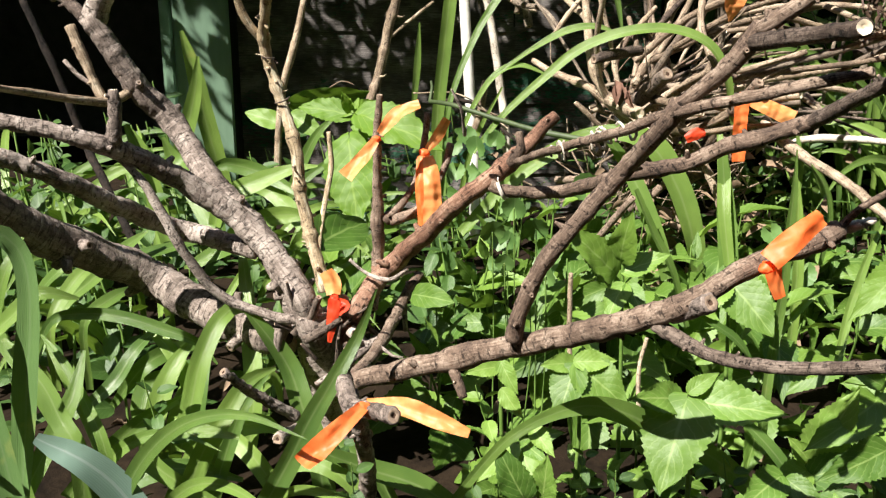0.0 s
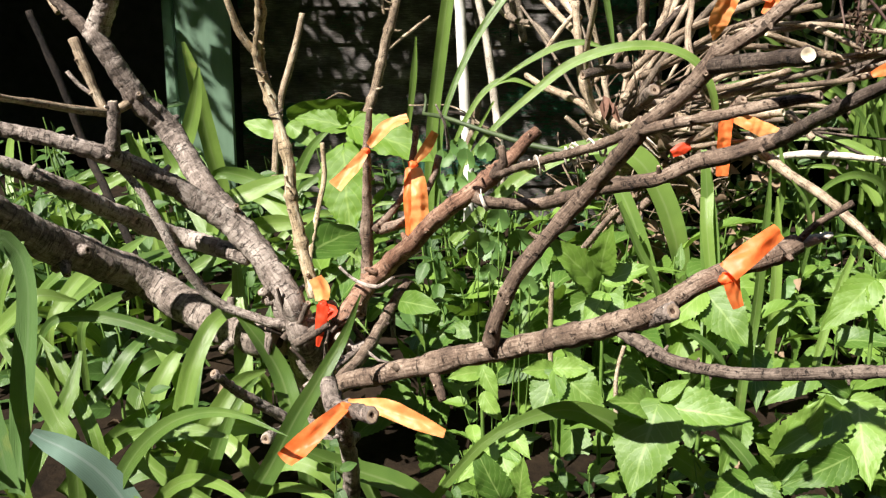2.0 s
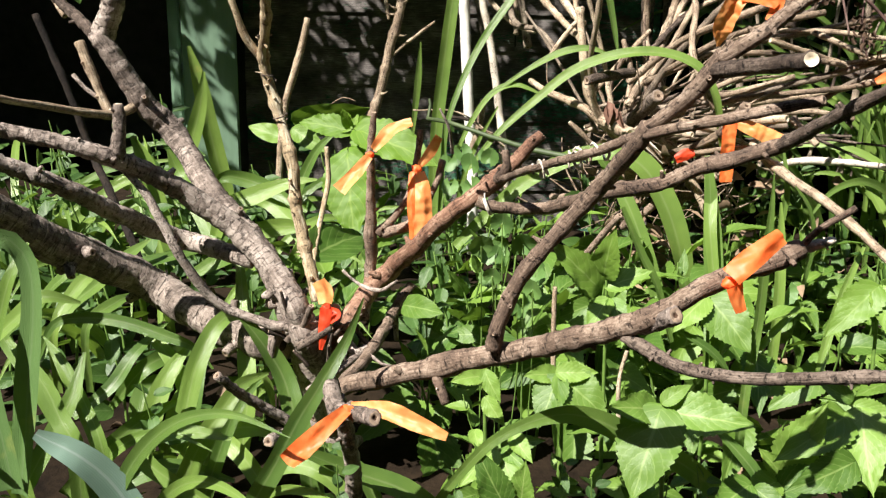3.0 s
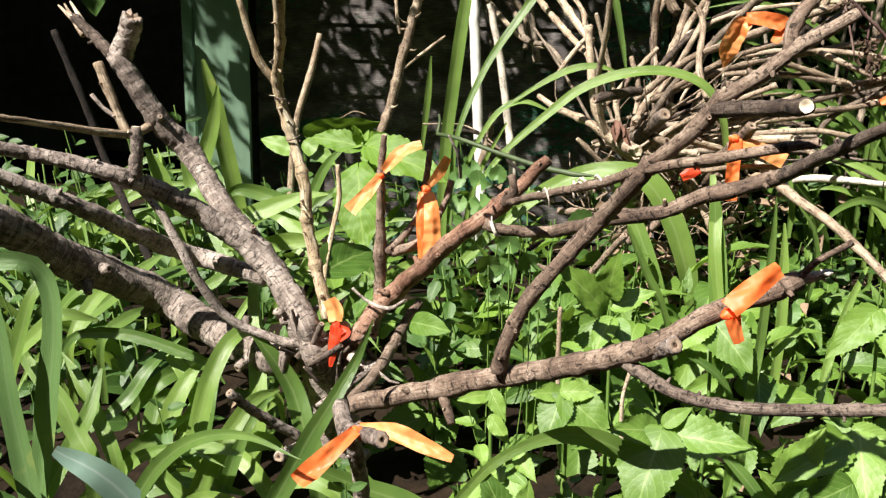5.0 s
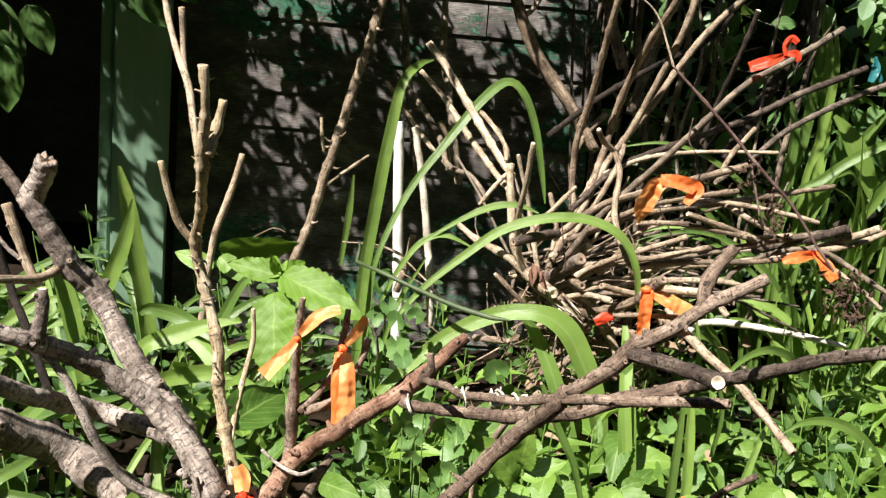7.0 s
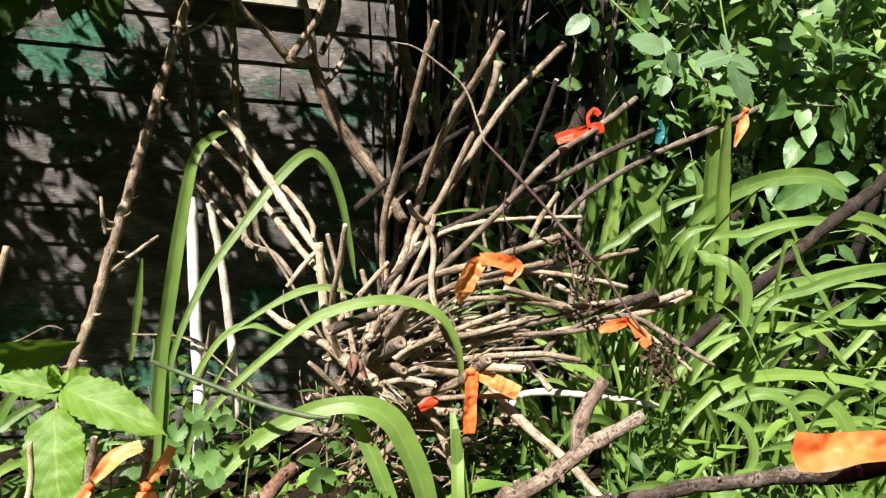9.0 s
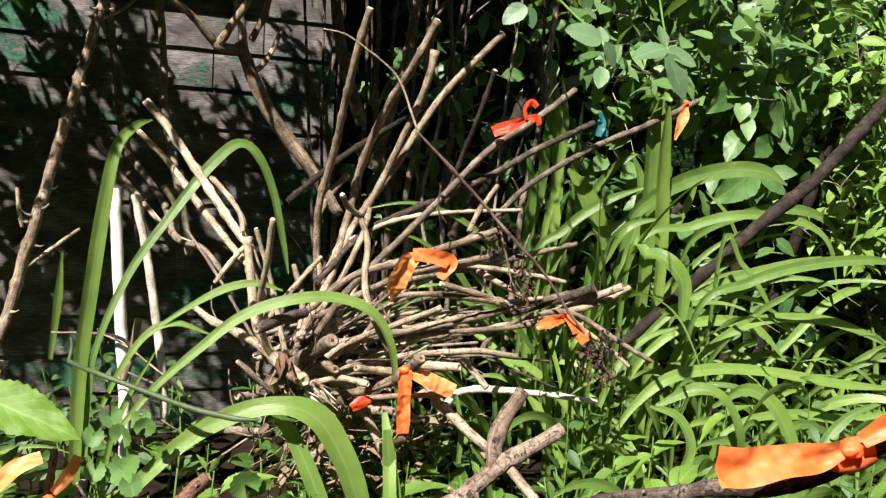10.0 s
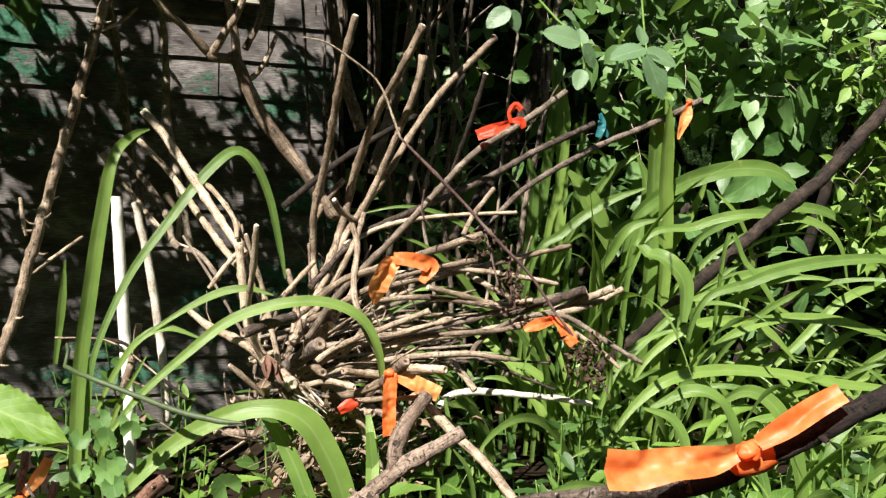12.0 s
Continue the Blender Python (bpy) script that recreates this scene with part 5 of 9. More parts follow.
for i in range(46):
    a, low = (rng.uniform(-30, 30) if i % 5 else rng.uniform(55, 110)), rng.uniform(0.0, 1.0)
    start = Vector((0.36 + rng.uniform(-0.08, 0.10), 1.68 + rng.uniform(-0.03, 0.10), 0.42 + rng.uniform(-0.10, 0.06)))
    run = rng.uniform(0.22, 0.52) if i % 5 else rng.uniform(0.15, 0.3)
    out = Vector((math.cos(radians(a)) * (1.1 - 0.4 * low), rng.uniform(-0.10, 0.35), math.sin(radians(a)) * 0.8 * low + 0.06)).normalized()
    mid = start + out * run * 0.5 + Vector((rng.uniform(-0.03, 0.03), rng.uniform(-0.02, 0.02), rng.uniform(-0.01, 0.04)))
    r = rng.uniform(0.0024, 0.0052)
    limb(clump, "cane", [(*start, r * 1.1), (*mid, r), (*(start + out * run), r * 0.8)], rng.choice((BARK_CANE, BARK_OLD, BARK_BROWN, BARK_RED)), CUT, 0.15, 0.09, 8, nodes=0.055, wiggle=0.12)

rng = random.Random(77)
for _ in range(15):
    # short dark snags and dead twigs bristling from the crown
    a = Vector((-0.135 + rng.gauss(0, 0.030), 1.0 + rng.gauss(0, 0.030), 0.205 + rng.uniform(-0.02, 0.03)))
    d = Vector((rng.gauss(0, 0.6), rng.uniform(-0.7, 0.3), rng.uniform(0.4, 1.2))).normalized() * rng.uniform(0.025, 0.075)
    g = rng.uniform(0.0018, 0.0055)
    limb(shrub, "stub", [(*a, g * 1.25), (*(a + d * 0.5 + Vector((rng.gauss(0, 0.003), 0, 0))), g), (*(a + d), g * 0.8)], BARK_BROWN, CUT_OLD, knots=0.3, rough=0.2, sides=9, step=0.006, jag=0.8)
vine = thing("dead_vine", "thin dark red dead vine stalk hanging across the cut canes", "vine", at=(0.6, 1.45, 0.5))
limb(vine, 'stalk', [(0.491, 1.450, 0.862, 0.0024), (0.550, 1.440, 0.807, 0.0030), (0.604, 1.440, 0.758, 0.0031), (0.666, 1.430, 0.695, 0.0031), (0.724, 1.430, 0.643, 0.0029), (0.772, 1.420, 0.578, 0.0026)], VINE_RED, sides=7, knots=0.4)
limb(vine, 'tip', [(0.332, 1.460, 1.009, 0.0009), (0.365, 1.460, 1.005, 0.0014), (0.406, 1.460, 0.983, 0.0016), (0.456, 1.460, 0.945, 0.0018), (0.491, 1.450, 0.862, 0.0023)], BARK_TAN, sides=7, knots=0.3)
bare = thing("bleached_twig", "bare bleached white twig lying beside the cane clump", "twig", at=(0.7, 1.57, 0.35))
limb(bare, 'branch', [(0.625, 1.580, 0.371, 0.0074), (0.654, 1.600, 0.386, 0.0080), (0.701, 1.600, 0.391, 0.0076), (0.751, 1.580, 0.391, 0.0070), (0.838, 1.560, 0.385, 0.0065), (0.922, 1.540, 0.374, 0.0055)], BARK_PALE, sides=8)
stick = thing("dry_stick", "peeling pale dry stick leaning on the cane clump", "stick", at=(0.6, 1.3, 0.2))
limb(stick, 'stick', [(0.552, 1.500, 0.433, 0.0098), (0.565, 1.460, 0.408, 0.0106), (0.584, 1.400, 0.387, 0.0107), (0.612, 1.300, 0.358, 0.0097), (0.627, 1.220, 0.332, 0.0084), (0.643, 1.150, 0.302, 0.0080)], BARK_CANE, sides=10, slim=0.76)
# limbs low in the shade, which is partly in their near-black bark colour
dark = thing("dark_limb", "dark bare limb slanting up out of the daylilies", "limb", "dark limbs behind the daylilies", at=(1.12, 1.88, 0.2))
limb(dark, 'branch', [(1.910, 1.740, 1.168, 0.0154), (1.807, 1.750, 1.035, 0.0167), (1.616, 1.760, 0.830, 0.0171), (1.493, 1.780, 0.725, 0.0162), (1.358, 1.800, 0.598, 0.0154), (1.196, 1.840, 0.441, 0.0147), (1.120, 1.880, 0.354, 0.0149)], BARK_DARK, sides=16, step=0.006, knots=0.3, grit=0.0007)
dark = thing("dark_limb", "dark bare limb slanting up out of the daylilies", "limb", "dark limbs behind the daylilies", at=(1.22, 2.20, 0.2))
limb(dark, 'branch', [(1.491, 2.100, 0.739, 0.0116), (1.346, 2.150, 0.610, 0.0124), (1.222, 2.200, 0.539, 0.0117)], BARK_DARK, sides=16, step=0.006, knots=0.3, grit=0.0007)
back = thing("back_shrub", "bare-stemmed woody shrub growing against the weathered wall", "shrub", at=(0.5, 1.85, 0.3))
limb(back, 'stem', [(0.254, 1.820, 1.018, 0.0128), (0.279, 1.830, 0.963, 0.0141), (0.316, 1.840, 0.896, 0.0154), (0.369, 1.840, 0.829, 0.0151), (0.405, 1.840, 0.786, 0.0136), (0.468, 1.840, 0.698, 0.0127)], BARK_CANE, knots=0.3)
limb(back, 'limb', [(0.206, 1.800, 1.010, 0.0089), (0.162, 1.780, 1.049, 0.0076), (0.121, 1.760, 1.080, 0.0070), (0.091, 1.750, 1.123, 0.0059)], BARK_CANE, knots=0.3)
limb(back, 'limb', [(0.260, 1.820, 1.003, 0.0107), (0.211, 1.800, 1.004, 0.0105), (0.204, 1.800, 1.015, 0.0094)], BARK_CANE, knots=0.3)
limb(back, 'limb', [(0.211, 1.800, 1.006, 0.0084), (0.233, 1.780, 1.042, 0.0083), (0.258, 1.760, 1.088, 0.0072), (0.270, 1.750, 1.148, 0.0066)], BARK_CANE, knots=0.3)
limb(back, 'limb', [(0.260, 1.820, 1.013, 0.0096), (0.253, 1.820, 1.065, 0.0085), (0.235, 1.820, 1.124, 0.0079)], BARK_CANE, knots=0.3)
limb(back, 'limb', [(0.277, 1.830, 1.026, 0.0075), (0.303, 1.840, 1.084, 0.0071), (0.312, 1.850, 1.150, 0.0065)], BARK_CANE, knots=0.3)
limb(back, 'limb', [(0.279, 1.830, 0.963, 0.0065), (0.307, 1.840, 0.988, 0.0055), (0.340, 1.860, 1.058, 0.0050)], BARK_CANE, knots=0.3)
limb(back, 'limb', [(0.550, 2.000, 0.889, 0.0150), (0.519, 2.000, 0.973, 0.0149), (0.488, 2.000, 1.080, 0.0135), (0.468, 2.000, 1.220, 0.0121)], BARK_OLD, knots=0.3)
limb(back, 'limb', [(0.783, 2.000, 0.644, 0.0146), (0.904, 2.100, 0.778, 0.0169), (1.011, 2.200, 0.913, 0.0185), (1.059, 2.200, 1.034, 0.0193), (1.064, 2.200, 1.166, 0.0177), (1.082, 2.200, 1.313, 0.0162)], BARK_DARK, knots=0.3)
limb(back, 'limb', [(0.581, 2.000, 0.791, 0.0127), (0.614, 2.000, 0.919, 0.0127), (0.646, 2.000, 1.047, 0.0114), (0.662, 2.000, 1.210, 0.0101)], BARK_OLD, knots=0.3)
limb(back, 'limb', [(0.190, 1.980, 0.593, 0.0100), (0.169, 2.020, 0.720, 0.0101), (0.149, 2.070, 0.824, 0.0102), (0.136, 2.100, 0.908, 0.0097), (0.134, 2.120, 1.005, 0.0085), (0.126, 2.120, 1.088, 0.0073), (0.121, 2.120, 1.194, 0.0072)], BARK_OLD, knots=0.3)
limb(back, 'limb', [(0.097, 2.050, 0.607, 0.0108), (0.076, 2.150, 0.733, 0.0112), (0.053, 2.200, 0.868, 0.0113), (0.039, 2.200, 0.978, 0.0100), (0.018, 2.200, 1.098, 0.0093), (0.005, 2.200, 1.192, 0.0086)], BARK_OLD, knots=0.3)
rng = random.Random(19)
for i in range(20):
    x, y = rng.uniform(0.46, 1.0), rng.uniform(2.02, 2.26)
    lean, r = rng.uniform(-0.12, 0.22), rng.uniform(0.0035, 0.0095)
    path = [(x + lean * u + 0.03 * noise.noise((i, 4 * u, 0)), y + 0.03 * noise.noise((i, 4 * u, 5)), 0.30 + 1.05 * u, r * (1.15 - 0.5 * u)) for u in (0, 0.2, 0.4, 0.6, 0.8, 1.0)]
    limb(back, "stem", path, rng.choice((BARK_OLD, BARK_BROWN, BARK_BROWN)), knots=0.3, sides=8)
    for _ in range(2):
        k = rng.randrange(1, 5)
        a = Vector(path[k][:3])
        d = Vector((rng.uniform(-0.8, 0.8), rng.uniform(-0.5, 0.1), rng.uniform(0.4, 1.0))) * rng.uniform(0.08, 0.2)
        limb(back, "twig", [(*a, r * 0.5), (*(a + d * 0.5 + Vector((0, 0, 0.01))), r * 0.4), (*(a + d), r * 0.25)], BARK_OLD, sides=6)
stake = thing("white_stake", "slim white plastic plant stake standing upright", "stake", at=(-0.03, 1.94, 0.05))
limb(stake, 'stake', [(0.041, 1.940, 0.724, 0.0128), (0.048, 1.940, 0.629, 0.0130), (0.058, 1.940, 0.470, 0.0134), (0.068, 1.940, 0.320, 0.0138), (0.074, 1.940, 0.120, 0.0138)], WHITE, sides=12, knots=0, rough=0.01, cut=WHITE)
old = thing("dead_plant", "pale weathered dead stalk in front of the wall", "dead plant", "dead stalks in the bed", at=(0.14, 1.90, 0.05))
limb(old, 'cane', [(0.077, 1.920, 0.715, 0.0077), (0.106, 1.920, 0.588, 0.0095), (0.127, 1.920, 0.451, 0.0096), (0.137, 1.900, 0.375, 0.0096), (0.144, 1.900, 0.270, 0.0097)], BARK_PALE, sides=8)
old = thing("dead_plant", "pale weathered dead stalk in front of the wall", "dead plant", "dead stalks in the bed", at=(0.18, 1.80, 0.05))
limb(old, 'cane', [(-0.008, 1.950, 0.435, 0.0039), (0.060, 1.900, 0.433, 0.0039), (0.117, 1.850, 0.387, 0.0038), (0.178, 1.800, 0.343, 0.0038)], BARK_DARK, sides=8)
old = thing("dead_plant", "pale weathered dead stalk in front of the wall", "dead plant", "dead stalks in the bed", at=(0.06, 1.85, 0.05))
limb(old, 'cane', [(0.089, 1.850, 0.482, 0.0076), (0.080, 1.850, 0.422, 0.0087), (0.061, 1.850, 0.356, 0.0087)], BARK_CANE, sides=8)


# ---- kinds of plants and ties ----
def leaf_mesh(name, mat, length, width, teeth=9, tooth=0.10, bend=0.25, fold=0.18, tip=1.0, heart=0.0, curl=0.0, steps=14, pucker=1.0, skew=0.0):
    """A toothed leaf in its own axes: it grows along +y from the origin, face up, bending down towards its tip. tip: how long drawn out the point is."""
    bm = bmesh.new()
    uv = bm.loops.layers.uv.verify()
    rows, low, high = [], 0.55, 0.75 + 0.35 * tip
    peak = (low / (low + high)) ** low * (high / (low + high)) ** high
    for i in range(steps + 1):
        u = i / steps
        w = width * 0.5 * u ** low * (1 - u) ** high / peak
        if teeth:
            w *= 1 + tooth * (1.2, 0.35, -0.8)[i % 3] * min(1, 8 * u * (1 - u)) * (1 + 0.5 * noise.noise((i * 0.9, length * 70, 1)))
        w = max(w, 0.0006)
        drop = -bend * length * u ** 1.7
        row = []
        for k in range(7):
            s = k / 3 - 1
            back = -heart * length * abs(s) * (1 - u) ** 5
            lump = pucker * 0.040 * length * noise.noise((u * 5 * pucker + length * 90, s * 2.2 * pucker, length * 50)) * (0.4 + 0.6 * abs(s))
            lump += 0.012 * length * pucker * math.sin(46 * (u - 0.33 * abs(s)) * 0.5) * (1 - abs(s) * 0.4) * min(1, 6 * (1 - u))
            row.append(bm.verts.new((s * w + skew * length * u * u, length * u * (1 - 0.10 * bend) + back, drop + abs(s) ** 1.3 * w * fold - curl * w * s * s + lump)))
        rows.append(row)
    for i in range(steps):
        for k in range(6):
            f = bm.faces.new((rows[i][k], rows[i][k + 1], rows[i + 1][k + 1], rows[i + 1][k]))
            for loop, at in zip(f.loops, ((k, i), (k + 1, i), (k + 1, i + 1), (k, i + 1))):
                loop[uv].uv = (at[0] / 6, at[1] / steps)
    return finish(bm, name, mat)


def round_leaf_mesh(name, mat, radius, lobes=11):
    """A scalloped kidney-shaped leaf on a short stalk end at the origin, face up."""
    bm = bmesh.new()
    uv = bm.loops.layers.uv.verify()
    n = lobes * 4
    mid = bm.verts.new((0, radius * 0.15, -0.10 * radius))
    outs = []
    for ringno, part_r in ((0, 0.55), (1, 1.0)):
        ring = []
        for k in range(n + 1):
            w = math.radians(-90 + 24 + (312 * k / n))
            r = radius * part_r * (1 + (0.05 if ringno else 0.0) * math.cos(2 * math.pi * k / 4))
            ring.append(bm.verts.new((r * math.cos(w), r * math.sin(w) + radius * 0.15, 0.16 * radius * (part_r ** 2) * (1 + 0.4 * math.sin(3 * w)))))
        outs.append(ring)
    for k in range(n):
        for f in (bm.faces.new((mid, outs[0][k], outs[0][k + 1])), bm.faces.new((outs[0][k], outs[1][k], outs[1][k + 1], outs[0][k + 1]))):
            for loop in f.loops:
                loop[uv].uv = (0.5 + 0.5 * loop.vert.co.x / radius, 0.5 + 0.45 * loop.vert.co.y / radius)
    return finish(bm, name, mat)


def grow(direction, roll=0.0):
    """The turn that lays a leaf's +y along direction, face up, then rolls it."""
    d = Vector(direction).normalized()
    x = d.cross(Vector((0, 0, 1)))
    x = x.normalized() if x.length > 1e-3 else Vector((1, 0, 0))
    m = Matrix((x, d, x.cross(d))).transposed()
    return (m @ Matrix.Rotation(radians(roll), 3, "Y")).to_4x4()


def set_leaf(parent, data, at, direction, size=1.0, roll=0.0, name="leaf", turned=0.0):
    """turned: degrees by which the leaf's face leans towards the open, sunny side of the bed."""
    ob = new(name, data)
    ob.parent = parent
    ob.matrix_basis = Matrix.Translation(Vector(at) - parent.location) @ Matrix.Rotation(radians(turned), 4, "X") @ grow(direction, roll) @ Matrix.Scale(size, 4)
    return ob


def set_leaf_between(parent, data, length, base, tip, roll=0.0, name="leaf"):
    """A leaf from base to tip whose face looks to the open, sunny side of the bed."""
    d = Vector(tip) - Vector(base)
    y = d.normalized()
    z = Vector((-0.25, -0.8, 0.55))
    z = (z - y * z.dot(y)).normalized()
    m = (Matrix((y.cross(z), y, z)).transposed() @ Matrix.Rotation(radians(roll), 3, "Y")).to_4x4()
    ob = new(name, data)
    ob.parent = parent
    ob.matrix_basis = Matrix.Translation(Vector(base) - parent.location) @ m @ Matrix.Scale(d.length / length, 4)
    return ob


def blade(parent, points, mat=LILY, fold=0.30, ripple=0.10, name="leaf"):
    bm = strap(bmesh.new(), points, fold, 5, 0.010, ripple=ripple, seed=points[0][0] * 31 % 9)
    return part(name, bm, mat, parent)


def arc_blade(rng, base, azimuth, length, rise, width, droop):
    """The points of a free blade: up from its base, then over in an arc."""
    pts, a = [], radians(azimuth)
    angle, p = radians(rise), Vector(base)
    n = 7
    for i in range(n + 1):
        u = i / n
        w = width * (0.55 + 0.9 * u) if u < 0.45 else width * max(0.03, 1 - ((u - 0.45) / 0.55) ** 1.8)
        pts.append((*p, 0.5 * w, rng.uniform(-8, 8)))
        p = p + Vector((math.cos(a) * math.cos(angle), math.sin(a) * math.cos(angle), math.sin(angle))) * (length / n)
        angle -= radians(droop) * (0.4 + 1.6 * u) / n
    return pts


def free_clump(clump, rng, n, centre, spread, lengths, rises, widths, mat=LILY):
    for _ in range(n):
        a = rng.uniform(0, 360)
        r = spread * math.sqrt(rng.random())
        x, y = centre[0] + r * math.cos(radians(a)), centre[1] + r * math.sin(radians(a))
        blade(clump, arc_blade(rng, (x, y, ground_height(x, y) - 0.01), a + rng.uniform(-50, 50), rng.uniform(*lengths), rng.uniform(*rises), rng.uniform(*widths), rng.uniform(70, 150)), mat)


LEAF_HEART = [leaf_mesh("leaf", HERB, 0.105, 0.060, 9, 0.05, 0.40, 0.30, heart=0.10, steps=45, skew=0.06), leaf_mesh("leaf", HERB, 0.095, 0.048, 9, 0.055, 0.55, 0.40, heart=0.08, steps=42, skew=-0.08), leaf_mesh("leaf", HERB, 0.080, 0.050, 9, 0.05, 0.25, 0.22, heart=0.14, steps=36), leaf_mesh("leaf", HERB_LIT, 0.085, 0.042, 9, 0.05, 0.65, 0.50, heart=0.06, steps=39, skew=0.10)]
LEAF_OVAL = [leaf_mesh("leaf", HERB_DARK, 0.065, 0.034, 0, 0, 0.30, 0.22, tip=0.1), leaf_mesh("leaf", HERB_DARK, 0.055, 0.030, 0, 0, 0.15, 0.30, tip=0.3)]
LEAF_LANCE = [leaf_mesh("leaf", HERB, 0.075, 0.026, 9, 0.07, 0.25, 0.25, steps=24), leaf_mesh("leaf", HERB, 0.060, 0.020, 9, 0.07, 0.10, 0.30, steps=24)]
LEAF_BALM = [leaf_mesh("leaf", BALM, 0.10, 0.044, 9, 0.045, 0.30, 0.30, heart=0.08, steps=36, pucker=1.3, tip=0.4), leaf_mesh("leaf", BALM, 0.10, 0.060, 9, 0.04, 0.25, 0.22, heart=0.12, steps=45, pucker=1.9, tip=0.2)]
LEAF_BROAD = [leaf_mesh("leaf", HERB, 0.12, 0.055, 0, 0, 0.25, 0.30, steps=24, tip=0.3)]
LEAF_NETTLE = [leaf_mesh("leaf", HERB, 0.085, 0.042, 9, 0.055, 0.35, 0.28, heart=0.06, steps=42, tip=1.2, skew=0.05), leaf_mesh("leaf", HERB_LIT, 0.075, 0.040, 9, 0.06, 0.20, 0.34, heart=0.08, steps=39, tip=1.2, skew=-0.06)]
LEAF_WIDE = leaf_mesh("leaf", HERB, 0.085, 0.060, 10, 0.045, 0.25, 0.24, heart=0.10, steps=45, tip=0.9, skew=0.04)
# hanging leaves: the dull herb green stands in for the shade on them
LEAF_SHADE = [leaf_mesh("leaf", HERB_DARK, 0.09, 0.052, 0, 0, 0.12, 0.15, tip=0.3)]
LEAF_BUSH = [leaf_mesh("leaf", ROSE, 0.09, 0.046, 9, 0.03, 0.20, 0.22, steps=30, tip=0.6), leaf_mesh("leaf", ROSE, 0.09, 0.052, 9, 0.03, 0.30, 0.30, steps=30, tip=0.5, skew=0.05)]
LEAF_ROUND = [round_leaf_mesh("leaf", IVY, 0.020), round_leaf_mesh("leaf", IVY, 0.016)]
LEAF_ROSE = [leaf_mesh("leaflet", ROSE_LIT, 0.040, 0.026, 9, 0.05, 0.12, 0.14, steps=36, tip=0.0, pucker=0.6), leaf_mesh("leaflet", ROSE_LIT, 0.036, 0.022, 9, 0.05, 0.05, 0.20, steps=36, tip=0.0, pucker=0.6)]


def herb(rng, leaves, height, pairs, size, name, label, spread=(20, 65)):
    """An upright leafy herb at the origin: a stem with crossed pairs of leaves, smaller towards the top."""
    ob = thing(name, label, "herb")
    lean = Vector((rng.uniform(-0.2, 0.2), rng.uniform(-0.2, 0.2), 1)).normalized()
    pts = [(*(lean * height * u + Vector((0.012 * math.sin(5 * u), 0.012 * math.cos(4 * u), 0)) * u), 0.0022 * (1.1 - 0.6 * u)) for u in (0, 0.25, 0.5, 0.75, 1.0)]
    bm = tube_into(bmesh.new(), pts, 6, 0.03, 0.05)
    part("stem", bm, (GREEN_STEM, GREEN_STEM, GREEN_STEM), ob)
    turn = rng.uniform(0, 180)
    for i in range(pairs):
        u = 0.18 + 0.80 * (i + 0.4) / pairs
        at = lean * height * u
        for k in (0, 180):
            a = radians(turn + k + rng.uniform(-18, 18))
            tilt = radians(rng.uniform(*spread)) * (0.25 + 0.75 * u)
            d = (math.cos(a) * math.cos(tilt), math.sin(a) * math.cos(tilt), math.sin(tilt))
            stalk = 0.018 * size * (1.2 - u)
            set_leaf(ob, rng.choice(leaves), at + Vector(d) * stalk, d, size * (1.15 - 0.55 * u) * rng.uniform(0.85, 1.15), rng.uniform(-40, 40), turned=rng.uniform(-40, 70))
        turn += 90 + rng.uniform(-12, 12)
    return ob


def sow(rng, kinds, spots, group):
    """Copies of the herbs, one at each spot (x, y, size), the last on the prototype itself."""
    for i, (x, y, s) in enumerate(spots):
        ob = kinds[i % len(kinds)]
        m = Matrix.Translation((x, y, ground_height(x, y) - 0.01)) @ Matrix.Rotation(rng.uniform(-0.7, 0.7), 4, "Z") @ Matrix.Rotation(rng.uniform(-0.14, 0.14), 4, "X") @ Matrix.Scale(s, 4)
        if i < len(kinds):
            ob.matrix_basis = m
            tagged(ob, group=group)
        else:
            c = copy_thing(ob, m)
            c.scale = (s, s, s)


def tape(label, tails, knot, knot_size, mats, wrap=None):
    """Flagging tape tied round a stem: a crumpled knot, its tails and, if given, the turns round the stem."""
    ob = thing("flagging_tape", label, "tape", "tied flagging tapes", at=knot)
    rng = random.Random(int(abs(knot[0]) * 1000))
    bm = bmesh.new()
    bmesh.ops.create_icosphere(bm, subdivisions=3, radius=knot_size * 0.8)
    for v in bm.verts:
        v.co = v.co * (0.85 + 0.5 * abs(noise.noise(v.co * (1.5 / knot_size) + Vector(knot) * 9)) - 0.35 * abs(noise.noise(v.co * (3.2 / knot_size) + Vector(knot) * 5)))
        v.co.z *= 0.8
        v.co += Vector(knot)
    part("knot", bm, mats[0], ob)
    for i, pts in enumerate(tails):
        b = strap(bmesh.new(), pts, rng.uniform(0.25, 0.5) * rng.choice((-1, 1)), 11, 0.002, ripple=0.18, seed=rng.uniform(0, 9), crease=0.30)
        part("tail", b, mats[min(i + 1, len(mats) - 1)], ob)
    if wrap:
        part("turn", tube_into(bmesh.new(), wrap, 14, 0.004, 0.12, 0.2), (mats[0],) * 3, ob)
    return ob


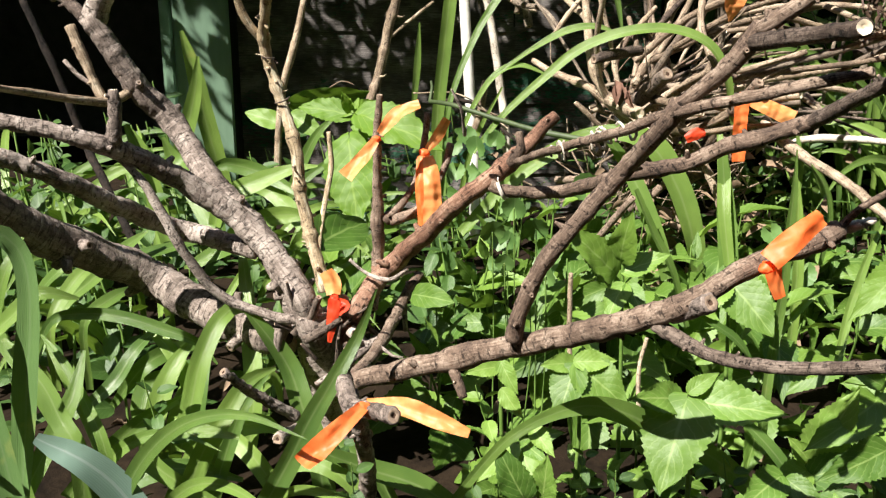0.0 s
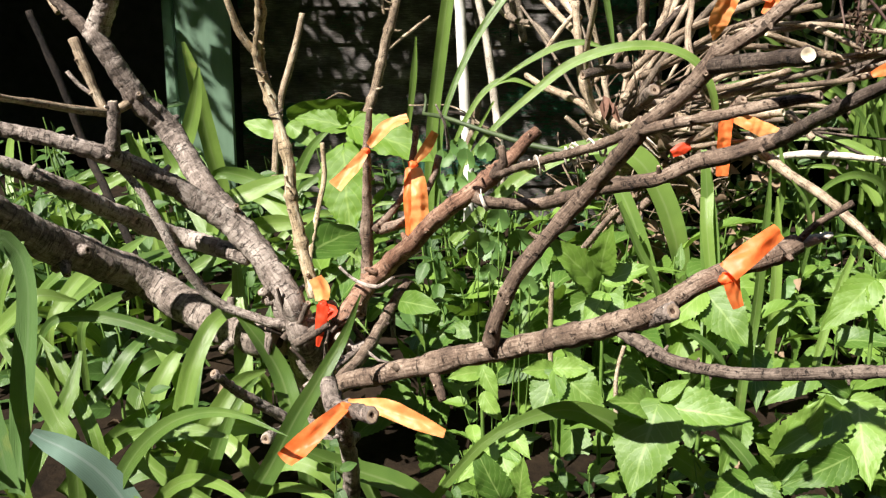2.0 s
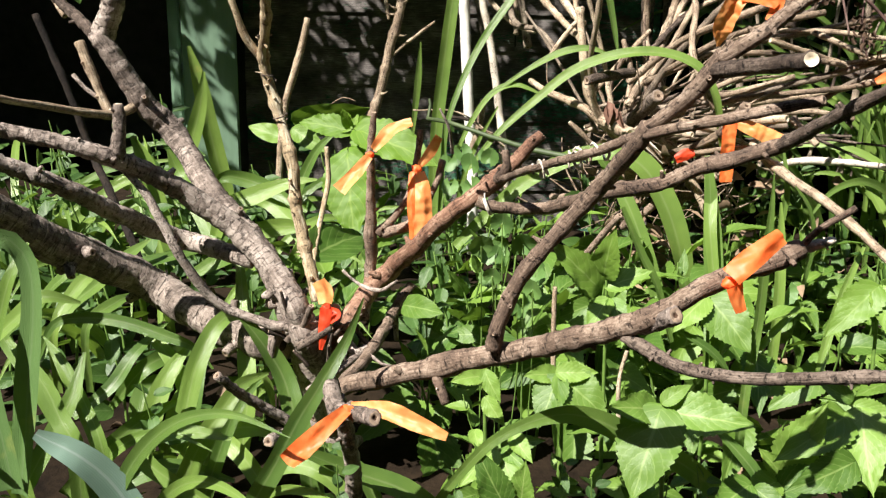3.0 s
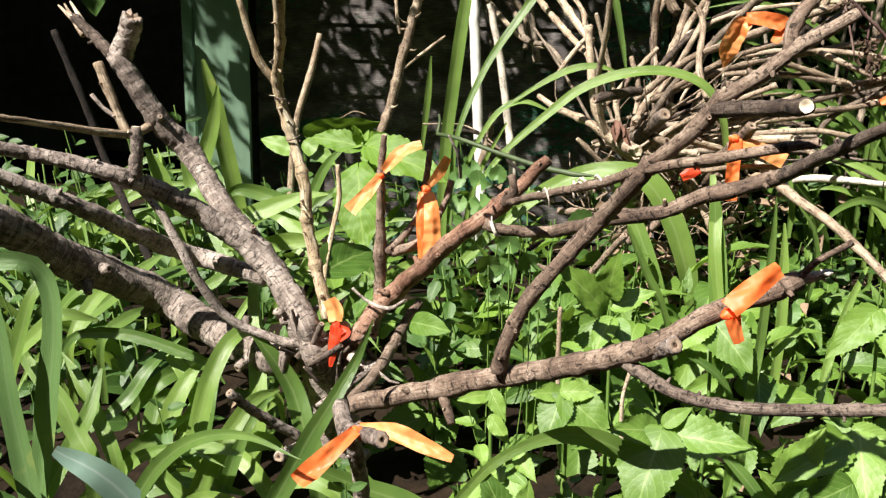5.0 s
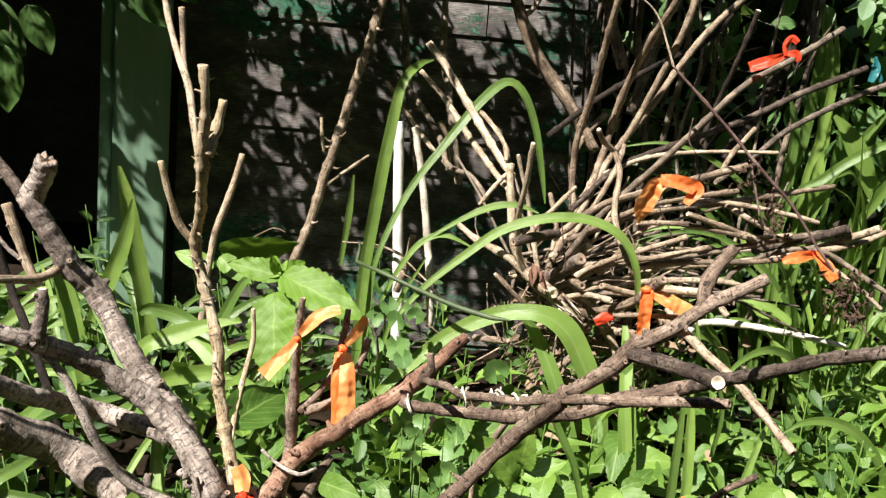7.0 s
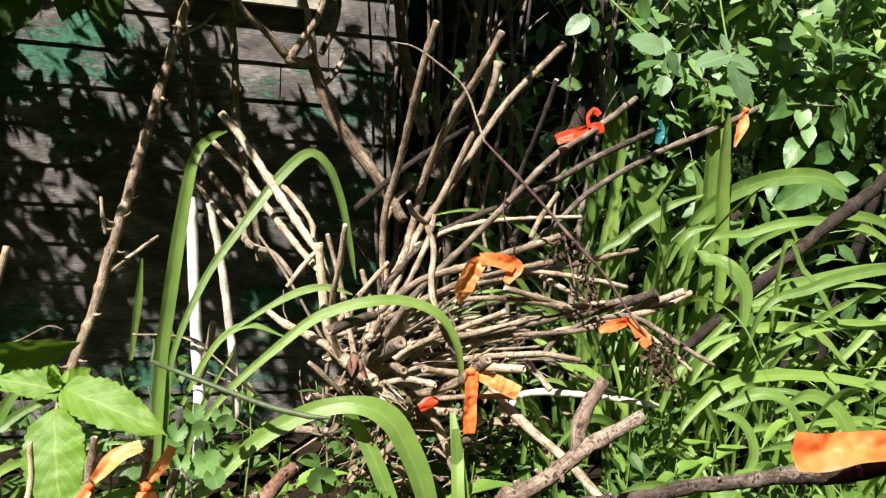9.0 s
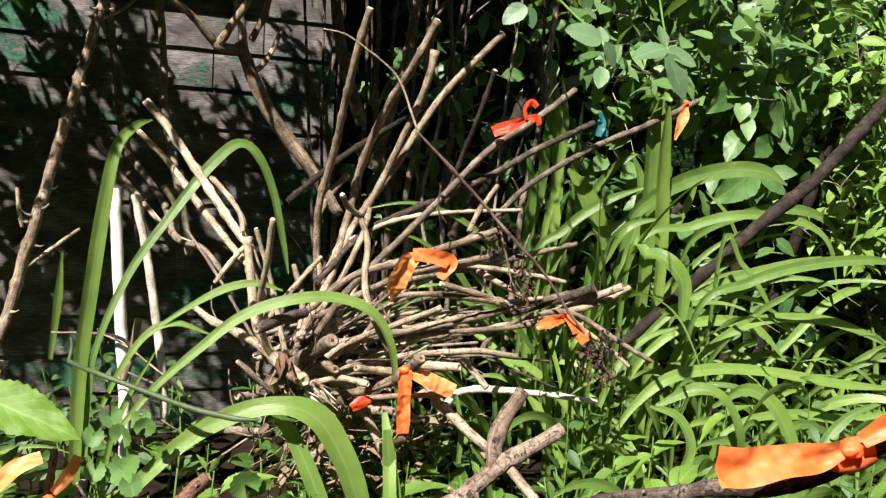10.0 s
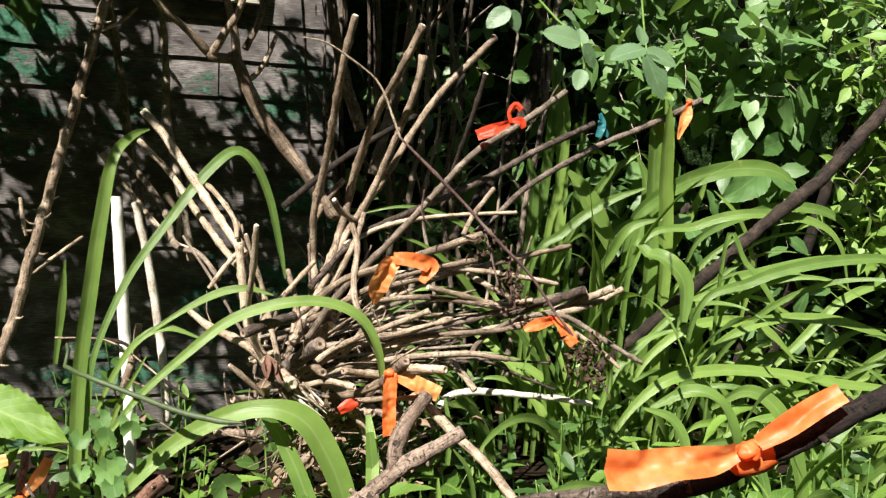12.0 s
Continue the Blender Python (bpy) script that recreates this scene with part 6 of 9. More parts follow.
def leaf_into(bm, uv, at, d, length, width, roll, fold=0.2, droop=0.25, turned=0.0):
    """One small pointed leaf of eight faces."""
    m = Matrix.Rotation(radians(turned), 3, "X") @ grow(d, roll).to_3x3()
    prof = ((0.0, 0.06), (0.3, 0.85), (0.6, 0.95), (0.85, 0.45), (1.0, 0.02))
    rows = []
    for u, w in prof:
        h = 0.5 * width * w
        rows.append([bm.verts.new(Vector(at) + m @ Vector((s * h, length * u, abs(s) * h * fold - droop * length * u * u))) for s in (-1, 0, 1)])
    for i in range(4):
        for k in range(2):
            f = bm.faces.new((rows[i][k], rows[i][k + 1], rows[i + 1][k + 1], rows[i + 1][k]))
            for loop, q in zip(f.loops, ((k, i), (k + 1, i), (k + 1, i + 1), (k, i + 1))):
                loop[uv].uv = (q[0] / 2, prof[q[1]][0])


def open_at(p, gaps):
    """Whether the crown is left open here: holes and ragged clumps, laid out along the sunlight to place the wall's sun
    patches.
    """
    u = p.x - SUN_FROM.x / SUN_FROM.y * (p.y - 1.2)
    v = p.z - SUN_FROM.z / SUN_FROM.y * (p.y - 1.2)
    return any(abs(u - a) < w and abs(v - b) < h for a, b, w, h in gaps) or noise.noise((u * 13, v * 11, 0.5)) + 0.9 * noise.noise((u * 48, v * 36, 2.5)) > (0.36 if u < -1.46 else -0.06 if u < -1.2 else 0.07) + max(0.0, (0.70 if u < -1.2 else 1.0) * (2.74 - v)) + max(0.0, 1.0 * (2.42 - v))


def spray(bm, stems, rng, start, direction, length, leaf, width, gap, sag=0.5, spread=70, gaps=(), girth=0.0016, least=-9.0):
    """A leafy twig: leaves alternate along it and hang outwards."""
    p, d = Vector(start), Vector(direction).normalized()
    if gaps and open_at(p, gaps):
        return
    uv = bm.loops.layers.uv.verify()
    n = max(3, int(length / gap))
    pts = [(*p, girth)]
    turn = rng.uniform(0, 360)
    for i in range(n):
        d = (d + Vector((rng.uniform(-0.12, 0.12), rng.uniform(-0.12, 0.12), -sag * gap + rng.uniform(-0.10, 0.10)))).normalized()
        p = p + d * gap
        pts.append((*p, girth * (1 - 0.7 * i / n)))
        turn += 137
        if p.z < least or (gaps and open_at(p, gaps)):
            break
        out = Matrix.Rotation(radians(turn), 3, d) @ d.orthogonal().normalized()
        q = d * math.cos(radians(spread)) + out * math.sin(radians(spread)) + Vector((0, 0, -0.25))
        leaf_into(bm, uv, p, q, leaf * rng.uniform(0.7, 1.15), width * rng.uniform(0.8, 1.15), rng.uniform(-40, 40), turned=rng.uniform(0, 60))
    tube_into(stems, pts, 5, 0.06, 0.05)


def leafy_mass(parent, rng, n, boxes, leaf, width, gap, length, mat, sag=0.6, toward=None, gaps=(), least=-9.0):
    """Many leafy twigs that start inside the given boxes (x0, x1, y0, y1, z0, z1)."""
    bm, stems = bmesh.new(), bmesh.new()
    for i in range(n):
        b = boxes[i % len(boxes)]
        at = (rng.uniform(b[0], b[1]), rng.uniform(b[2], b[3]), rng.uniform(b[4], b[5]))
        d = Vector((rng.uniform(-1, 1), rng.uniform(-1, 1), rng.uniform(-0.5, 0.8))) + Vector(toward or (0, 0, 0))
        spray(bm, stems, rng, at, d, rng.uniform(*length), leaf, width, gap, sag, gaps=gaps, least=least)
    tagged(part("crown", bm, mat, parent), kind="stuff")
    tagged(part("twig", stems, (BARK, BARK, BARK), parent), kind="stuff")


# ---- daylilies ----
lilies_front = thing("daylily_clump", "lush clump of arching strap-like daylily leaves under the shrub", "daylily", "daylily clumps", at=(-0.4, 0.9, 0))
blade(lilies_front, [(-0.388, 0.720, 0.161, 0.0086, -13), (-0.371, 0.720, 0.270, 0.0125, -15), (-0.358, 0.720, 0.362, 0.0098, -12), (-0.365, 0.720, 0.403, 0.0088, -12), (-0.383, 0.710, 0.418, 0.0087, -18), (-0.426, 0.700, 0.409, 0.0078, -19), (-0.459, 0.680, 0.372, 0.0038, -9)], LILY_DULL)
blade(lilies_front, [(-0.383, 0.700, 0.178, 0.0117, -15), (-0.396, 0.700, 0.278, 0.0102, -6), (-0.400, 0.700, 0.345, 0.0088, -12), (-0.406, 0.700, 0.399, 0.0047, -8)], LILY_DULL)
blade(lilies_front, [(-0.268, 0.750, 0.074, 0.0126, 0), (-0.283, 0.740, 0.124, 0.0160, -5), (-0.307, 0.730, 0.174, 0.0156, 0), (-0.331, 0.720, 0.204, 0.0129, 3), (-0.353, 0.720, 0.216, 0.0098, -1), (-0.366, 0.715, 0.227, 0.0050, 2)], LILY_BLUE)
blade(lilies_front, [(-0.502, 1.000, 0.188, 0.0026, 3), (-0.476, 1.000, 0.240, 0.0052, 12), (-0.434, 1.000, 0.250, 0.0070, 10), (-0.386, 1.000, 0.245, 0.0078, 6), (-0.333, 1.000, 0.227, 0.0073, 3), (-0.299, 1.000, 0.213, 0.0047, 13), (-0.277, 1.000, 0.185, 0.0013, 8)])
blade(lilies_front, [(-0.381, 0.900, 0.047, 0.0065, 15), (-0.383, 0.900, 0.097, 0.0074, 14), (-0.406, 0.920, 0.144, 0.0074, 16), (-0.431, 0.930, 0.195, 0.0069, 10), (-0.462, 0.950, 0.236, 0.0020, 15)])
blade(lilies_front, [(-0.387, 0.860, 0.057, 0.0081, 2), (-0.392, 0.860, 0.105, 0.0094, 2), (-0.415, 0.870, 0.161, 0.0094, -8), (-0.445, 0.880, 0.209, 0.0084, -7), (-0.486, 0.900, 0.254, 0.0070, -6), (-0.506, 0.900, 0.293, 0.0023, 3)])
blade(lilies_front, [(-0.552, 1.100, 0.149, 0.0058, -2), (-0.529, 1.150, 0.209, 0.0090, -6), (-0.499, 1.200, 0.240, 0.0111, -3), (-0.473, 1.250, 0.269, 0.0096, -5), (-0.446, 1.280, 0.290, 0.0019, -5)])
blade(lilies_front, [(-0.411, 1.000, 0.129, 0.0042, 5), (-0.364, 1.000, 0.185, 0.0106, 9), (-0.329, 1.050, 0.190, 0.0082, 6), (-0.286, 1.080, 0.189, 0.0022, 9)])
blade(lilies_front, [(-0.140, 0.940, 0.008, 0.0146, 24), (-0.153, 0.960, 0.087, 0.0146, 20), (-0.172, 0.980, 0.138, 0.0146, 14), (-0.190, 1.000, 0.181, 0.0138, 22), (-0.216, 1.000, 0.225, 0.0105, 23), (-0.240, 1.000, 0.257, 0.0042, 23)])
blade(lilies_front, [(-0.308, 0.930, 0.103, 0.0090, 6), (-0.300, 0.950, 0.144, 0.0117, 0), (-0.289, 0.970, 0.200, 0.0118, 7), (-0.270, 1.000, 0.243, 0.0104, 4), (-0.250, 1.020, 0.252, 0.0079, 1), (-0.221, 1.030, 0.237, 0.0026, -2)])
blade(lilies_front, [(-0.187, 0.740, 0.105, 0.0103, 24), (-0.171, 0.750, 0.139, 0.0111, 13), (-0.149, 0.760, 0.178, 0.0111, 21), (-0.127, 0.770, 0.221, 0.0103, 17), (-0.105, 0.780, 0.257, 0.0082, 14), (-0.082, 0.800, 0.296, 0.0054, 15), (-0.064, 0.800, 0.341, 0.0008, 21)])
blade(lilies_front, [(-0.286, 0.850, 0.076, 0.0117, 13), (-0.260, 0.860, 0.139, 0.0117, 20), (-0.238, 0.880, 0.176, 0.0108, 13), (-0.216, 0.900, 0.206, 0.0081, 21), (-0.189, 0.920, 0.212, 0.0019, 17)])
blade(lilies_front, [(-0.264, 0.880, 0.059, 0.0087, 25), (-0.246, 0.900, 0.118, 0.0088, 19), (-0.229, 0.920, 0.165, 0.0074, 25), (-0.206, 0.950, 0.192, 0.0025, 17)])
blade(lilies_front, [(-0.228, 0.820, 0.094, 0.0054, -20), (-0.283, 0.830, 0.122, 0.0100, -27), (-0.310, 0.840, 0.141, 0.0114, -25), (-0.301, 0.850, 0.160, 0.0101, -22), (-0.261, 0.850, 0.168, 0.0082, -20), (-0.217, 0.850, 0.160, 0.0023, -25)])
blade(lilies_front, [(-0.146, 0.840, 0.156, 0.0046, -18), (-0.084, 0.870, 0.113, 0.0118, -25), (-0.028, 0.880, 0.087, 0.0135, -17), (0.023, 0.880, 0.052, 0.0097, -18)])
blade(lilies_front, [(-0.422, 0.800, 0.093, 0.0089, -7), (-0.429, 0.800, 0.132, 0.0096, -6), (-0.444, 0.800, 0.194, 0.0078, -4), (-0.460, 0.800, 0.243, 0.0026, -5)])
blade(lilies_front, [(-0.357, 0.950, 0.070, 0.0093, 4), (-0.350, 0.960, 0.110, 0.0119, 8), (-0.343, 0.980, 0.152, 0.0130, 3), (-0.327, 1.000, 0.188, 0.0095, 2), (-0.309, 1.020, 0.211, 0.0022, 6)])
blade(lilies_front, [(-0.302, 0.970, 0.097, 0.0094, -16), (-0.297, 0.980, 0.152, 0.0110, -7), (-0.294, 1.000, 0.188, 0.0106, -13), (-0.279, 1.020, 0.225, 0.0038, -13)])
blade(lilies_front, [(-0.595, 1.200, 0.180, 0.0062, -25), (-0.557, 1.200, 0.227, 0.0093, -23), (-0.492, 1.250, 0.243, 0.0128, -30), (-0.422, 1.300, 0.257, 0.0099, -23), (-0.360, 1.350, 0.263, 0.0021, -23)])
blade(lilies_front, [(-0.603, 1.200, 0.180, 0.0075, -20), (-0.573, 1.200, 0.227, 0.0086, -22), (-0.541, 1.200, 0.257, 0.0092, -20), (-0.517, 1.250, 0.288, 0.0026, -24)])
blade(lilies_front, [(-0.262, 1.100, 0.299, 0.0056, 13), (-0.247, 1.050, 0.230, 0.0110, 5), (-0.234, 1.000, 0.151, 0.0117, 5), (-0.240, 0.980, 0.077, 0.0106, 12)])
blade(lilies_front, [(-0.432, 0.900, 0.060, 0.0099, 20), (-0.390, 0.920, 0.108, 0.0110, 23), (-0.351, 0.950, 0.137, 0.0102, 24), (-0.309, 0.970, 0.157, 0.0021, 21)])
blade(lilies_front, [(-0.391, 1.050, 0.230, 0.0033, -9), (-0.341, 1.020, 0.196, 0.0091, -8), (-0.311, 1.000, 0.144, 0.0096, -6), (-0.303, 0.980, 0.077, 0.0080, -9)])
blade(lilies_front, [(-0.185, 0.900, 0.061, 0.0099, -3), (-0.226, 0.920, 0.108, 0.0110, -12), (-0.272, 0.950, 0.122, 0.0092, -5), (-0.335, 0.980, 0.123, 0.0021, -3)])
blade(lilies_front, [(-0.438, 0.950, 0.137, 0.0051, -13), (-0.400, 0.980, 0.167, 0.0089, -6), (-0.376, 1.000, 0.203, 0.0079, -13), (-0.348, 1.050, 0.230, 0.0016, -13)])
blade(lilies_front, [(-0.450, 0.780, 0.240, 0.0062, -1), (-0.424, 0.780, 0.320, 0.0081, -8), (-0.408, 0.780, 0.364, 0.0060, -5), (-0.398, 0.800, 0.392, 0.0016, -5)])
blade(lilies_front, [(-0.076, 0.850, 0.076, 0.0070, 16), (-0.114, 0.860, 0.112, 0.0103, 21), (-0.152, 0.870, 0.120, 0.0094, 13), (-0.199, 0.880, 0.094, 0.0024, 15)])
blade(lilies_front, [(-0.430, 0.800, 0.118, 0.0088, 12), (-0.409, 0.830, 0.167, 0.0098, 7), (-0.390, 0.850, 0.209, 0.0082, 4), (-0.386, 0.880, 0.248, 0.0018, 3)])
blade(lilies_front, [(-0.058, 0.950, 0.017, 0.0078, -2), (-0.084, 0.950, 0.070, 0.0103, 5), (-0.124, 0.950, 0.100, 0.0093, 6), (-0.152, 0.950, 0.093, 0.0021, -2)])
blade(lilies_front, [(-0.498, 0.850, 0.247, 0.0067, -7), (-0.444, 0.850, 0.297, 0.0089, -9), (-0.418, 0.860, 0.318, 0.0080, -7), (-0.386, 0.880, 0.306, 0.0018, -13)])
blade(lilies_front, [(-0.392, 0.850, 0.063, 0.0094, -21), (-0.336, 0.860, 0.105, 0.0118, -15), (-0.286, 0.880, 0.108, 0.0106, -21), (-0.229, 0.900, 0.083, 0.0025, -20)])
blade(lilies_front, [(-0.324, 0.940, 0.020, 0.0117, 0), (-0.314, 0.920, 0.042, 0.0147, 0), (-0.288, 0.930, 0.096, 0.0153, 0), (-0.255, 0.940, 0.141, 0.0139, 0), (-0.228, 0.950, 0.176, 0.0106, 0), (-0.204, 0.960, 0.190, 0.0060, 0), (-0.197, 0.970, 0.164, 0.0041, 0), (-0.195, 0.970, 0.135, 0.0014, 0)])
blade(lilies_front, [(-0.301, 0.960, 0.020, 0.0109, 0), (-0.291, 0.940, 0.038, 0.0136, 0), (-0.279, 0.960, 0.072, 0.0151, 0), (-0.265, 0.980, 0.104, 0.0125, 0), (-0.256, 1.000, 0.129, 0.0042, 0)])
blade(lilies_front, [(-0.359, 0.780, 0.084, 0.0078, 0), (-0.349, 0.760, 0.184, 0.0098, 0), (-0.368, 0.770, 0.218, 0.0098, 0), (-0.384, 0.780, 0.246, 0.0087, 0), (-0.407, 0.790, 0.271, 0.0066, 0), (-0.429, 0.800, 0.290, 0.0022, 0)])
blade(lilies_front, [(-0.367, 0.860, 0.046, 0.0053, 0), (-0.357, 0.840, 0.146, 0.0066, 0), (-0.382, 0.860, 0.197, 0.0054, 0), (-0.410, 0.880, 0.235, 0.0043, 0), (-0.441, 0.900, 0.259, 0.0012, 0)])
blade(lilies_front, [(-0.534, 1.120, 0.098, 0.0054, 0), (-0.524, 1.100, 0.198, 0.0068, 0), (-0.505, 1.140, 0.249, 0.0100, 0), (-0.484, 1.170, 0.269, 0.0071, 0), (-0.471, 1.200, 0.277, 0.0016, 0)])
blade(lilies_front, [(-0.489, 1.120, 0.100, 0.0048, 0), (-0.479, 1.100, 0.202, 0.0060, 0), (-0.453, 1.130, 0.228, 0.0092, 0), (-0.432, 1.160, 0.236, 0.0024, 0)])
blade(lilies_front, [(-0.286, 0.970, 0.020, 0.0076, 0), (-0.276, 0.950, 0.111, 0.0094, 0), (-0.240, 0.960, 0.123, 0.0136, 0), (-0.212, 0.970, 0.118, 0.0096, 0), (-0.195, 0.970, 0.105, 0.0021, 0)])
blade(lilies_front, [(-0.384, 1.020, 0.020, 0.0068, 0), (-0.374, 1.000, 0.075, 0.0085, 0), (-0.380, 1.020, 0.116, 0.0158, 0), (-0.373, 1.040, 0.142, 0.0145, 0), (-0.348, 1.060, 0.151, 0.0030, 0)])
blade(lilies_front, [(-0.357, 1.040, 0.020, 0.0081, 0), (-0.347, 1.020, 0.076, 0.0101, 0), (-0.331, 1.040, 0.122, 0.0146, 0), (-0.329, 1.080, 0.149, 0.0030, 0)])
lilies_middle = thing("daylily_clump", "daylily clump growing between the shrub and the green post", "daylily", "daylily clumps", at=(-0.4, 1.6, 0))
blade(lilies_middle, [(-0.404, 1.500, 0.248, 0.0114, -5), (-0.386, 1.500, 0.297, 0.0141, -5), (-0.330, 1.500, 0.324, 0.0169, 1), (-0.260, 1.500, 0.349, 0.0094, -8), (-0.218, 1.500, 0.355, 0.0019, -10)])
blade(lilies_middle, [(-0.424, 1.600, 0.334, 0.0070, 27), (-0.403, 1.600, 0.344, 0.0120, 28), (-0.340, 1.600, 0.328, 0.0150, 21), (-0.245, 1.550, 0.288, 0.0039, 28)])
blade(lilies_middle, [(-0.466, 1.850, 0.196, 0.0175, 18), (-0.484, 1.850, 0.307, 0.0196, 24), (-0.507, 1.850, 0.416, 0.0204, 25), (-0.524, 1.850, 0.509, 0.0168, 23), (-0.542, 1.850, 0.584, 0.0044, 22)])
blade(lilies_middle, [(-0.519, 1.600, 0.193, 0.0143, -12), (-0.542, 1.600, 0.302, 0.0180, -14), (-0.558, 1.600, 0.365, 0.0169, -16), (-0.583, 1.600, 0.417, 0.0039, -9)])
blade(lilies_middle, [(-0.405, 1.500, 0.228, 0.0133, -7), (-0.454, 1.550, 0.305, 0.0165, -16), (-0.495, 1.600, 0.344, 0.0159, -6), (-0.516, 1.600, 0.394, 0.0030, -8)])
blade(lilies_middle, [(-0.360, 1.400, 0.242, 0.0089, 26), (-0.330, 1.400, 0.272, 0.0133, 26), (-0.264, 1.400, 0.289, 0.0150, 22), (-0.213, 1.400, 0.284, 0.0027, 15)])
blade(lilies_middle, [(-0.543, 1.700, 0.284, 0.0106, 8), (-0.501, 1.700, 0.396, 0.0157, 10), (-0.479, 1.700, 0.472, 0.0124, 14), (-0.469, 1.700, 0.536, 0.0026, 13)])
blade(lilies_middle, [(-0.404, 1.350, 0.216, 0.0086, 1), (-0.348, 1.350, 0.244, 0.0146, -3), (-0.282, 1.300, 0.266, 0.0124, -6), (-0.231, 1.300, 0.248, 0.0033, -7)])
blade(lilies_middle, [(-0.363, 1.600, 0.302, 0.0080, 18), (-0.321, 1.600, 0.291, 0.0151, 21), (-0.262, 1.550, 0.248, 0.0147, 16), (-0.226, 1.500, 0.197, 0.0048, 14)])
blade(lilies_middle, [(-0.321, 1.700, 0.227, 0.0064, 6), (-0.283, 1.700, 0.318, 0.0106, -2), (-0.248, 1.700, 0.385, 0.0084, 5), (-0.202, 1.700, 0.429, 0.0021, 7)])
lilies_upright = thing("daylily_clump", "loose daylily leaves arching through the cut canes", "daylily", "daylily clumps", at=(0.3, 1.5, 0))
blade(lilies_upright, [(-0.016, 1.700, 0.167, 0.0091, 19), (-0.015, 1.720, 0.308, 0.0113, 9), (-0.011, 1.740, 0.425, 0.0132, 17), (0.001, 1.760, 0.543, 0.0143, 20), (0.019, 1.780, 0.684, 0.0128, 10), (0.039, 1.800, 0.802, 0.0102, 13), (0.072, 1.830, 0.847, 0.0076, 13), (0.103, 1.860, 0.862, 0.0019, 16)])
blade(lilies_upright, [(0.000, 1.720, 0.261, 0.0053, -4), (0.004, 1.740, 0.354, 0.0053, -1), (0.015, 1.750, 0.450, 0.0056, -10), (0.069, 1.780, 0.582, 0.0072, -9), (0.144, 1.800, 0.695, 0.0087, -8), (0.209, 1.820, 0.783, 0.0103, -8), (0.262, 1.840, 0.827, 0.0104, -9), (0.301, 1.840, 0.804, 0.0097, 2), (0.333, 1.840, 0.734, 0.0086, 0), (0.354, 1.830, 0.639, 0.0071, -9), (0.366, 1.820, 0.577, 0.0019, -4)])
blade(lilies_upright, [(0.052, 1.500, 0.378, 0.0039, -11), (0.100, 1.500, 0.439, 0.0055, -11), (0.165, 1.500, 0.500, 0.0071, -7), (0.233, 1.500, 0.554, 0.0089, -8), (0.311, 1.490, 0.582, 0.0102, -11), (0.386, 1.490, 0.584, 0.0103, -13), (0.442, 1.480, 0.560, 0.0104, -11), (0.471, 1.470, 0.511, 0.0093, -14), (0.485, 1.470, 0.443, 0.0055, -9), (0.492, 1.470, 0.399, 0.0012, -7)])
blade(lilies_upright, [(0.031, 1.500, 0.236, 0.0083, -11), (0.087, 1.500, 0.295, 0.0113, -10), (0.153, 1.500, 0.355, 0.0134, -8), (0.228, 1.480, 0.401, 0.0149, -5), (0.295, 1.460, 0.416, 0.0155, -3), (0.348, 1.450, 0.397, 0.0231, -7), (0.386, 1.440, 0.342, 0.0224, -2), (0.416, 1.430, 0.266, 0.0210, -5), (0.440, 1.430, 0.169, 0.0150, -7)])
blade(lilies_upright, [(0.085, 1.600, 0.498, 0.0029, -6), (0.155, 1.600, 0.548, 0.0045, -4), (0.218, 1.600, 0.582, 0.0073, -7), (0.270, 1.600, 0.591, 0.0061, -4), (0.314, 1.600, 0.579, 0.0016, -7)])
blade(lilies_upright, [(0.027, 1.600, 0.386, 0.0035, -12), (0.056, 1.600, 0.451, 0.0047, -10), (0.094, 1.600, 0.505, 0.0062, -18), (0.138, 1.600, 0.523, 0.0063, -14), (0.198, 1.600, 0.502, 0.0013, -14)])
blade(lilies_upright, [(0.285, 1.500, 0.404, 0.0071, 24), (0.314, 1.500, 0.364, 0.0114, 17), (0.341, 1.480, 0.312, 0.0142, 24), (0.368, 1.460, 0.241, 0.0142, 22), (0.392, 1.450, 0.165, 0.0130, 20)])
blade(lilies_upright, [(0.460, 1.270, 0.005, 0.0135, -12), (0.451, 1.280, 0.100, 0.0153, -16), (0.445, 1.300, 0.210, 0.0156, -8), (0.442, 1.330, 0.308, 0.0146, -10), (0.435, 1.350, 0.405, 0.0063, -7)], fold=0.15)
blade(lilies_upright, [(0.355, 1.200, 0.163, 0.0053, 17), (0.329, 1.200, 0.248, 0.0070, 17), (0.302, 1.200, 0.298, 0.0077, 15), (0.270, 1.200, 0.367, 0.0040, 10)])
blade(lilies_upright, [(0.387, 0.970, 0.097, 0.0066, -2), (0.393, 0.980, 0.182, 0.0066, 0), (0.407, 1.000, 0.254, 0.0070, 8), (0.409, 1.000, 0.338, 0.0064, -1), (0.410, 1.000, 0.399, 0.0042, -1), (0.409, 1.000, 0.449, 0.0008, 0)])
blade(lilies_upright, [(0.584, 1.300, 0.230, 0.0045, 15), (0.592, 1.300, 0.301, 0.0060, 13), (0.579, 1.300, 0.354, 0.0060, 23), (0.555, 1.300, 0.387, 0.0016, 14)])
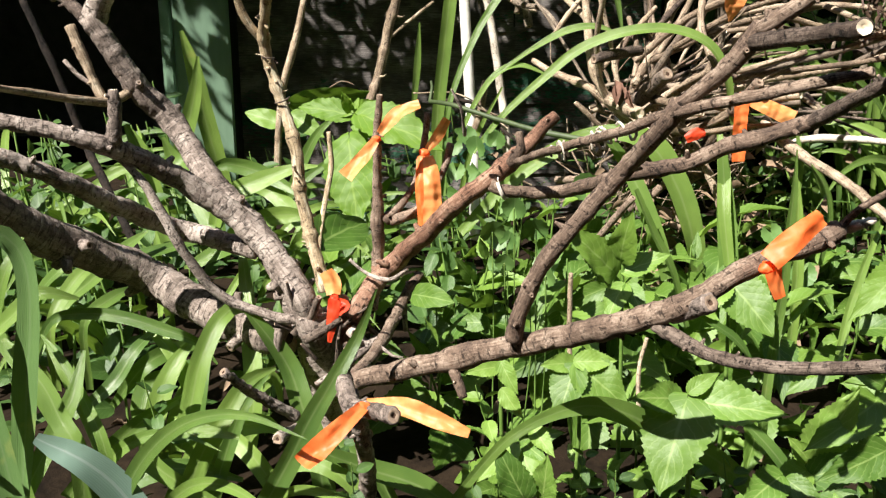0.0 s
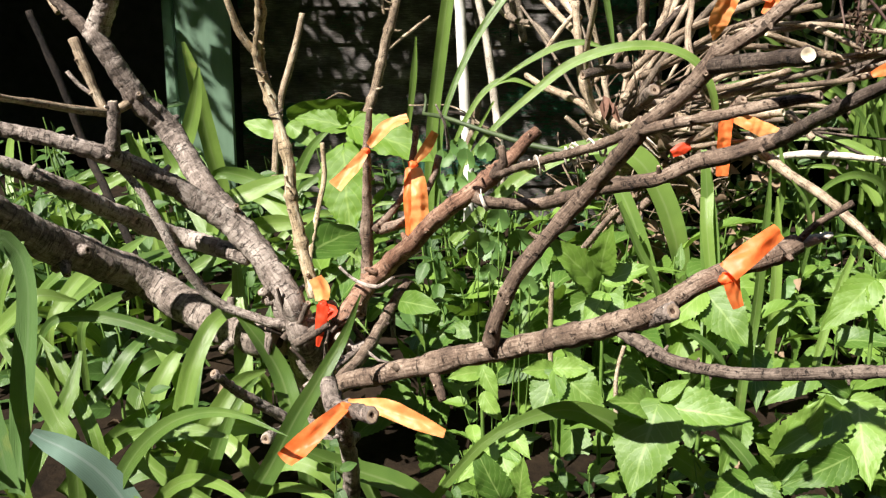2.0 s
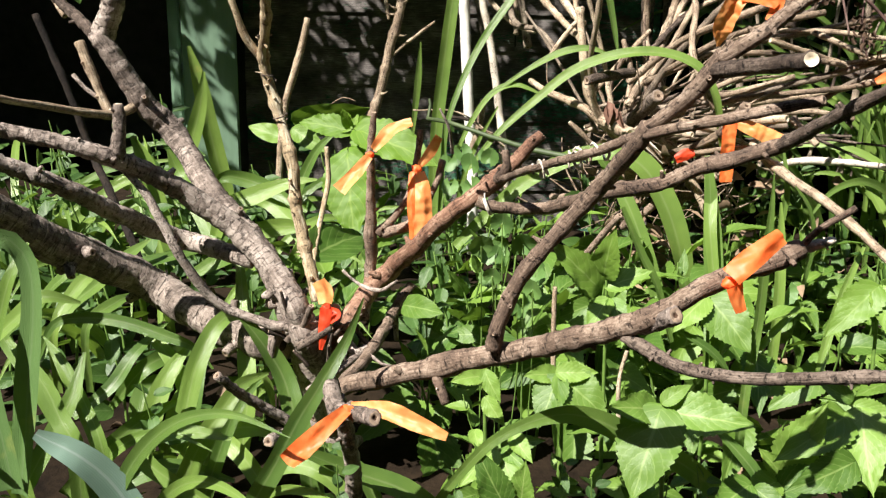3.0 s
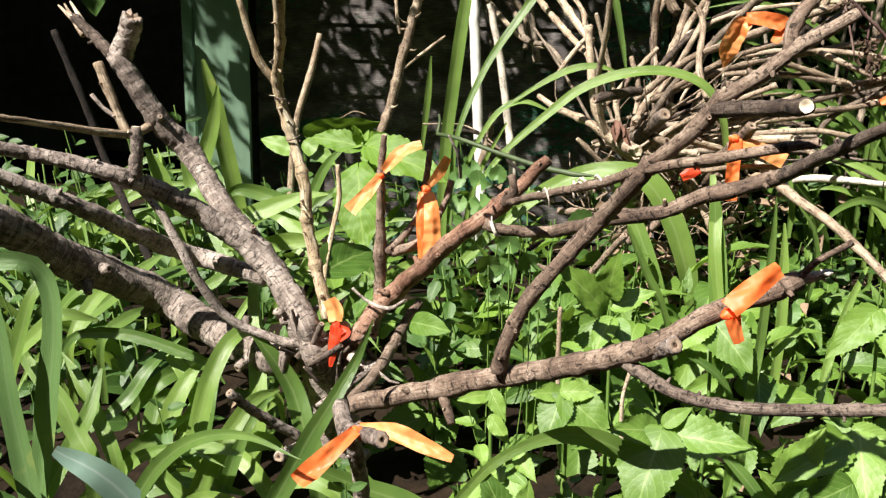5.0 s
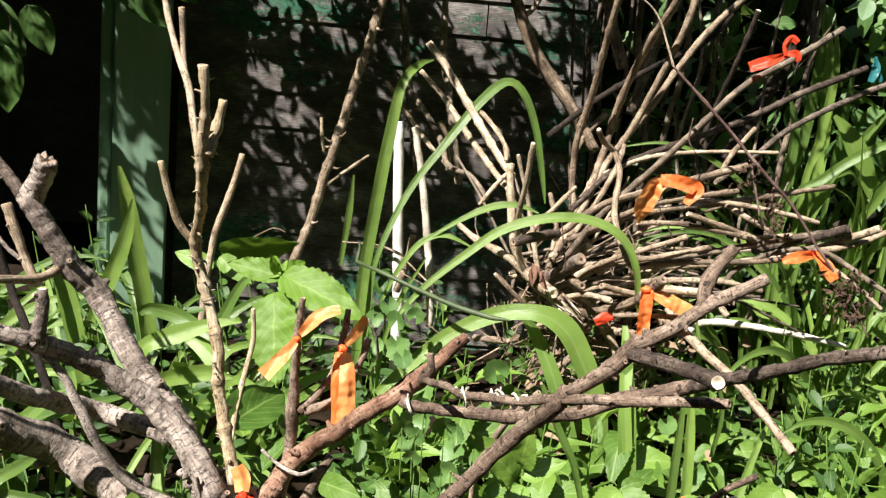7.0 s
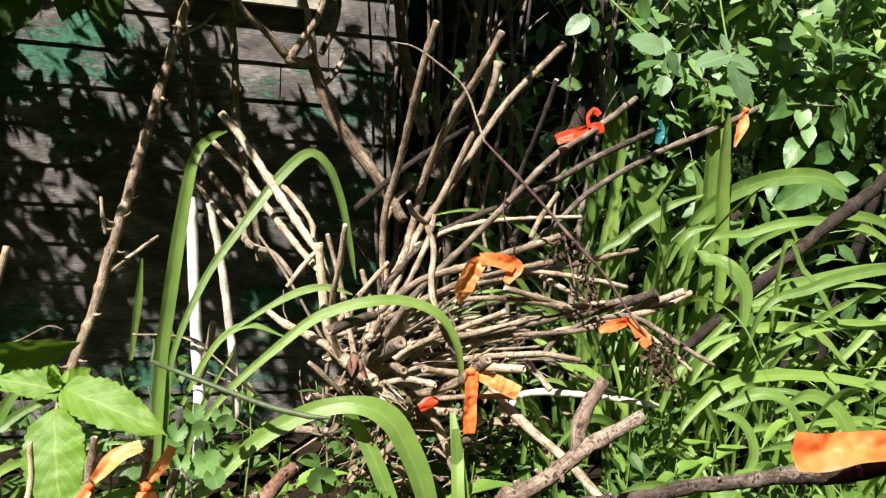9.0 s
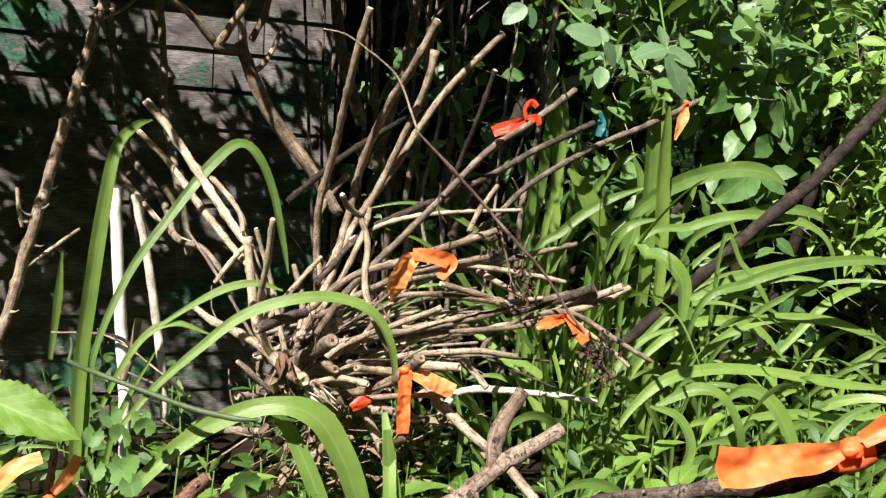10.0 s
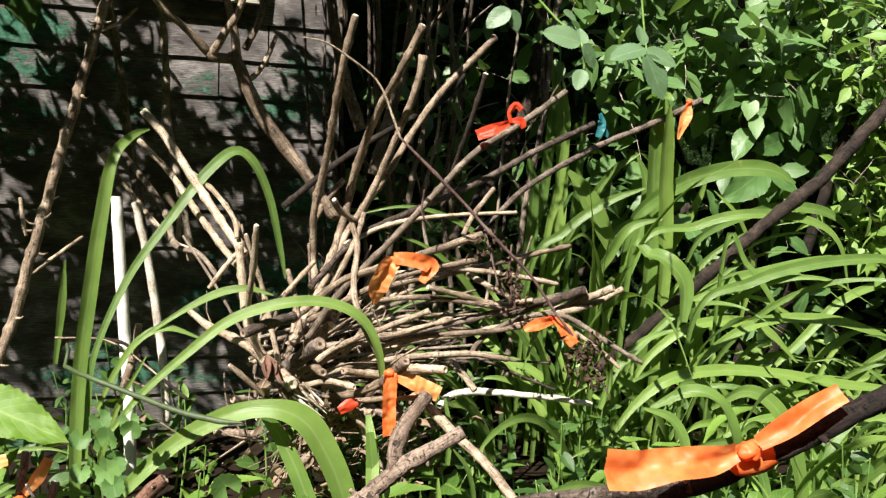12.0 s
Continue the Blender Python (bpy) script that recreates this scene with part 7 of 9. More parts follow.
blade(lilies_upright, [(0.010, 0.800, 0.113, 0.0048, 12), (0.035, 0.800, 0.148, 0.0054, 12), (0.067, 0.800, 0.185, 0.0059, 12), (0.106, 0.810, 0.204, 0.0065, 12), (0.148, 0.820, 0.211, 0.0096, 12), (0.186, 0.830, 0.199, 0.0121, 12), (0.217, 0.840, 0.180, 0.0123, 12), (0.258, 0.850, 0.156, 0.0119, 12), (0.300, 0.860, 0.127, 0.0121, 12), (0.345, 0.870, 0.084, 0.0097, 12)], fold=0.18)
blade(lilies_upright, [(0.338, 0.950, 0.151, 0.0021, -8), (0.381, 0.930, 0.110, 0.0085, -5), (0.407, 0.920, 0.072, 0.0081, -12), (0.426, 0.920, 0.020, 0.0064, -13)])
blade(lilies_upright, [(0.298, 1.000, 0.254, 0.0026, -11), (0.356, 1.000, 0.218, 0.0061, -9), (0.387, 1.000, 0.174, 0.0013, -14)])
blade(lilies_upright, [(0.408, 1.050, 0.130, 0.0033, -8), (0.443, 1.080, 0.197, 0.0052, -8), (0.491, 1.100, 0.241, 0.0039, -8), (0.516, 1.100, 0.257, 0.0009, -12)])
blade(lilies_upright, [(0.673, 1.300, 0.293, 0.0028, 6), (0.629, 1.250, 0.243, 0.0065, -1), (0.588, 1.200, 0.180, 0.0073, 3), (0.556, 1.150, 0.121, 0.0066, -4)])
blade(lilies_upright, [(0.487, 1.150, 0.148, 0.0089, 13), (0.496, 1.170, 0.230, 0.0101, 12), (0.503, 1.200, 0.309, 0.0089, 10), (0.505, 1.220, 0.375, 0.0021, 9)])
blade(lilies_upright, [(0.950, 1.900, 0.288, 0.0068, 12), (0.940, 1.900, 0.396, 0.0101, 3), (0.934, 1.900, 0.489, 0.0025, 2)])
blade(lilies_upright, [(0.030, 1.550, 0.218, 0.0034, 17), (0.034, 1.550, 0.307, 0.0048, 13), (0.058, 1.550, 0.397, 0.0047, 12), (0.104, 1.550, 0.487, 0.0017, 15)])
blade(lilies_upright, [(0.444, 1.300, 0.229, 0.0081, -18), (0.436, 1.320, 0.310, 0.0098, -19), (0.440, 1.350, 0.370, 0.0100, -15), (0.439, 1.380, 0.423, 0.0045, -18)])
blade(lilies_upright, [(0.600, 1.450, 0.305, 0.0044, -11), (0.601, 1.450, 0.365, 0.0055, -8), (0.593, 1.460, 0.422, 0.0024, -16)])
blade(lilies_upright, [(-0.067, 1.900, 0.395, 0.0041, 9), (-0.056, 1.900, 0.512, 0.0081, 15), (-0.050, 1.900, 0.601, 0.0020, 11)])
lilies_right = thing("daylily_clump", "tall clump of bright arching daylily leaves beside the cane clump", "daylily", "daylily clumps", at=(1.2, 1.8, 0))
blade(lilies_right, [(1.329, 2.000, 0.334, 0.0141, -15), (1.319, 2.000, 0.513, 0.0175, -17), (1.330, 2.000, 0.660, 0.0209, -12), (1.339, 2.000, 0.820, 0.0214, -13), (1.335, 2.000, 0.934, 0.0195, -16), (1.314, 2.000, 1.025, 0.0068, -13)])
blade(lilies_right, [(1.074, 2.100, 0.435, 0.0141, -6), (1.098, 2.100, 0.643, 0.0175, -13), (1.099, 2.100, 0.817, 0.0197, -3), (1.087, 2.100, 0.960, 0.0172, -9), (1.046, 2.100, 1.111, 0.0057, -8)])
blade(lilies_right, [(1.153, 1.900, 0.624, 0.0157, 2), (1.112, 1.900, 0.691, 0.0310, 2), (1.062, 1.900, 0.769, 0.0275, -1), (1.020, 1.900, 0.819, 0.0061, -2)])
blade(lilies_right, [(1.173, 1.900, 0.584, 0.0065, 15), (1.188, 1.900, 0.673, 0.0119, 10), (1.221, 1.900, 0.735, 0.0163, 14), (1.328, 1.900, 0.802, 0.0199, 17), (1.444, 1.880, 0.840, 0.0201, 11), (1.548, 1.860, 0.843, 0.0191, 8), (1.619, 1.850, 0.815, 0.0034, 8)])
blade(lilies_right, [(1.350, 1.900, 0.600, 0.0056, 13), (1.393, 1.900, 0.672, 0.0090, 16), (1.508, 1.900, 0.726, 0.0120, 15), (1.649, 1.900, 0.753, 0.0140, 8), (1.784, 1.900, 0.736, 0.0132, 7), (1.876, 1.900, 0.668, 0.0030, 8)])
blade(lilies_right, [(1.144, 1.800, 0.386, 0.0052, -13), (1.258, 1.800, 0.492, 0.0090, -11), (1.379, 1.800, 0.560, 0.0119, -11), (1.526, 1.800, 0.603, 0.0133, -19), (1.681, 1.780, 0.632, 0.0124, -11), (1.890, 1.750, 0.644, 0.0034, -18)])
blade(lilies_right, [(1.151, 1.800, 0.319, 0.0052, -1), (1.219, 1.800, 0.411, 0.0090, -9), (1.340, 1.800, 0.475, 0.0124, -9), (1.509, 1.800, 0.463, 0.0155, 0), (1.613, 1.780, 0.377, 0.0028, -6)])
blade(lilies_right, [(1.231, 1.700, 0.357, 0.0051, -6), (1.300, 1.700, 0.433, 0.0087, -5), (1.419, 1.700, 0.494, 0.0120, -13), (1.549, 1.680, 0.507, 0.0137, -9), (1.669, 1.660, 0.490, 0.0129, -8), (1.837, 1.640, 0.429, 0.0033, -7)])
blade(lilies_right, [(0.988, 1.600, 0.261, 0.0046, -13), (1.048, 1.600, 0.342, 0.0079, -9), (1.125, 1.600, 0.396, 0.0123, -16), (1.239, 1.600, 0.414, 0.0135, -14), (1.373, 1.580, 0.409, 0.0137, -19), (1.548, 1.560, 0.383, 0.0131, -17), (1.726, 1.550, 0.367, 0.0031, -13)])
blade(lilies_right, [(1.002, 1.460, 0.385, 0.0043, -15), (1.081, 1.450, 0.417, 0.0134, -14), (1.125, 1.420, 0.402, 0.0193, -24), (1.148, 1.400, 0.341, 0.0192, -14), (1.170, 1.400, 0.240, 0.0147, -21)])
blade(lilies_right, [(1.166, 1.500, 0.366, 0.0045, 17), (1.246, 1.500, 0.398, 0.0124, 11), (1.304, 1.480, 0.366, 0.0170, 16), (1.340, 1.460, 0.287, 0.0171, 15), (1.374, 1.450, 0.157, 0.0130, 17)])
blade(lilies_right, [(1.351, 1.860, 0.253, 0.0101, -9), (1.396, 1.880, 0.361, 0.0159, -6), (1.390, 1.900, 0.472, 0.0159, -10), (1.388, 1.900, 0.601, 0.0045, -11)])
blade(lilies_right, [(1.257, 1.600, 0.258, 0.0039, -19), (1.358, 1.600, 0.300, 0.0089, -21), (1.501, 1.600, 0.302, 0.0133, -17), (1.615, 1.580, 0.290, 0.0134, -17), (1.746, 1.560, 0.310, 0.0042, -19)])
blade(lilies_right, [(1.541, 1.800, 0.348, 0.0045, -14), (1.636, 1.800, 0.432, 0.0096, -14), (1.735, 1.800, 0.519, 0.0115, -20), (1.842, 1.800, 0.563, 0.0105, -11), (1.997, 1.800, 0.580, 0.0030, -14)])
blade(lilies_right, [(1.226, 2.000, 0.512, 0.0138, -14), (1.279, 2.000, 0.658, 0.0173, -23), (1.291, 2.000, 0.788, 0.0138, -21), (1.254, 2.000, 0.872, 0.0028, -16)])
blade(lilies_right, [(0.961, 2.000, 0.539, 0.0110, 6), (0.975, 2.000, 0.649, 0.0142, 7), (0.980, 2.000, 0.773, 0.0142, 4), (0.953, 2.000, 0.873, 0.0027, 3)])
blade(lilies_right, [(1.166, 2.000, 0.454, 0.0114, -21), (1.163, 2.000, 0.569, 0.0148, -14), (1.196, 2.000, 0.656, 0.0114, -13), (1.273, 2.000, 0.716, 0.0029, -16)])
blade(lilies_right, [(1.376, 2.100, 0.527, 0.0123, 10), (1.454, 2.100, 0.653, 0.0160, 9), (1.516, 2.100, 0.764, 0.0124, 11), (1.543, 2.100, 0.858, 0.0031, 16)])
blade(lilies_right, [(1.441, 1.500, 0.153, 0.0097, -23), (1.459, 1.500, 0.254, 0.0126, -26), (1.527, 1.500, 0.325, 0.0098, -20), (1.633, 1.500, 0.358, 0.0030, -25)])
blade(lilies_right, [(1.001, 1.400, 0.229, 0.0067, -10), (1.042, 1.400, 0.315, 0.0109, -8), (1.025, 1.420, 0.374, 0.0101, -5), (0.975, 1.440, 0.392, 0.0025, -10)])
blade(lilies_right, [(1.605, 2.000, 0.452, 0.0098, 13), (1.626, 2.000, 0.591, 0.0147, 15), (1.574, 2.000, 0.712, 0.0121, 13), (1.492, 2.000, 0.784, 0.0030, 13)])
blade(lilies_right, [(1.792, 1.900, 0.253, 0.0098, 17), (1.732, 1.900, 0.410, 0.0132, 10), (1.626, 1.900, 0.501, 0.0106, 10), (1.496, 1.900, 0.530, 0.0029, 13)])
blade(lilies_right, [(1.737, 1.700, 0.311, 0.0089, 16), (1.798, 1.700, 0.395, 0.0123, 15), (1.886, 1.700, 0.436, 0.0079, 13)])
blade(lilies_right, [(1.030, 1.700, 0.313, 0.0059, -19), (1.065, 1.700, 0.400, 0.0088, -21), (1.131, 1.700, 0.461, 0.0079, -17), (1.217, 1.700, 0.486, 0.0025, -17)])
blade(lilies_right, [(1.239, 1.400, 0.209, 0.0088, -18), (1.221, 1.420, 0.274, 0.0123, -12), (1.164, 1.440, 0.316, 0.0097, -21), (1.093, 1.450, 0.305, 0.0022, -11)])
blade(lilies_right, [(1.253, 1.940, 0.100, 0.0162, 0), (1.263, 1.920, 0.530, 0.0203, 0), (1.269, 1.930, 0.683, 0.0262, 0), (1.265, 1.930, 0.836, 0.0281, 0), (1.253, 1.920, 0.958, 0.0238, 0), (1.244, 1.880, 1.001, 0.0213, 0), (1.260, 1.860, 0.993, 0.0058, 0)])
blade(lilies_right, [(1.271, 1.900, 0.100, 0.0144, 0), (1.281, 1.880, 0.536, 0.0180, 0), (1.273, 1.880, 0.688, 0.0238, 0), (1.257, 1.870, 0.823, 0.0233, 0), (1.243, 1.850, 0.929, 0.0154, 0), (1.240, 1.840, 0.980, 0.0038, 0)])
blade(lilies_right, [(1.167, 1.870, 0.100, 0.0053, 0), (1.177, 1.850, 0.621, 0.0066, 0), (1.330, 1.830, 0.704, 0.0108, 0), (1.452, 1.800, 0.737, 0.0122, 0), (1.608, 1.780, 0.726, 0.0124, 0), (1.684, 1.760, 0.674, 0.0097, 0), (1.718, 1.750, 0.563, 0.0028, 0)])
blade(lilies_right, [(0.994, 2.070, 0.100, 0.0079, 0), (1.004, 2.050, 0.596, 0.0098, 0), (1.028, 2.050, 0.765, 0.0154, 0), (1.035, 2.040, 0.932, 0.0139, 0), (1.028, 2.020, 1.056, 0.0041, 0)])
blade(lilies_right, [(1.007, 2.020, 0.100, 0.0066, 0), (1.017, 2.000, 0.602, 0.0083, 0), (1.045, 2.000, 0.768, 0.0124, 0), (1.057, 2.000, 0.933, 0.0109, 0), (1.029, 1.980, 1.043, 0.0027, 0)])
blade(lilies_right, [(1.099, 2.070, 0.100, 0.0069, 0), (1.109, 2.050, 0.612, 0.0086, 0), (1.123, 2.050, 0.812, 0.0114, 0), (1.132, 2.050, 0.989, 0.0028, 0)])
blade(lilies_right, [(0.926, 1.920, 0.100, 0.0052, 0), (0.936, 1.900, 0.573, 0.0065, 0), (1.008, 1.880, 0.678, 0.0104, 0), (1.096, 1.860, 0.748, 0.0104, 0), (1.196, 1.850, 0.788, 0.0026, 0)])
blade(lilies_right, [(1.140, 1.840, 0.100, 0.0073, 0), (1.150, 1.820, 0.618, 0.0091, 0), (1.175, 1.780, 0.640, 0.0180, 0), (1.201, 1.740, 0.628, 0.0240, 0), (1.232, 1.720, 0.580, 0.0228, 0), (1.222, 1.700, 0.500, 0.0100, 0)])
blade(lilies_right, [(1.181, 1.640, 0.100, 0.0058, 0), (1.191, 1.620, 0.516, 0.0072, 0), (1.314, 1.600, 0.603, 0.0109, 0), (1.446, 1.580, 0.644, 0.0123, 0), (1.585, 1.560, 0.661, 0.0112, 0), (1.702, 1.550, 0.656, 0.0038, 0)])
blade(lilies_right, [(1.343, 1.770, 0.100, 0.0052, 0), (1.353, 1.750, 0.662, 0.0065, 0), (1.397, 1.730, 0.628, 0.0092, 0), (1.435, 1.700, 0.570, 0.0091, 0), (1.475, 1.680, 0.494, 0.0039, 0)])
blade(lilies_right, [(1.003, 1.970, 0.100, 0.0065, 0), (1.013, 1.950, 0.512, 0.0081, 0), (1.070, 1.950, 0.677, 0.0122, 0), (1.148, 1.930, 0.816, 0.0108, 0), (1.203, 1.900, 0.867, 0.0027, 0)])
blade(lilies_right, [(1.097, 1.920, 0.100, 0.0065, 0), (1.107, 1.900, 0.520, 0.0081, 0), (1.133, 1.880, 0.631, 0.0120, 0), (1.169, 1.860, 0.694, 0.0106, 0), (1.247, 1.850, 0.717, 0.0027, 0)])
limb(lilies_upright, 'stalk', [(-0.024, 1.620, 0.457, 0.0041), (0.013, 1.550, 0.457, 0.0044), (0.083, 1.500, 0.439, 0.0048), (0.147, 1.450, 0.424, 0.0051), (0.202, 1.420, 0.415, 0.0055), (0.222, 1.410, 0.414, 0.0047), (0.246, 1.400, 0.414, 0.0017)], STALK, STALK, 0, 0.03, 8, 'dark green folded leaf stalk')
limb(lilies_upright, 'stalk', [(-0.024, 1.620, 0.457, 0.0037), (-0.020, 1.630, 0.483, 0.0032), (-0.022, 1.630, 0.493, 0.0028)], STALK, STALK, 0, 0.03, 8, 'dark green folded leaf stalk')


# ---- single leafy plants ----
balm = thing("leafy_herb", "bright green puckered herb with broad toothed leaves", "herb", at=(-0.155, 1.5, 0.05))
part("stem", tube_into(bmesh.new(), [(-0.155, 1.52, 0.05, 0.004), (-0.15, 1.51, 0.25, 0.0035), (-0.155, 1.500, 0.442, 0.003)], 7, 0.03), (GREEN_STEM,) * 3, balm)
set_leaf_between(balm, LEAF_BALM[0], 0.10, (-0.155, 1.500, 0.442), (-0.252, 1.500, 0.470), 0)
set_leaf_between(balm, LEAF_BALM[0], 0.10, (-0.150, 1.500, 0.443), (-0.111, 1.550, 0.477), 20)
set_leaf_between(balm, LEAF_BALM[0], 0.10, (-0.143, 1.480, 0.445), (-0.014, 1.380, 0.428), -10)
set_leaf_between(balm, LEAF_BALM[1], 0.10, (-0.160, 1.480, 0.404), (-0.151, 1.380, 0.292), 0)
set_leaf_between(balm, LEAF_BALM[0], 0.10, (-0.160, 1.500, 0.447), (-0.229, 1.600, 0.454), 0)
set_leaf_between(balm, LEAF_BALM[0], 0.10, (-0.152, 1.500, 0.448), (-0.147, 1.500, 0.474), 0)
set_leaf_between(balm, LEAF_BALM[0], 0.10, (-0.158, 1.500, 0.447), (-0.168, 1.470, 0.477), 20)
set_leaf_between(balm, LEAF_BALM[0], 0.10, (-0.154, 1.500, 0.432), (-0.093, 1.450, 0.415), 10)
broad = thing("broad_leaved_plant", "low plant with smooth broad green leaves under the shrub", "herb", at=(-0.15, 1.25, 0.05))
set_leaf_between(broad, LEAF_BROAD[0], 0.12, (-0.180, 1.150, 0.294), (-0.099, 1.280, 0.330), 20)
set_leaf_between(broad, LEAF_BROAD[0], 0.12, (-0.128, 1.150, 0.229), (-0.089, 1.200, 0.292), -30)
set_leaf_between(broad, LEAF_BROAD[0], 0.12, (-0.163, 1.200, 0.260), (-0.200, 1.300, 0.316), 40)
set_leaf_between(broad, LEAF_BROAD[0], 0.12, (-0.040, 1.090, 0.247), (0.002, 1.030, 0.262), 0)
set_leaf_between(broad, LEAF_BROAD[0], 0.12, (-0.318, 1.750, 0.399), (-0.400, 1.750, 0.434), 0)
set_leaf_between(broad, LEAF_BROAD[0], 0.12, (-0.308, 1.750, 0.441), (-0.151, 1.700, 0.446), 66)
set_leaf_between(broad, LEAF_BROAD[0], 0.12, (-0.307, 1.750, 0.423), (-0.239, 1.700, 0.390), 0)
ivy = thing("ground_ivy", "trailing ground ivy with round scalloped leaves", "herb", at=(0.13, 1.25, 0.05))
set_leaf_between(ivy, LEAF_ROUND[0], 0.02, (0.090, 1.080, 0.363), (0.091, 1.074, 0.378), 12)
limb(ivy, "stalk", [(0.090, 1.080, 0.363, 0.0008), (0.094, 1.092, 0.218, 0.0009), (0.096, 1.110, 0.0, 0.0010)], GREEN_STEM, sides=6)
set_leaf_between(ivy, LEAF_ROUND[1], 0.02, (0.083, 1.090, 0.319), (0.088, 1.084, 0.334), 11)
limb(ivy, "stalk", [(0.083, 1.090, 0.319, 0.0008), (0.087, 1.102, 0.191, 0.0009), (0.091, 1.120, 0.0, 0.0010)], GREEN_STEM, sides=6)
set_leaf_between(ivy, LEAF_ROUND[0], 0.02, (0.121, 1.100, 0.330), (0.115, 1.094, 0.345), -1)
limb(ivy, "stalk", [(0.121, 1.100, 0.330, 0.0008), (0.125, 1.112, 0.198, 0.0009), (0.130, 1.130, 0.0, 0.0010)], GREEN_STEM, sides=6)
set_leaf_between(ivy, LEAF_ROUND[1], 0.02, (0.079, 1.080, 0.291), (0.081, 1.074, 0.306), 20)
limb(ivy, "stalk", [(0.079, 1.080, 0.291, 0.0008), (0.083, 1.092, 0.175, 0.0009), (0.071, 1.110, 0.0, 0.0010)], GREEN_STEM, sides=6)
set_leaf_between(ivy, LEAF_ROUND[0], 0.02, (0.134, 1.090, 0.271), (0.134, 1.084, 0.286), -12)
limb(ivy, "stalk", [(0.134, 1.090, 0.271, 0.0008), (0.138, 1.102, 0.163, 0.0009), (0.135, 1.120, 0.0, 0.0010)], GREEN_STEM, sides=6)
set_leaf_between(ivy, LEAF_ROUND[1], 0.02, (0.115, 1.100, 0.237), (0.116, 1.094, 0.252), -24)
limb(ivy, "stalk", [(0.115, 1.100, 0.237, 0.0008), (0.119, 1.112, 0.142, 0.0009), (0.109, 1.130, 0.0, 0.0010)], GREEN_STEM, sides=6)
set_leaf_between(ivy, LEAF_ROUND[0], 0.02, (0.063, 1.080, 0.332), (0.060, 1.074, 0.347), 20)
limb(ivy, "stalk", [(0.063, 1.080, 0.332, 0.0008), (0.067, 1.092, 0.199, 0.0009), (0.068, 1.110, 0.0, 0.0010)], GREEN_STEM, sides=6)
set_leaf_between(ivy, LEAF_ROUND[0], 0.02, (0.099, 1.250, 0.329), (0.108, 1.246, 0.347), -9.20263)
set_leaf_between(ivy, LEAF_ROUND[1], 0.02, (0.133, 1.250, 0.297), (0.142, 1.246, 0.315), 6.6821)
set_leaf_between(ivy, LEAF_ROUND[0], 0.02, (0.091, 1.250, 0.280), (0.103, 1.246, 0.298), 19.7851)
set_leaf_between(ivy, LEAF_ROUND[1], 0.02, (0.081, 1.250, 0.248), (0.085, 1.246, 0.230), 5.0682)
set_leaf_between(ivy, LEAF_ROUND[0], 0.02, (0.131, 1.220, 0.213), (0.136, 1.216, 0.195), -19.6259)
set_leaf_between(ivy, LEAF_ROUND[1], 0.02, (0.065, 1.300, 0.367), (0.071, 1.296, 0.349), -0.406373)
set_leaf_between(ivy, LEAF_ROUND[0], 0.02, (0.054, 1.400, 0.399), (0.054, 1.396, 0.417), -15.0546)
set_leaf_between(ivy, LEAF_ROUND[1], 0.02, (-0.032, 1.200, 0.197), (-0.025, 1.196, 0.179), -23.1469)
set_leaf_between(ivy, LEAF_ROUND[0], 0.02, (0.154, 1.250, 0.265), (0.154, 1.246, 0.283), -19.4213)
set_leaf_between(ivy, LEAF_ROUND[1], 0.02, (0.017, 1.400, 0.404), (0.012, 1.396, 0.386), -18.2206)
set_leaf_between(ivy, LEAF_ROUND[0], 0.02, (0.059, 1.400, 0.364), (0.066, 1.396, 0.346), -23.7241)
set_leaf_between(ivy, LEAF_ROUND[1], 0.02, (0.082, 1.450, 0.412), (0.085, 1.446, 0.394), -0.0700893)
set_leaf_between(ivy, LEAF_ROUND[0], 0.02, (0.217, 1.300, 0.352), (0.205, 1.296, 0.370), -8.84412)
set_leaf_between(ivy, LEAF_ROUND[1], 0.02, (0.039, 1.450, 0.416), (0.048, 1.446, 0.398), -20.9743)
set_leaf_between(ivy, LEAF_ROUND[0], 0.02, (0.054, 1.350, 0.370), (0.062, 1.346, 0.352), 10.7976)
set_leaf_between(ivy, LEAF_ROUND[1], 0.02, (0.085, 1.400, 0.410), (0.091, 1.396, 0.428), 24.8928)
set_leaf_between(ivy, LEAF_ROUND[0], 0.02, (0.143, 1.150, 0.275), (0.136, 1.146, 0.257), 18.073)
set_leaf_between(ivy, LEAF_ROUND[1], 0.02, (0.021, 1.350, 0.372), (0.019, 1.346, 0.354), -0.749912)
set_leaf_between(ivy, LEAF_ROUND[0], 0.02, (0.084, 1.200, 0.301), (0.075, 1.196, 0.283), -4.57619)
set_leaf_between(ivy, LEAF_ROUND[1], 0.02, (0.503, 1.300, 0.283), (0.512, 1.296, 0.265), -5.42529)
set_leaf_between(ivy, LEAF_ROUND[0], 0.02, (0.517, 1.200, 0.246), (0.516, 1.196, 0.228), 1.87178)
nettle = thing("leafy_herb", "fresh green herb with large coarsely toothed pointed leaves", "herb", "toothed herbs", at=(0.235, 1.06, 0.0))
part("stem", tube_into(bmesh.new(), [(0.235, 1.06, -0.02, 0.003), (0.232, 1.06, 0.15, 0.0026), (0.224, 1.05, 0.325, 0.002)], 7, 0.02), (GREEN_STEM,) * 3, nettle)
set_leaf_between(nettle, LEAF_NETTLE[1], 0.075, (0.228, 1.050, 0.289), (0.283, 1.040, 0.317), -10)
set_leaf_between(nettle, LEAF_NETTLE[0], 0.085, (0.222, 1.050, 0.302), (0.212, 1.000, 0.362), 0)
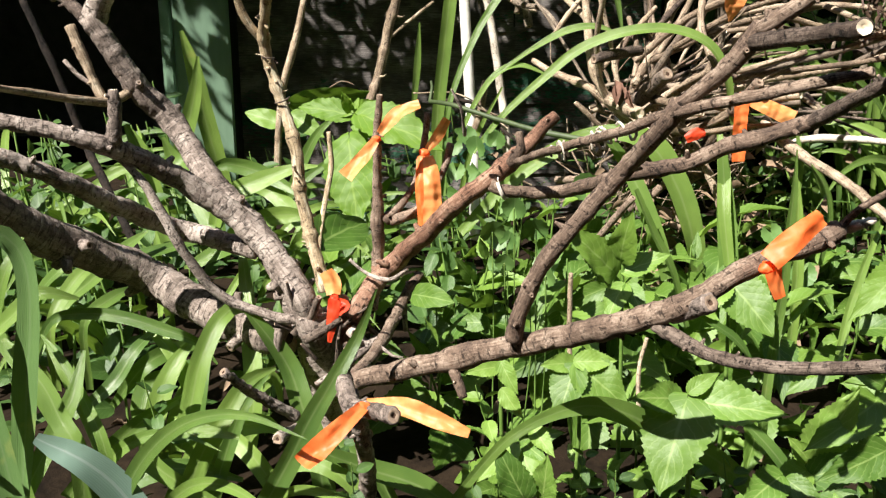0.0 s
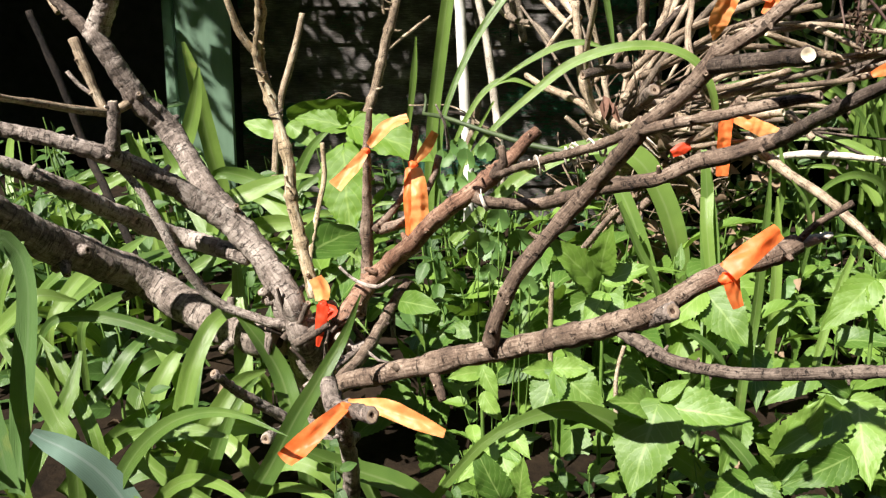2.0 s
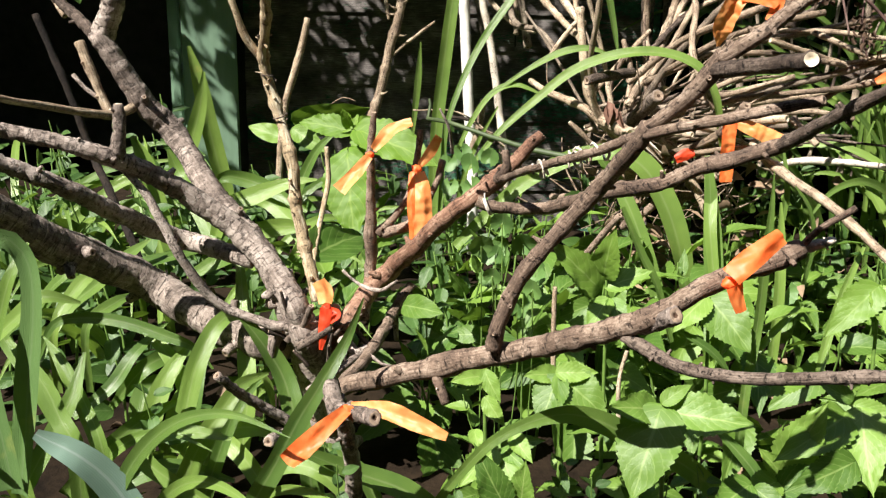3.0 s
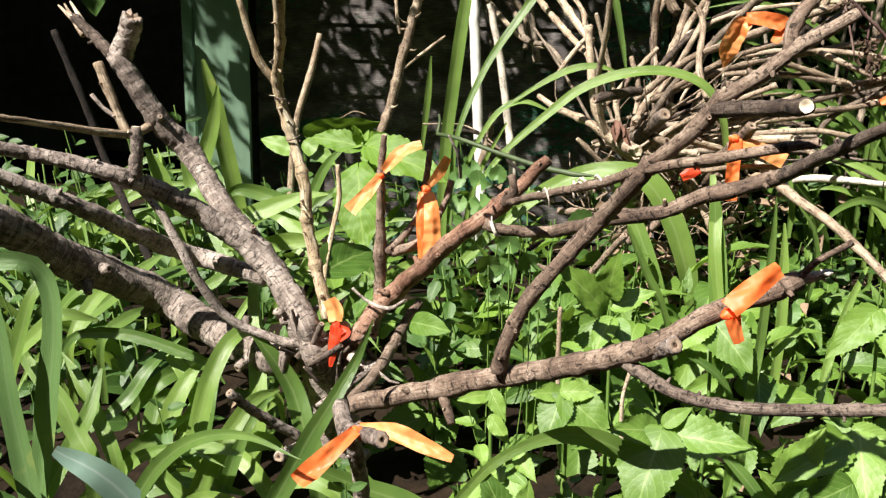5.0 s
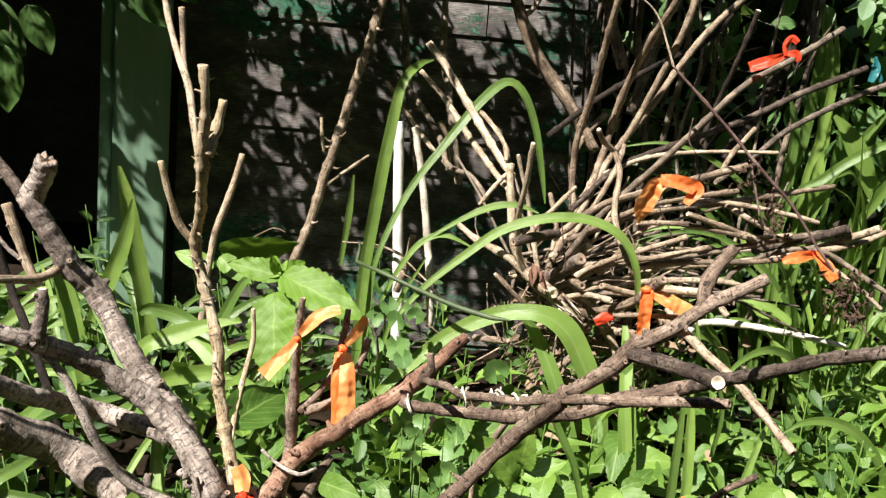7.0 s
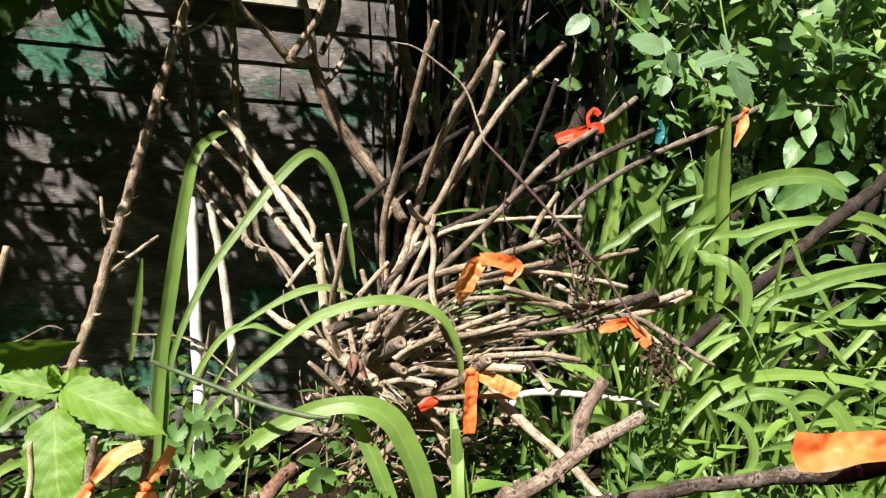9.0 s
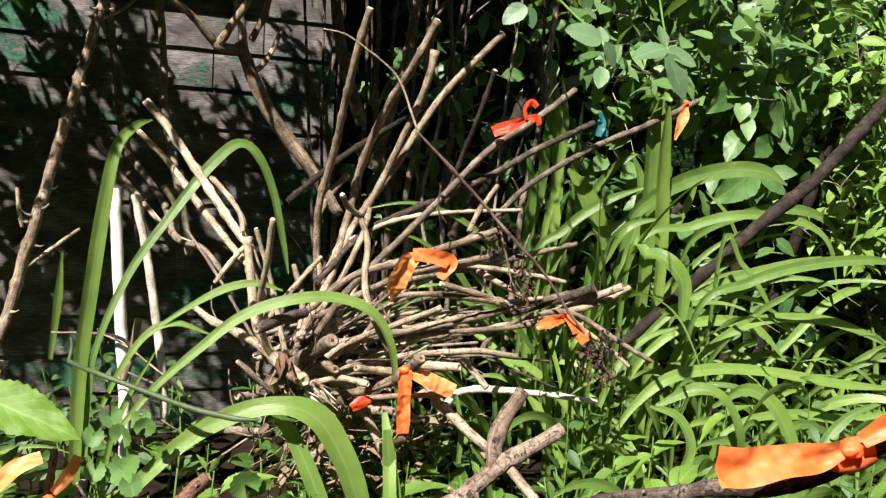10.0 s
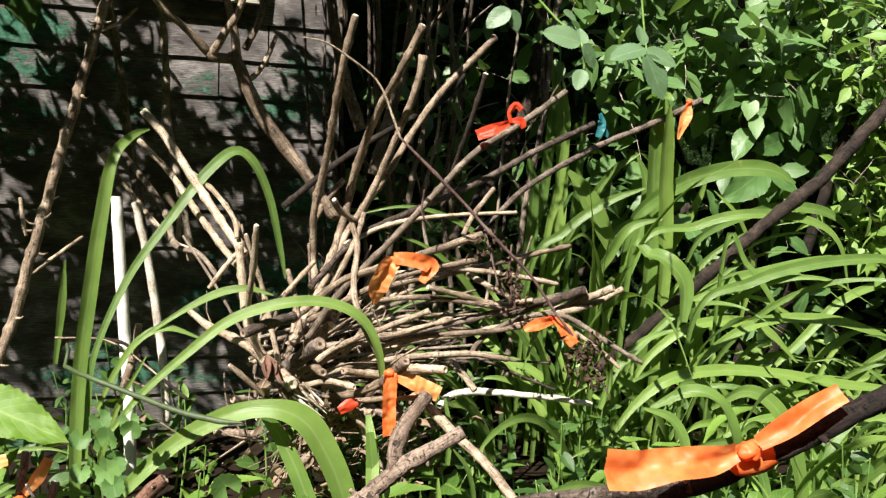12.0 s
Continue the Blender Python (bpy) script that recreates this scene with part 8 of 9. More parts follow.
set_leaf_between(nettle, LEAF_NETTLE[1], 0.075, (0.232, 1.060, 0.288), (0.237, 1.050, 0.330), 15)
set_leaf_between(nettle, LEAF_NETTLE[0], 0.085, (0.216, 1.050, 0.286), (0.164, 1.000, 0.352), 12)
set_leaf_between(nettle, LEAF_NETTLE[1], 0.075, (0.226, 1.040, 0.274), (0.193, 1.000, 0.245), 10)
set_leaf_between(nettle, LEAF_NETTLE[1], 0.075, (0.232, 1.040, 0.274), (0.242, 1.000, 0.250), -12)
nettle = thing("leafy_herb", "fresh green herb with large coarsely toothed pointed leaves", "herb", "toothed herbs", at=(0.254, 0.823, 0.0))
part("stem", tube_into(bmesh.new(), [(0.254, 0.823, -0.02, 0.003), (0.254, 0.813, 0.113, 0.0026), (0.244, 0.803, 0.226, 0.002)], 7, 0.02), (GREEN_STEM,) * 3, nettle)
set_leaf_between(nettle, LEAF_WIDE, 0.085, (0.242, 0.800, 0.225), (0.204, 0.740, 0.161), 10)
set_leaf_between(nettle, LEAF_NETTLE[1], 0.075, (0.253, 0.800, 0.224), (0.329, 0.760, 0.229), -10)
set_leaf_between(nettle, LEAF_NETTLE[0], 0.085, (0.244, 0.800, 0.234), (0.271, 0.800, 0.259), 0)
set_leaf_between(nettle, LEAF_NETTLE[1], 0.075, (0.238, 0.810, 0.222), (0.188, 0.780, 0.242), 0)
nettle = thing("leafy_herb", "fresh green herb with large coarsely toothed pointed leaves", "herb", "toothed herbs", at=(0.471, 0.858, 0.0))
part("stem", tube_into(bmesh.new(), [(0.471, 0.858, -0.02, 0.003), (0.471, 0.848, 0.102, 0.0026), (0.461, 0.838, 0.204, 0.002)], 7, 0.02), (GREEN_STEM,) * 3, nettle)
set_leaf_between(nettle, LEAF_NETTLE[0], 0.085, (0.453, 0.840, 0.206), (0.375, 0.780, 0.192), 0)
set_leaf_between(nettle, LEAF_NETTLE[1], 0.075, (0.470, 0.840, 0.210), (0.450, 0.770, 0.156), 10)
set_leaf_between(nettle, LEAF_NETTLE[0], 0.085, (0.448, 0.800, 0.172), (0.379, 0.760, 0.158), -10)
set_leaf_between(nettle, LEAF_NETTLE[1], 0.075, (0.468, 0.850, 0.214), (0.503, 0.820, 0.208), 10)
set_leaf_between(nettle, LEAF_NETTLE[0], 0.085, (0.467, 0.860, 0.216), (0.433, 0.860, 0.236), 0)
nettle = thing("leafy_herb", "fresh green herb with large coarsely toothed pointed leaves", "herb", "toothed herbs", at=(0.361, 1.043, 0.0))
part("stem", tube_into(bmesh.new(), [(0.361, 1.043, -0.02, 0.003), (0.361, 1.033, 0.142, 0.0026), (0.351, 1.023, 0.285, 0.002)], 7, 0.02), (GREEN_STEM,) * 3, nettle)
set_leaf_between(nettle, LEAF_WIDE, 0.085, (0.353, 1.020, 0.281), (0.390, 0.960, 0.242), 0)
set_leaf_between(nettle, LEAF_NETTLE[1], 0.075, (0.346, 1.020, 0.284), (0.295, 0.980, 0.260), 0)
set_leaf_between(nettle, LEAF_NETTLE[0], 0.085, (0.356, 1.030, 0.289), (0.390, 1.030, 0.304), 0)
nettle = thing("leafy_herb", "fresh green herb with large coarsely toothed pointed leaves", "herb", "toothed herbs", at=(0.563, 1.020, 0.0))
part("stem", tube_into(bmesh.new(), [(0.563, 1.020, -0.02, 0.003), (0.563, 1.010, 0.153, 0.0026), (0.553, 1.000, 0.307, 0.002)], 7, 0.02), (GREEN_STEM,) * 3, nettle)
set_leaf_between(nettle, LEAF_NETTLE[0], 0.085, (0.550, 1.000, 0.308), (0.484, 0.960, 0.264), 0)
set_leaf_between(nettle, LEAF_NETTLE[1], 0.075, (0.557, 1.000, 0.306), (0.549, 0.950, 0.258), 0)
nettle = thing("leafy_herb", "fresh green herb with large coarsely toothed pointed leaves", "herb", "toothed herbs", at=(0.093, 0.900, 0.0))
part("stem", tube_into(bmesh.new(), [(0.093, 0.900, -0.02, 0.003), (0.093, 0.890, 0.069, 0.0026), (0.083, 0.880, 0.139, 0.002)], 7, 0.02), (GREEN_STEM,) * 3, nettle)
set_leaf_between(nettle, LEAF_NETTLE[0], 0.085, (0.083, 0.880, 0.136), (0.105, 0.820, 0.106), 0)
set_leaf_between(nettle, LEAF_NETTLE[1], 0.075, (0.079, 0.880, 0.139), (0.034, 0.840, 0.121), 0)
set_leaf_between(nettle, LEAF_NETTLE[0], 0.085, (0.086, 0.880, 0.142), (0.125, 0.860, 0.166), 0)
nettle = thing("leafy_herb", "fresh green herb with large coarsely toothed pointed leaves", "herb", "toothed herbs", at=(0.339, 0.780, 0.0))
part("stem", tube_into(bmesh.new(), [(0.339, 0.780, -0.02, 0.003), (0.339, 0.770, 0.081, 0.0026), (0.329, 0.760, 0.162, 0.002)], 7, 0.02), (GREEN_STEM,) * 3, nettle)
set_leaf_between(nettle, LEAF_NETTLE[0], 0.085, (0.332, 0.760, 0.161), (0.357, 0.720, 0.153), 0)
set_leaf_between(nettle, LEAF_NETTLE[1], 0.075, (0.326, 0.760, 0.164), (0.276, 0.720, 0.158), 0)
nettle = thing("leafy_herb", "fresh green herb with large coarsely toothed pointed leaves", "herb", "toothed herbs", at=(0.390, 0.860, 0.0))
part("stem", tube_into(bmesh.new(), [(0.390, 0.860, -0.02, 0.003), (0.394, 0.850, 0.065, 0.0026), (0.390, 0.840, 0.129, 0.002)], 7, 0.02), (GREEN_STEM,) * 3, nettle)
set_leaf_between(nettle, LEAF_NETTLE[1], 0.075, (0.388, 0.830, 0.154), (0.417, 0.800, 0.229), 8)
set_leaf_between(nettle, LEAF_NETTLE[0], 0.085, (0.381, 0.820, 0.130), (0.426, 0.780, 0.175), -8)
set_leaf_between(nettle, LEAF_NETTLE[1], 0.075, (0.377, 0.820, 0.137), (0.329, 0.780, 0.143), 10)
set_leaf_between(nettle, LEAF_NETTLE[1], 0.075, (0.384, 0.830, 0.144), (0.361, 0.820, 0.175), 0)
nettle = thing("leafy_herb", "fresh green herb with large coarsely toothed pointed leaves", "herb", "toothed herbs", at=(0.163, 0.990, 0.0))
part("stem", tube_into(bmesh.new(), [(0.163, 0.990, -0.02, 0.003), (0.167, 0.980, 0.093, 0.0026), (0.163, 0.970, 0.186, 0.002)], 7, 0.02), (GREEN_STEM,) * 3, nettle)
set_leaf_between(nettle, LEAF_WIDE, 0.085, (0.159, 0.960, 0.198), (0.217, 0.920, 0.168), -10)
set_leaf_between(nettle, LEAF_WIDE, 0.085, (0.156, 0.960, 0.197), (0.130, 0.920, 0.154), 12)
set_leaf_between(nettle, LEAF_NETTLE[1], 0.075, (0.157, 0.960, 0.204), (0.205, 0.950, 0.208), 0)
set_leaf_between(nettle, LEAF_NETTLE[1], 0.075, (0.156, 0.970, 0.197), (0.116, 0.950, 0.208), 0)
nettle = thing("leafy_herb", "fresh green herb with large coarsely toothed pointed leaves", "herb", "toothed herbs", at=(0.081, 0.820, 0.0))
part("stem", tube_into(bmesh.new(), [(0.081, 0.820, -0.02, 0.003), (0.085, 0.810, 0.062, 0.0026), (0.081, 0.800, 0.125, 0.002)], 7, 0.02), (GREEN_STEM,) * 3, nettle)
set_leaf_between(nettle, LEAF_NETTLE[0], 0.085, (0.084, 0.800, 0.116), (0.053, 0.780, 0.178), 5)
set_leaf_between(nettle, LEAF_NETTLE[1], 0.075, (0.102, 0.800, 0.119), (0.103, 0.780, 0.170), 0)
set_leaf_between(nettle, LEAF_NETTLE[1], 0.075, (0.085, 0.820, 0.169), (0.101, 0.790, 0.164), 0)
set_leaf_between(nettle, LEAF_NETTLE[1], 0.075, (0.093, 0.820, 0.185), (0.109, 0.790, 0.170), -10)
nettle = thing("leafy_herb", "fresh green herb with large coarsely toothed pointed leaves", "herb", "toothed herbs", at=(0.065, 0.950, 0.0))
part("stem", tube_into(bmesh.new(), [(0.065, 0.950, -0.02, 0.003), (0.069, 0.940, 0.104, 0.0026), (0.065, 0.930, 0.209, 0.002)], 7, 0.02), (GREEN_STEM,) * 3, nettle)
set_leaf_between(nettle, LEAF_NETTLE[1], 0.075, (0.066, 0.920, 0.218), (0.081, 0.900, 0.187), 0)
set_leaf_between(nettle, LEAF_NETTLE[1], 0.075, (0.061, 0.920, 0.213), (0.026, 0.900, 0.218), 0)
set_leaf_between(nettle, LEAF_NETTLE[1], 0.075, (0.067, 0.900, 0.194), (0.085, 0.880, 0.166), 10)
set_leaf_between(nettle, LEAF_NETTLE[1], 0.075, (0.065, 0.930, 0.216), (0.055, 0.930, 0.235), 0)
rose_top = thing("rose_branch", "overhanging rose branch with sunlit toothed leaflets", "rose", at=(0.85, 1.35, 1.0))
limb(rose_top, "stem", [(0.732, 1.600, 1.184, 0.0022), (0.724, 1.400, 1.075, 0.0022), (0.746, 1.330, 1.020, 0.0022), (0.748, 1.320, 0.981, 0.0022)], GREEN_STEM, sides=7)
limb(rose_top, "stem", [(0.911, 1.450, 1.182, 0.0018), (0.852, 1.330, 1.072, 0.0018), (0.827, 1.270, 1.009, 0.0018)], GREEN_STEM, sides=7)
set_leaf_between(rose_top, LEAF_ROSE[0], 0.040, (0.744, 1.330, 1.023), (0.681, 1.330, 1.037), -4.67333, 'leaflet')
set_leaf_between(rose_top, LEAF_ROSE[1], 0.040, (0.748, 1.330, 1.018), (0.751, 1.350, 1.052), 8.95454, 'leaflet')
set_leaf_between(rose_top, LEAF_ROSE[0], 0.040, (0.744, 1.320, 1.019), (0.770, 1.320, 0.984), -11.721, 'leaflet')
set_leaf_between(rose_top, LEAF_ROSE[1], 0.040, (0.745, 1.320, 0.980), (0.727, 1.300, 0.943), -2.13568, 'leaflet')
set_leaf_between(rose_top, LEAF_ROSE[0], 0.040, (0.824, 1.270, 1.014), (0.765, 1.270, 0.998), 15.4259, 'leaflet')
set_leaf_between(rose_top, LEAF_ROSE[1], 0.040, (0.825, 1.270, 1.010), (0.883, 1.260, 0.991), -5.91253, 'leaflet')
set_leaf_between(rose_top, LEAF_ROSE[0], 0.040, (0.820, 1.260, 1.004), (0.850, 1.240, 0.938), -19.1647, 'leaflet')
set_leaf_between(rose_top, LEAF_ROSE[1], 0.040, (0.826, 1.280, 1.020), (0.828, 1.300, 1.057), 23.9647, 'leaflet')
set_leaf_between(rose_top, LEAF_ROSE[0], 0.040, (0.750, 1.340, 0.978), (0.731, 1.360, 0.973), 13.1815, 'leaflet')
set_leaf_between(rose_top, LEAF_ROSE[1], 0.040, (0.721, 1.350, 1.072), (0.748, 1.350, 1.058), -7.98403, 'leaflet')
set_leaf_between(rose_top, LEAF_ROSE[0], 0.040, (0.690, 1.500, 1.094), (0.649, 1.500, 1.061), -7.74161, 'leaflet')
set_leaf_between(rose_top, LEAF_ROSE[1], 0.040, (0.695, 1.500, 1.093), (0.709, 1.500, 1.053), 1.75987, 'leaflet')
shade = thing("hanging_branch", "leafy branch tip hanging from overhead, broad leaves coloured as in shade", "branch", at=(-0.8, 1.95, 1.1))
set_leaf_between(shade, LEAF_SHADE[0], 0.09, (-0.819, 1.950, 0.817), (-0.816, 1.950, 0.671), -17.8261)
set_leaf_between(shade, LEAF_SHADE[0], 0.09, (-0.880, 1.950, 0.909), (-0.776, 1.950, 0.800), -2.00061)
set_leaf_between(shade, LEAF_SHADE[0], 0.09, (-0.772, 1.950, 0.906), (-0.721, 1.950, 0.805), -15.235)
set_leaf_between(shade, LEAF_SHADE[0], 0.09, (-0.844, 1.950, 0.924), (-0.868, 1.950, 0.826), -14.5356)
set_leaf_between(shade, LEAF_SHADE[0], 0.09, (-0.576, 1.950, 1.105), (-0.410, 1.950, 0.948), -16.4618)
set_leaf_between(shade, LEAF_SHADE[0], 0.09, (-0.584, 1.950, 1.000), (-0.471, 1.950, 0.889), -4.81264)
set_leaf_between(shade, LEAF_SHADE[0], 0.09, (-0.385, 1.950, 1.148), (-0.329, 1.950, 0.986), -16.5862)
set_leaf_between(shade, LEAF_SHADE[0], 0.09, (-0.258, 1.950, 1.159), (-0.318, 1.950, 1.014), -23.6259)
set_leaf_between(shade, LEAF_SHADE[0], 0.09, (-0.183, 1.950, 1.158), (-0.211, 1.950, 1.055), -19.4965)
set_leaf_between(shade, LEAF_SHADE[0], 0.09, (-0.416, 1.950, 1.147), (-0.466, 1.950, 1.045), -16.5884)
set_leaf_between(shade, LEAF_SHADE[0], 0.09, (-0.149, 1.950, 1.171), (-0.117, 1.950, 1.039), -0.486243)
limb(shade, "stem", [(-1.129, 1.950, 1.013, 0.0025), (-0.844, 1.950, 0.911, 0.0025), (-0.801, 1.950, 0.831, 0.0025)], BARK, sides=7)
limb(shade, "stem", [(-0.720, 1.950, 1.232, 0.0025), (-0.577, 1.950, 1.121, 0.0025), (-0.375, 1.950, 1.150, 0.0025), (-0.149, 1.950, 1.173, 0.0025)], BARK, sides=7)


# ---- flagging tapes ----
tape("bright orange flagging tape knotted on a slim upright stem",
     [[(-0.081, 1.040, 0.454, 0.0051, 0), (-0.097, 1.030, 0.432, 0.0087, 9), (-0.115, 1.020, 0.412, 0.0098, 14)],
      [(-0.076, 1.045, 0.462, 0.0044, 0), (-0.054, 1.050, 0.483, 0.0095, -14), (-0.027, 1.050, 0.495, 0.0073, -27)]],
     (-0.080, 1.045, 0.456), 0.0075, (TAPE, TAPE_FADED, TAPE_FADED))
tape("orange flagging tape hanging in two folded tails from a stub",
     [[(-0.028, 1.092, 0.429, 0.0055, 10), (-0.029, 1.076, 0.398, 0.0062, 25), (-0.027, 1.070, 0.362, 0.0065, 30), (-0.026, 1.070, 0.333, 0.0050, 20)],
      [(-0.019, 1.088, 0.429, 0.0064, 0), (-0.014, 1.070, 0.404, 0.0105, 0), (-0.013, 1.062, 0.366, 0.0112, 0), (-0.017, 1.062, 0.338, 0.0090, 0)],
      [(-0.020, 1.110, 0.435, 0.0043, 0), (-0.006, 1.110, 0.453, 0.0072, 8), (0.005, 1.115, 0.473, 0.0058, 12)]],
     (-0.024, 1.100, 0.432), 0.0093, (TAPE, TAPE, TAPE_FADED, TAPE_FADED))
tape("short orange flagging tape tied low at the shrub's crown",
     [[(-0.126, 0.965, 0.279, 0.0078, 0), (-0.130, 0.965, 0.251, 0.0065, 18), (-0.134, 0.965, 0.226, 0.0025, 27)],
      [(-0.128, 0.970, 0.283, 0.0079, 0), (-0.131, 0.985, 0.294, 0.0108, 9), (-0.139, 0.990, 0.306, 0.0094, 18)],
      [(-0.123, 0.970, 0.274, 0.0050, 0), (-0.113, 0.965, 0.271, 0.0057, 14), (-0.121, 0.965, 0.261, 0.0036, 27)]],
     (-0.127, 0.970, 0.278), 0.0086, (TAPE_RED, TAPE_RED, TAPE_FADED, TAPE_RED))
tape("bright orange flagging tape tied round a sawn stub near the ground",
     [[(-0.071, 0.700, 0.263, 0.0054, 0), (-0.089, 0.680, 0.251, 0.0081, 9), (-0.107, 0.670, 0.235, 0.0101, 14), (-0.118, 0.660, 0.228, 0.0092, 18)],
      [(-0.067, 0.715, 0.260, 0.0046, 0), (-0.035, 0.700, 0.263, 0.0080, -9), (-0.006, 0.690, 0.257, 0.0078, 9), (0.023, 0.680, 0.249, 0.0041, 27)]],
     (-0.070, 0.705, 0.261), 0.0084, (TAPE, TAPE, TAPE_FADED))
tape("orange flagging tape wrapped round a branch end",
     [[(0.292, 0.655, 0.442, 0.0070, 4), (0.264, 0.640, 0.426, 0.0094, 9), (0.247, 0.635, 0.412, 0.0090, 14)],
      [(0.250, 0.635, 0.405, 0.0082, 0), (0.254, 0.635, 0.393, 0.0062, 14), (0.258, 0.635, 0.383, 0.0046, 22)]],
     (0.250, 0.645, 0.404), 0.0087, (TAPE, TAPE, TAPE))
tape("orange flagging tape bent over the cut canes",
     [[(0.446, 1.400, 0.597, 0.0029, 0), (0.444, 1.390, 0.623, 0.0143, 4), (0.454, 1.380, 0.655, 0.0170, 9), (0.468, 1.375, 0.672, 0.0122, 14)],
      [(0.468, 1.375, 0.672, 0.0104, 0), (0.499, 1.370, 0.671, 0.0113, 18), (0.528, 1.370, 0.661, 0.0124, 27), (0.515, 1.370, 0.636, 0.0067, 36)]],
     (0.468, 1.380, 0.671), 0.0087, (TAPE, TAPE_FADED, TAPE))
tape("orange flagging tape with two tails tied to a cane stub",
     [[(0.480, 1.420, 0.480, 0.0110, 0), (0.482, 1.420, 0.438, 0.0117, 14), (0.484, 1.420, 0.375, 0.0102, 18)],
      [(0.488, 1.420, 0.477, 0.0067, 0), (0.523, 1.410, 0.464, 0.0135, 9), (0.562, 1.400, 0.446, 0.0127, 18)]],
     (0.482, 1.420, 0.480), 0.0119, (TAPE, TAPE, TAPE_FADED))
tape("red-orange flagging tape tied on a slanting cane",
     [[(0.632, 1.470, 0.872, 0.0095, 0), (0.652, 1.462, 0.882, 0.0105, 8), (0.684, 1.460, 0.897, 0.0050, 14)],
      [(0.688, 1.460, 0.898, 0.0040, 0), (0.685, 1.460, 0.916, 0.0050, 10), (0.694, 1.457, 0.928, 0.0058, 20), (0.704, 1.455, 0.921, 0.0045, 30)],
      [(0.690, 1.460, 0.900, 0.0045, 0), (0.704, 1.458, 0.900, 0.0070, 10), (0.710, 1.458, 0.890, 0.0040, 20)]],
     (0.690, 1.465, 0.899), 0.0080, (TAPE_RED, TAPE_RED))
tape("red-orange flagging tape with spread tails on a cane tip",
     [[(0.725, 1.440, 0.543, 0.0053, 0), (0.750, 1.440, 0.553, 0.0106, 14), (0.779, 1.440, 0.561, 0.0075, 27)],
      [(0.779, 1.440, 0.561, 0.0064, 0), (0.797, 1.430, 0.541, 0.0129, 14), (0.813, 1.420, 0.519, 0.0085, 27)]],
     (0.777, 1.440, 0.563), 0.0089, (TAPE_RED, TAPE))
tape("dull orange flagging tape hanging from a dark cane",
     [[(1.323, 1.890, 0.997, 0.0059, 0), (1.312, 1.890, 0.956, 0.0133, 14), (1.300, 1.890, 0.906, 0.0029, 27)],
      [(1.320, 1.890, 0.994, 0.0058, 0), (1.324, 1.890, 0.966, 0.0104, 18), (1.316, 1.890, 0.938, 0.0037, 27)]],
     (1.323, 1.890, 0.997), 0.0109, (TAPE, TAPE_FADED))
tape("faded teal flagging tape on a cane",
     [[(1.079, 1.880, 0.953, 0.0070, 0), (1.087, 1.880, 0.930, 0.0098, 14), (1.081, 1.880, 0.899, 0.0070, 27)],
      [(1.087, 1.880, 0.930, 0.0056, 0), (1.101, 1.880, 0.909, 0.0070, 14), (1.106, 1.880, 0.901, 0.0028, 14)]],
     (1.083, 1.880, 0.934), 0.0078, (TAPE_TEAL, TAPE_TEAL))
tape("wide bright orange flagging tape tied along a dark branch",
     [[(0.382, 0.545, 0.639, 0.0124, 0), (0.404, 0.545, 0.638, 0.0122, 6), (0.430, 0.540, 0.641, 0.0108, -6), (0.453, 0.535, 0.645, 0.0094, 4), (0.470, 0.532, 0.651, 0.0062, 8)],
      [(0.484, 0.528, 0.657, 0.0051, -10), (0.497, 0.522, 0.667, 0.0072, -20), (0.512, 0.515, 0.680, 0.0076, -25), (0.529, 0.508, 0.693, 0.0068, -25)]],
     (0.481, 0.532, 0.650), 0.0105, (TAPE, TAPE, TAPE),
     wrap=[(0.482, 0.548, 0.634, 0.0088), (0.487, 0.543, 0.640, 0.0104), (0.494, 0.539, 0.644, 0.0108), (0.502, 0.535, 0.649, 0.0092)])
tape("scrap of red-orange flagging tape low in the cane clump",
     [[(0.411, 1.470, 0.405, 0.0070, 0), (0.428, 1.470, 0.414, 0.0102, 14), (0.443, 1.470, 0.417, 0.0060, 22)]],
     (0.431, 1.480, 0.409), 0.0085, (TAPE_RED, TAPE_RED))


CURLS = [((0.066, 0.950, 0.411), 0.010), ((0.105, 0.832, 0.468), 0.006), ((0.111, 0.799, 0.475), 0.007), ((0.128, 0.767, 0.486), 0.007), ((0.136, 0.750, 0.491), 0.0065), ((0.149, 0.718, 0.500), 0.006)]
SEEDS = [((0.837, 1.420, 0.511), 0.018, 60), ((0.822, 1.420, 0.486), 0.016, 50), ((0.651, 1.440, 0.689), 0.014, 40), ((0.692, 1.440, 0.632), 0.012, 30), ((0.864, 1.420, 0.464), 0.015, 40), ((0.711, 1.440, 0.602), 0.010, 24)]
HAIRS = [[(0.644, 1.440, 0.713, 0.0019), (0.651, 1.440, 0.689, 0.0024), (0.664, 1.440, 0.651, 0.0019), (0.672, 1.440, 0.622, 0.0014)], [(0.693, 1.440, 0.690, 0.0019), (0.692, 1.440, 0.632, 0.0019), (0.707, 1.440, 0.583, 0.0015)], [(0.772, 1.420, 0.578, 0.0024), (0.818, 1.420, 0.526, 0.0025), (0.864, 1.420, 0.464, 0.0020), (0.892, 1.420, 0.422, 0.0015)], [(0.536, 1.450, 0.778, 0.0014), (0.534, 1.450, 0.741, 0.0014), (0.550, 1.450, 0.718, 0.0014)]]


# ---- herbs that cover the ground ----
rng = random.Random(11)
HEART = [herb(rng, LEAF_HEART, h, n, s, "leafy_herb", "soft green herb with toothed pointed leaves in the bed", (-30, 45)) for h, n, s in ((0.20, 4, 1.05), (0.26, 5, 0.95), (0.15, 3, 1.15))]
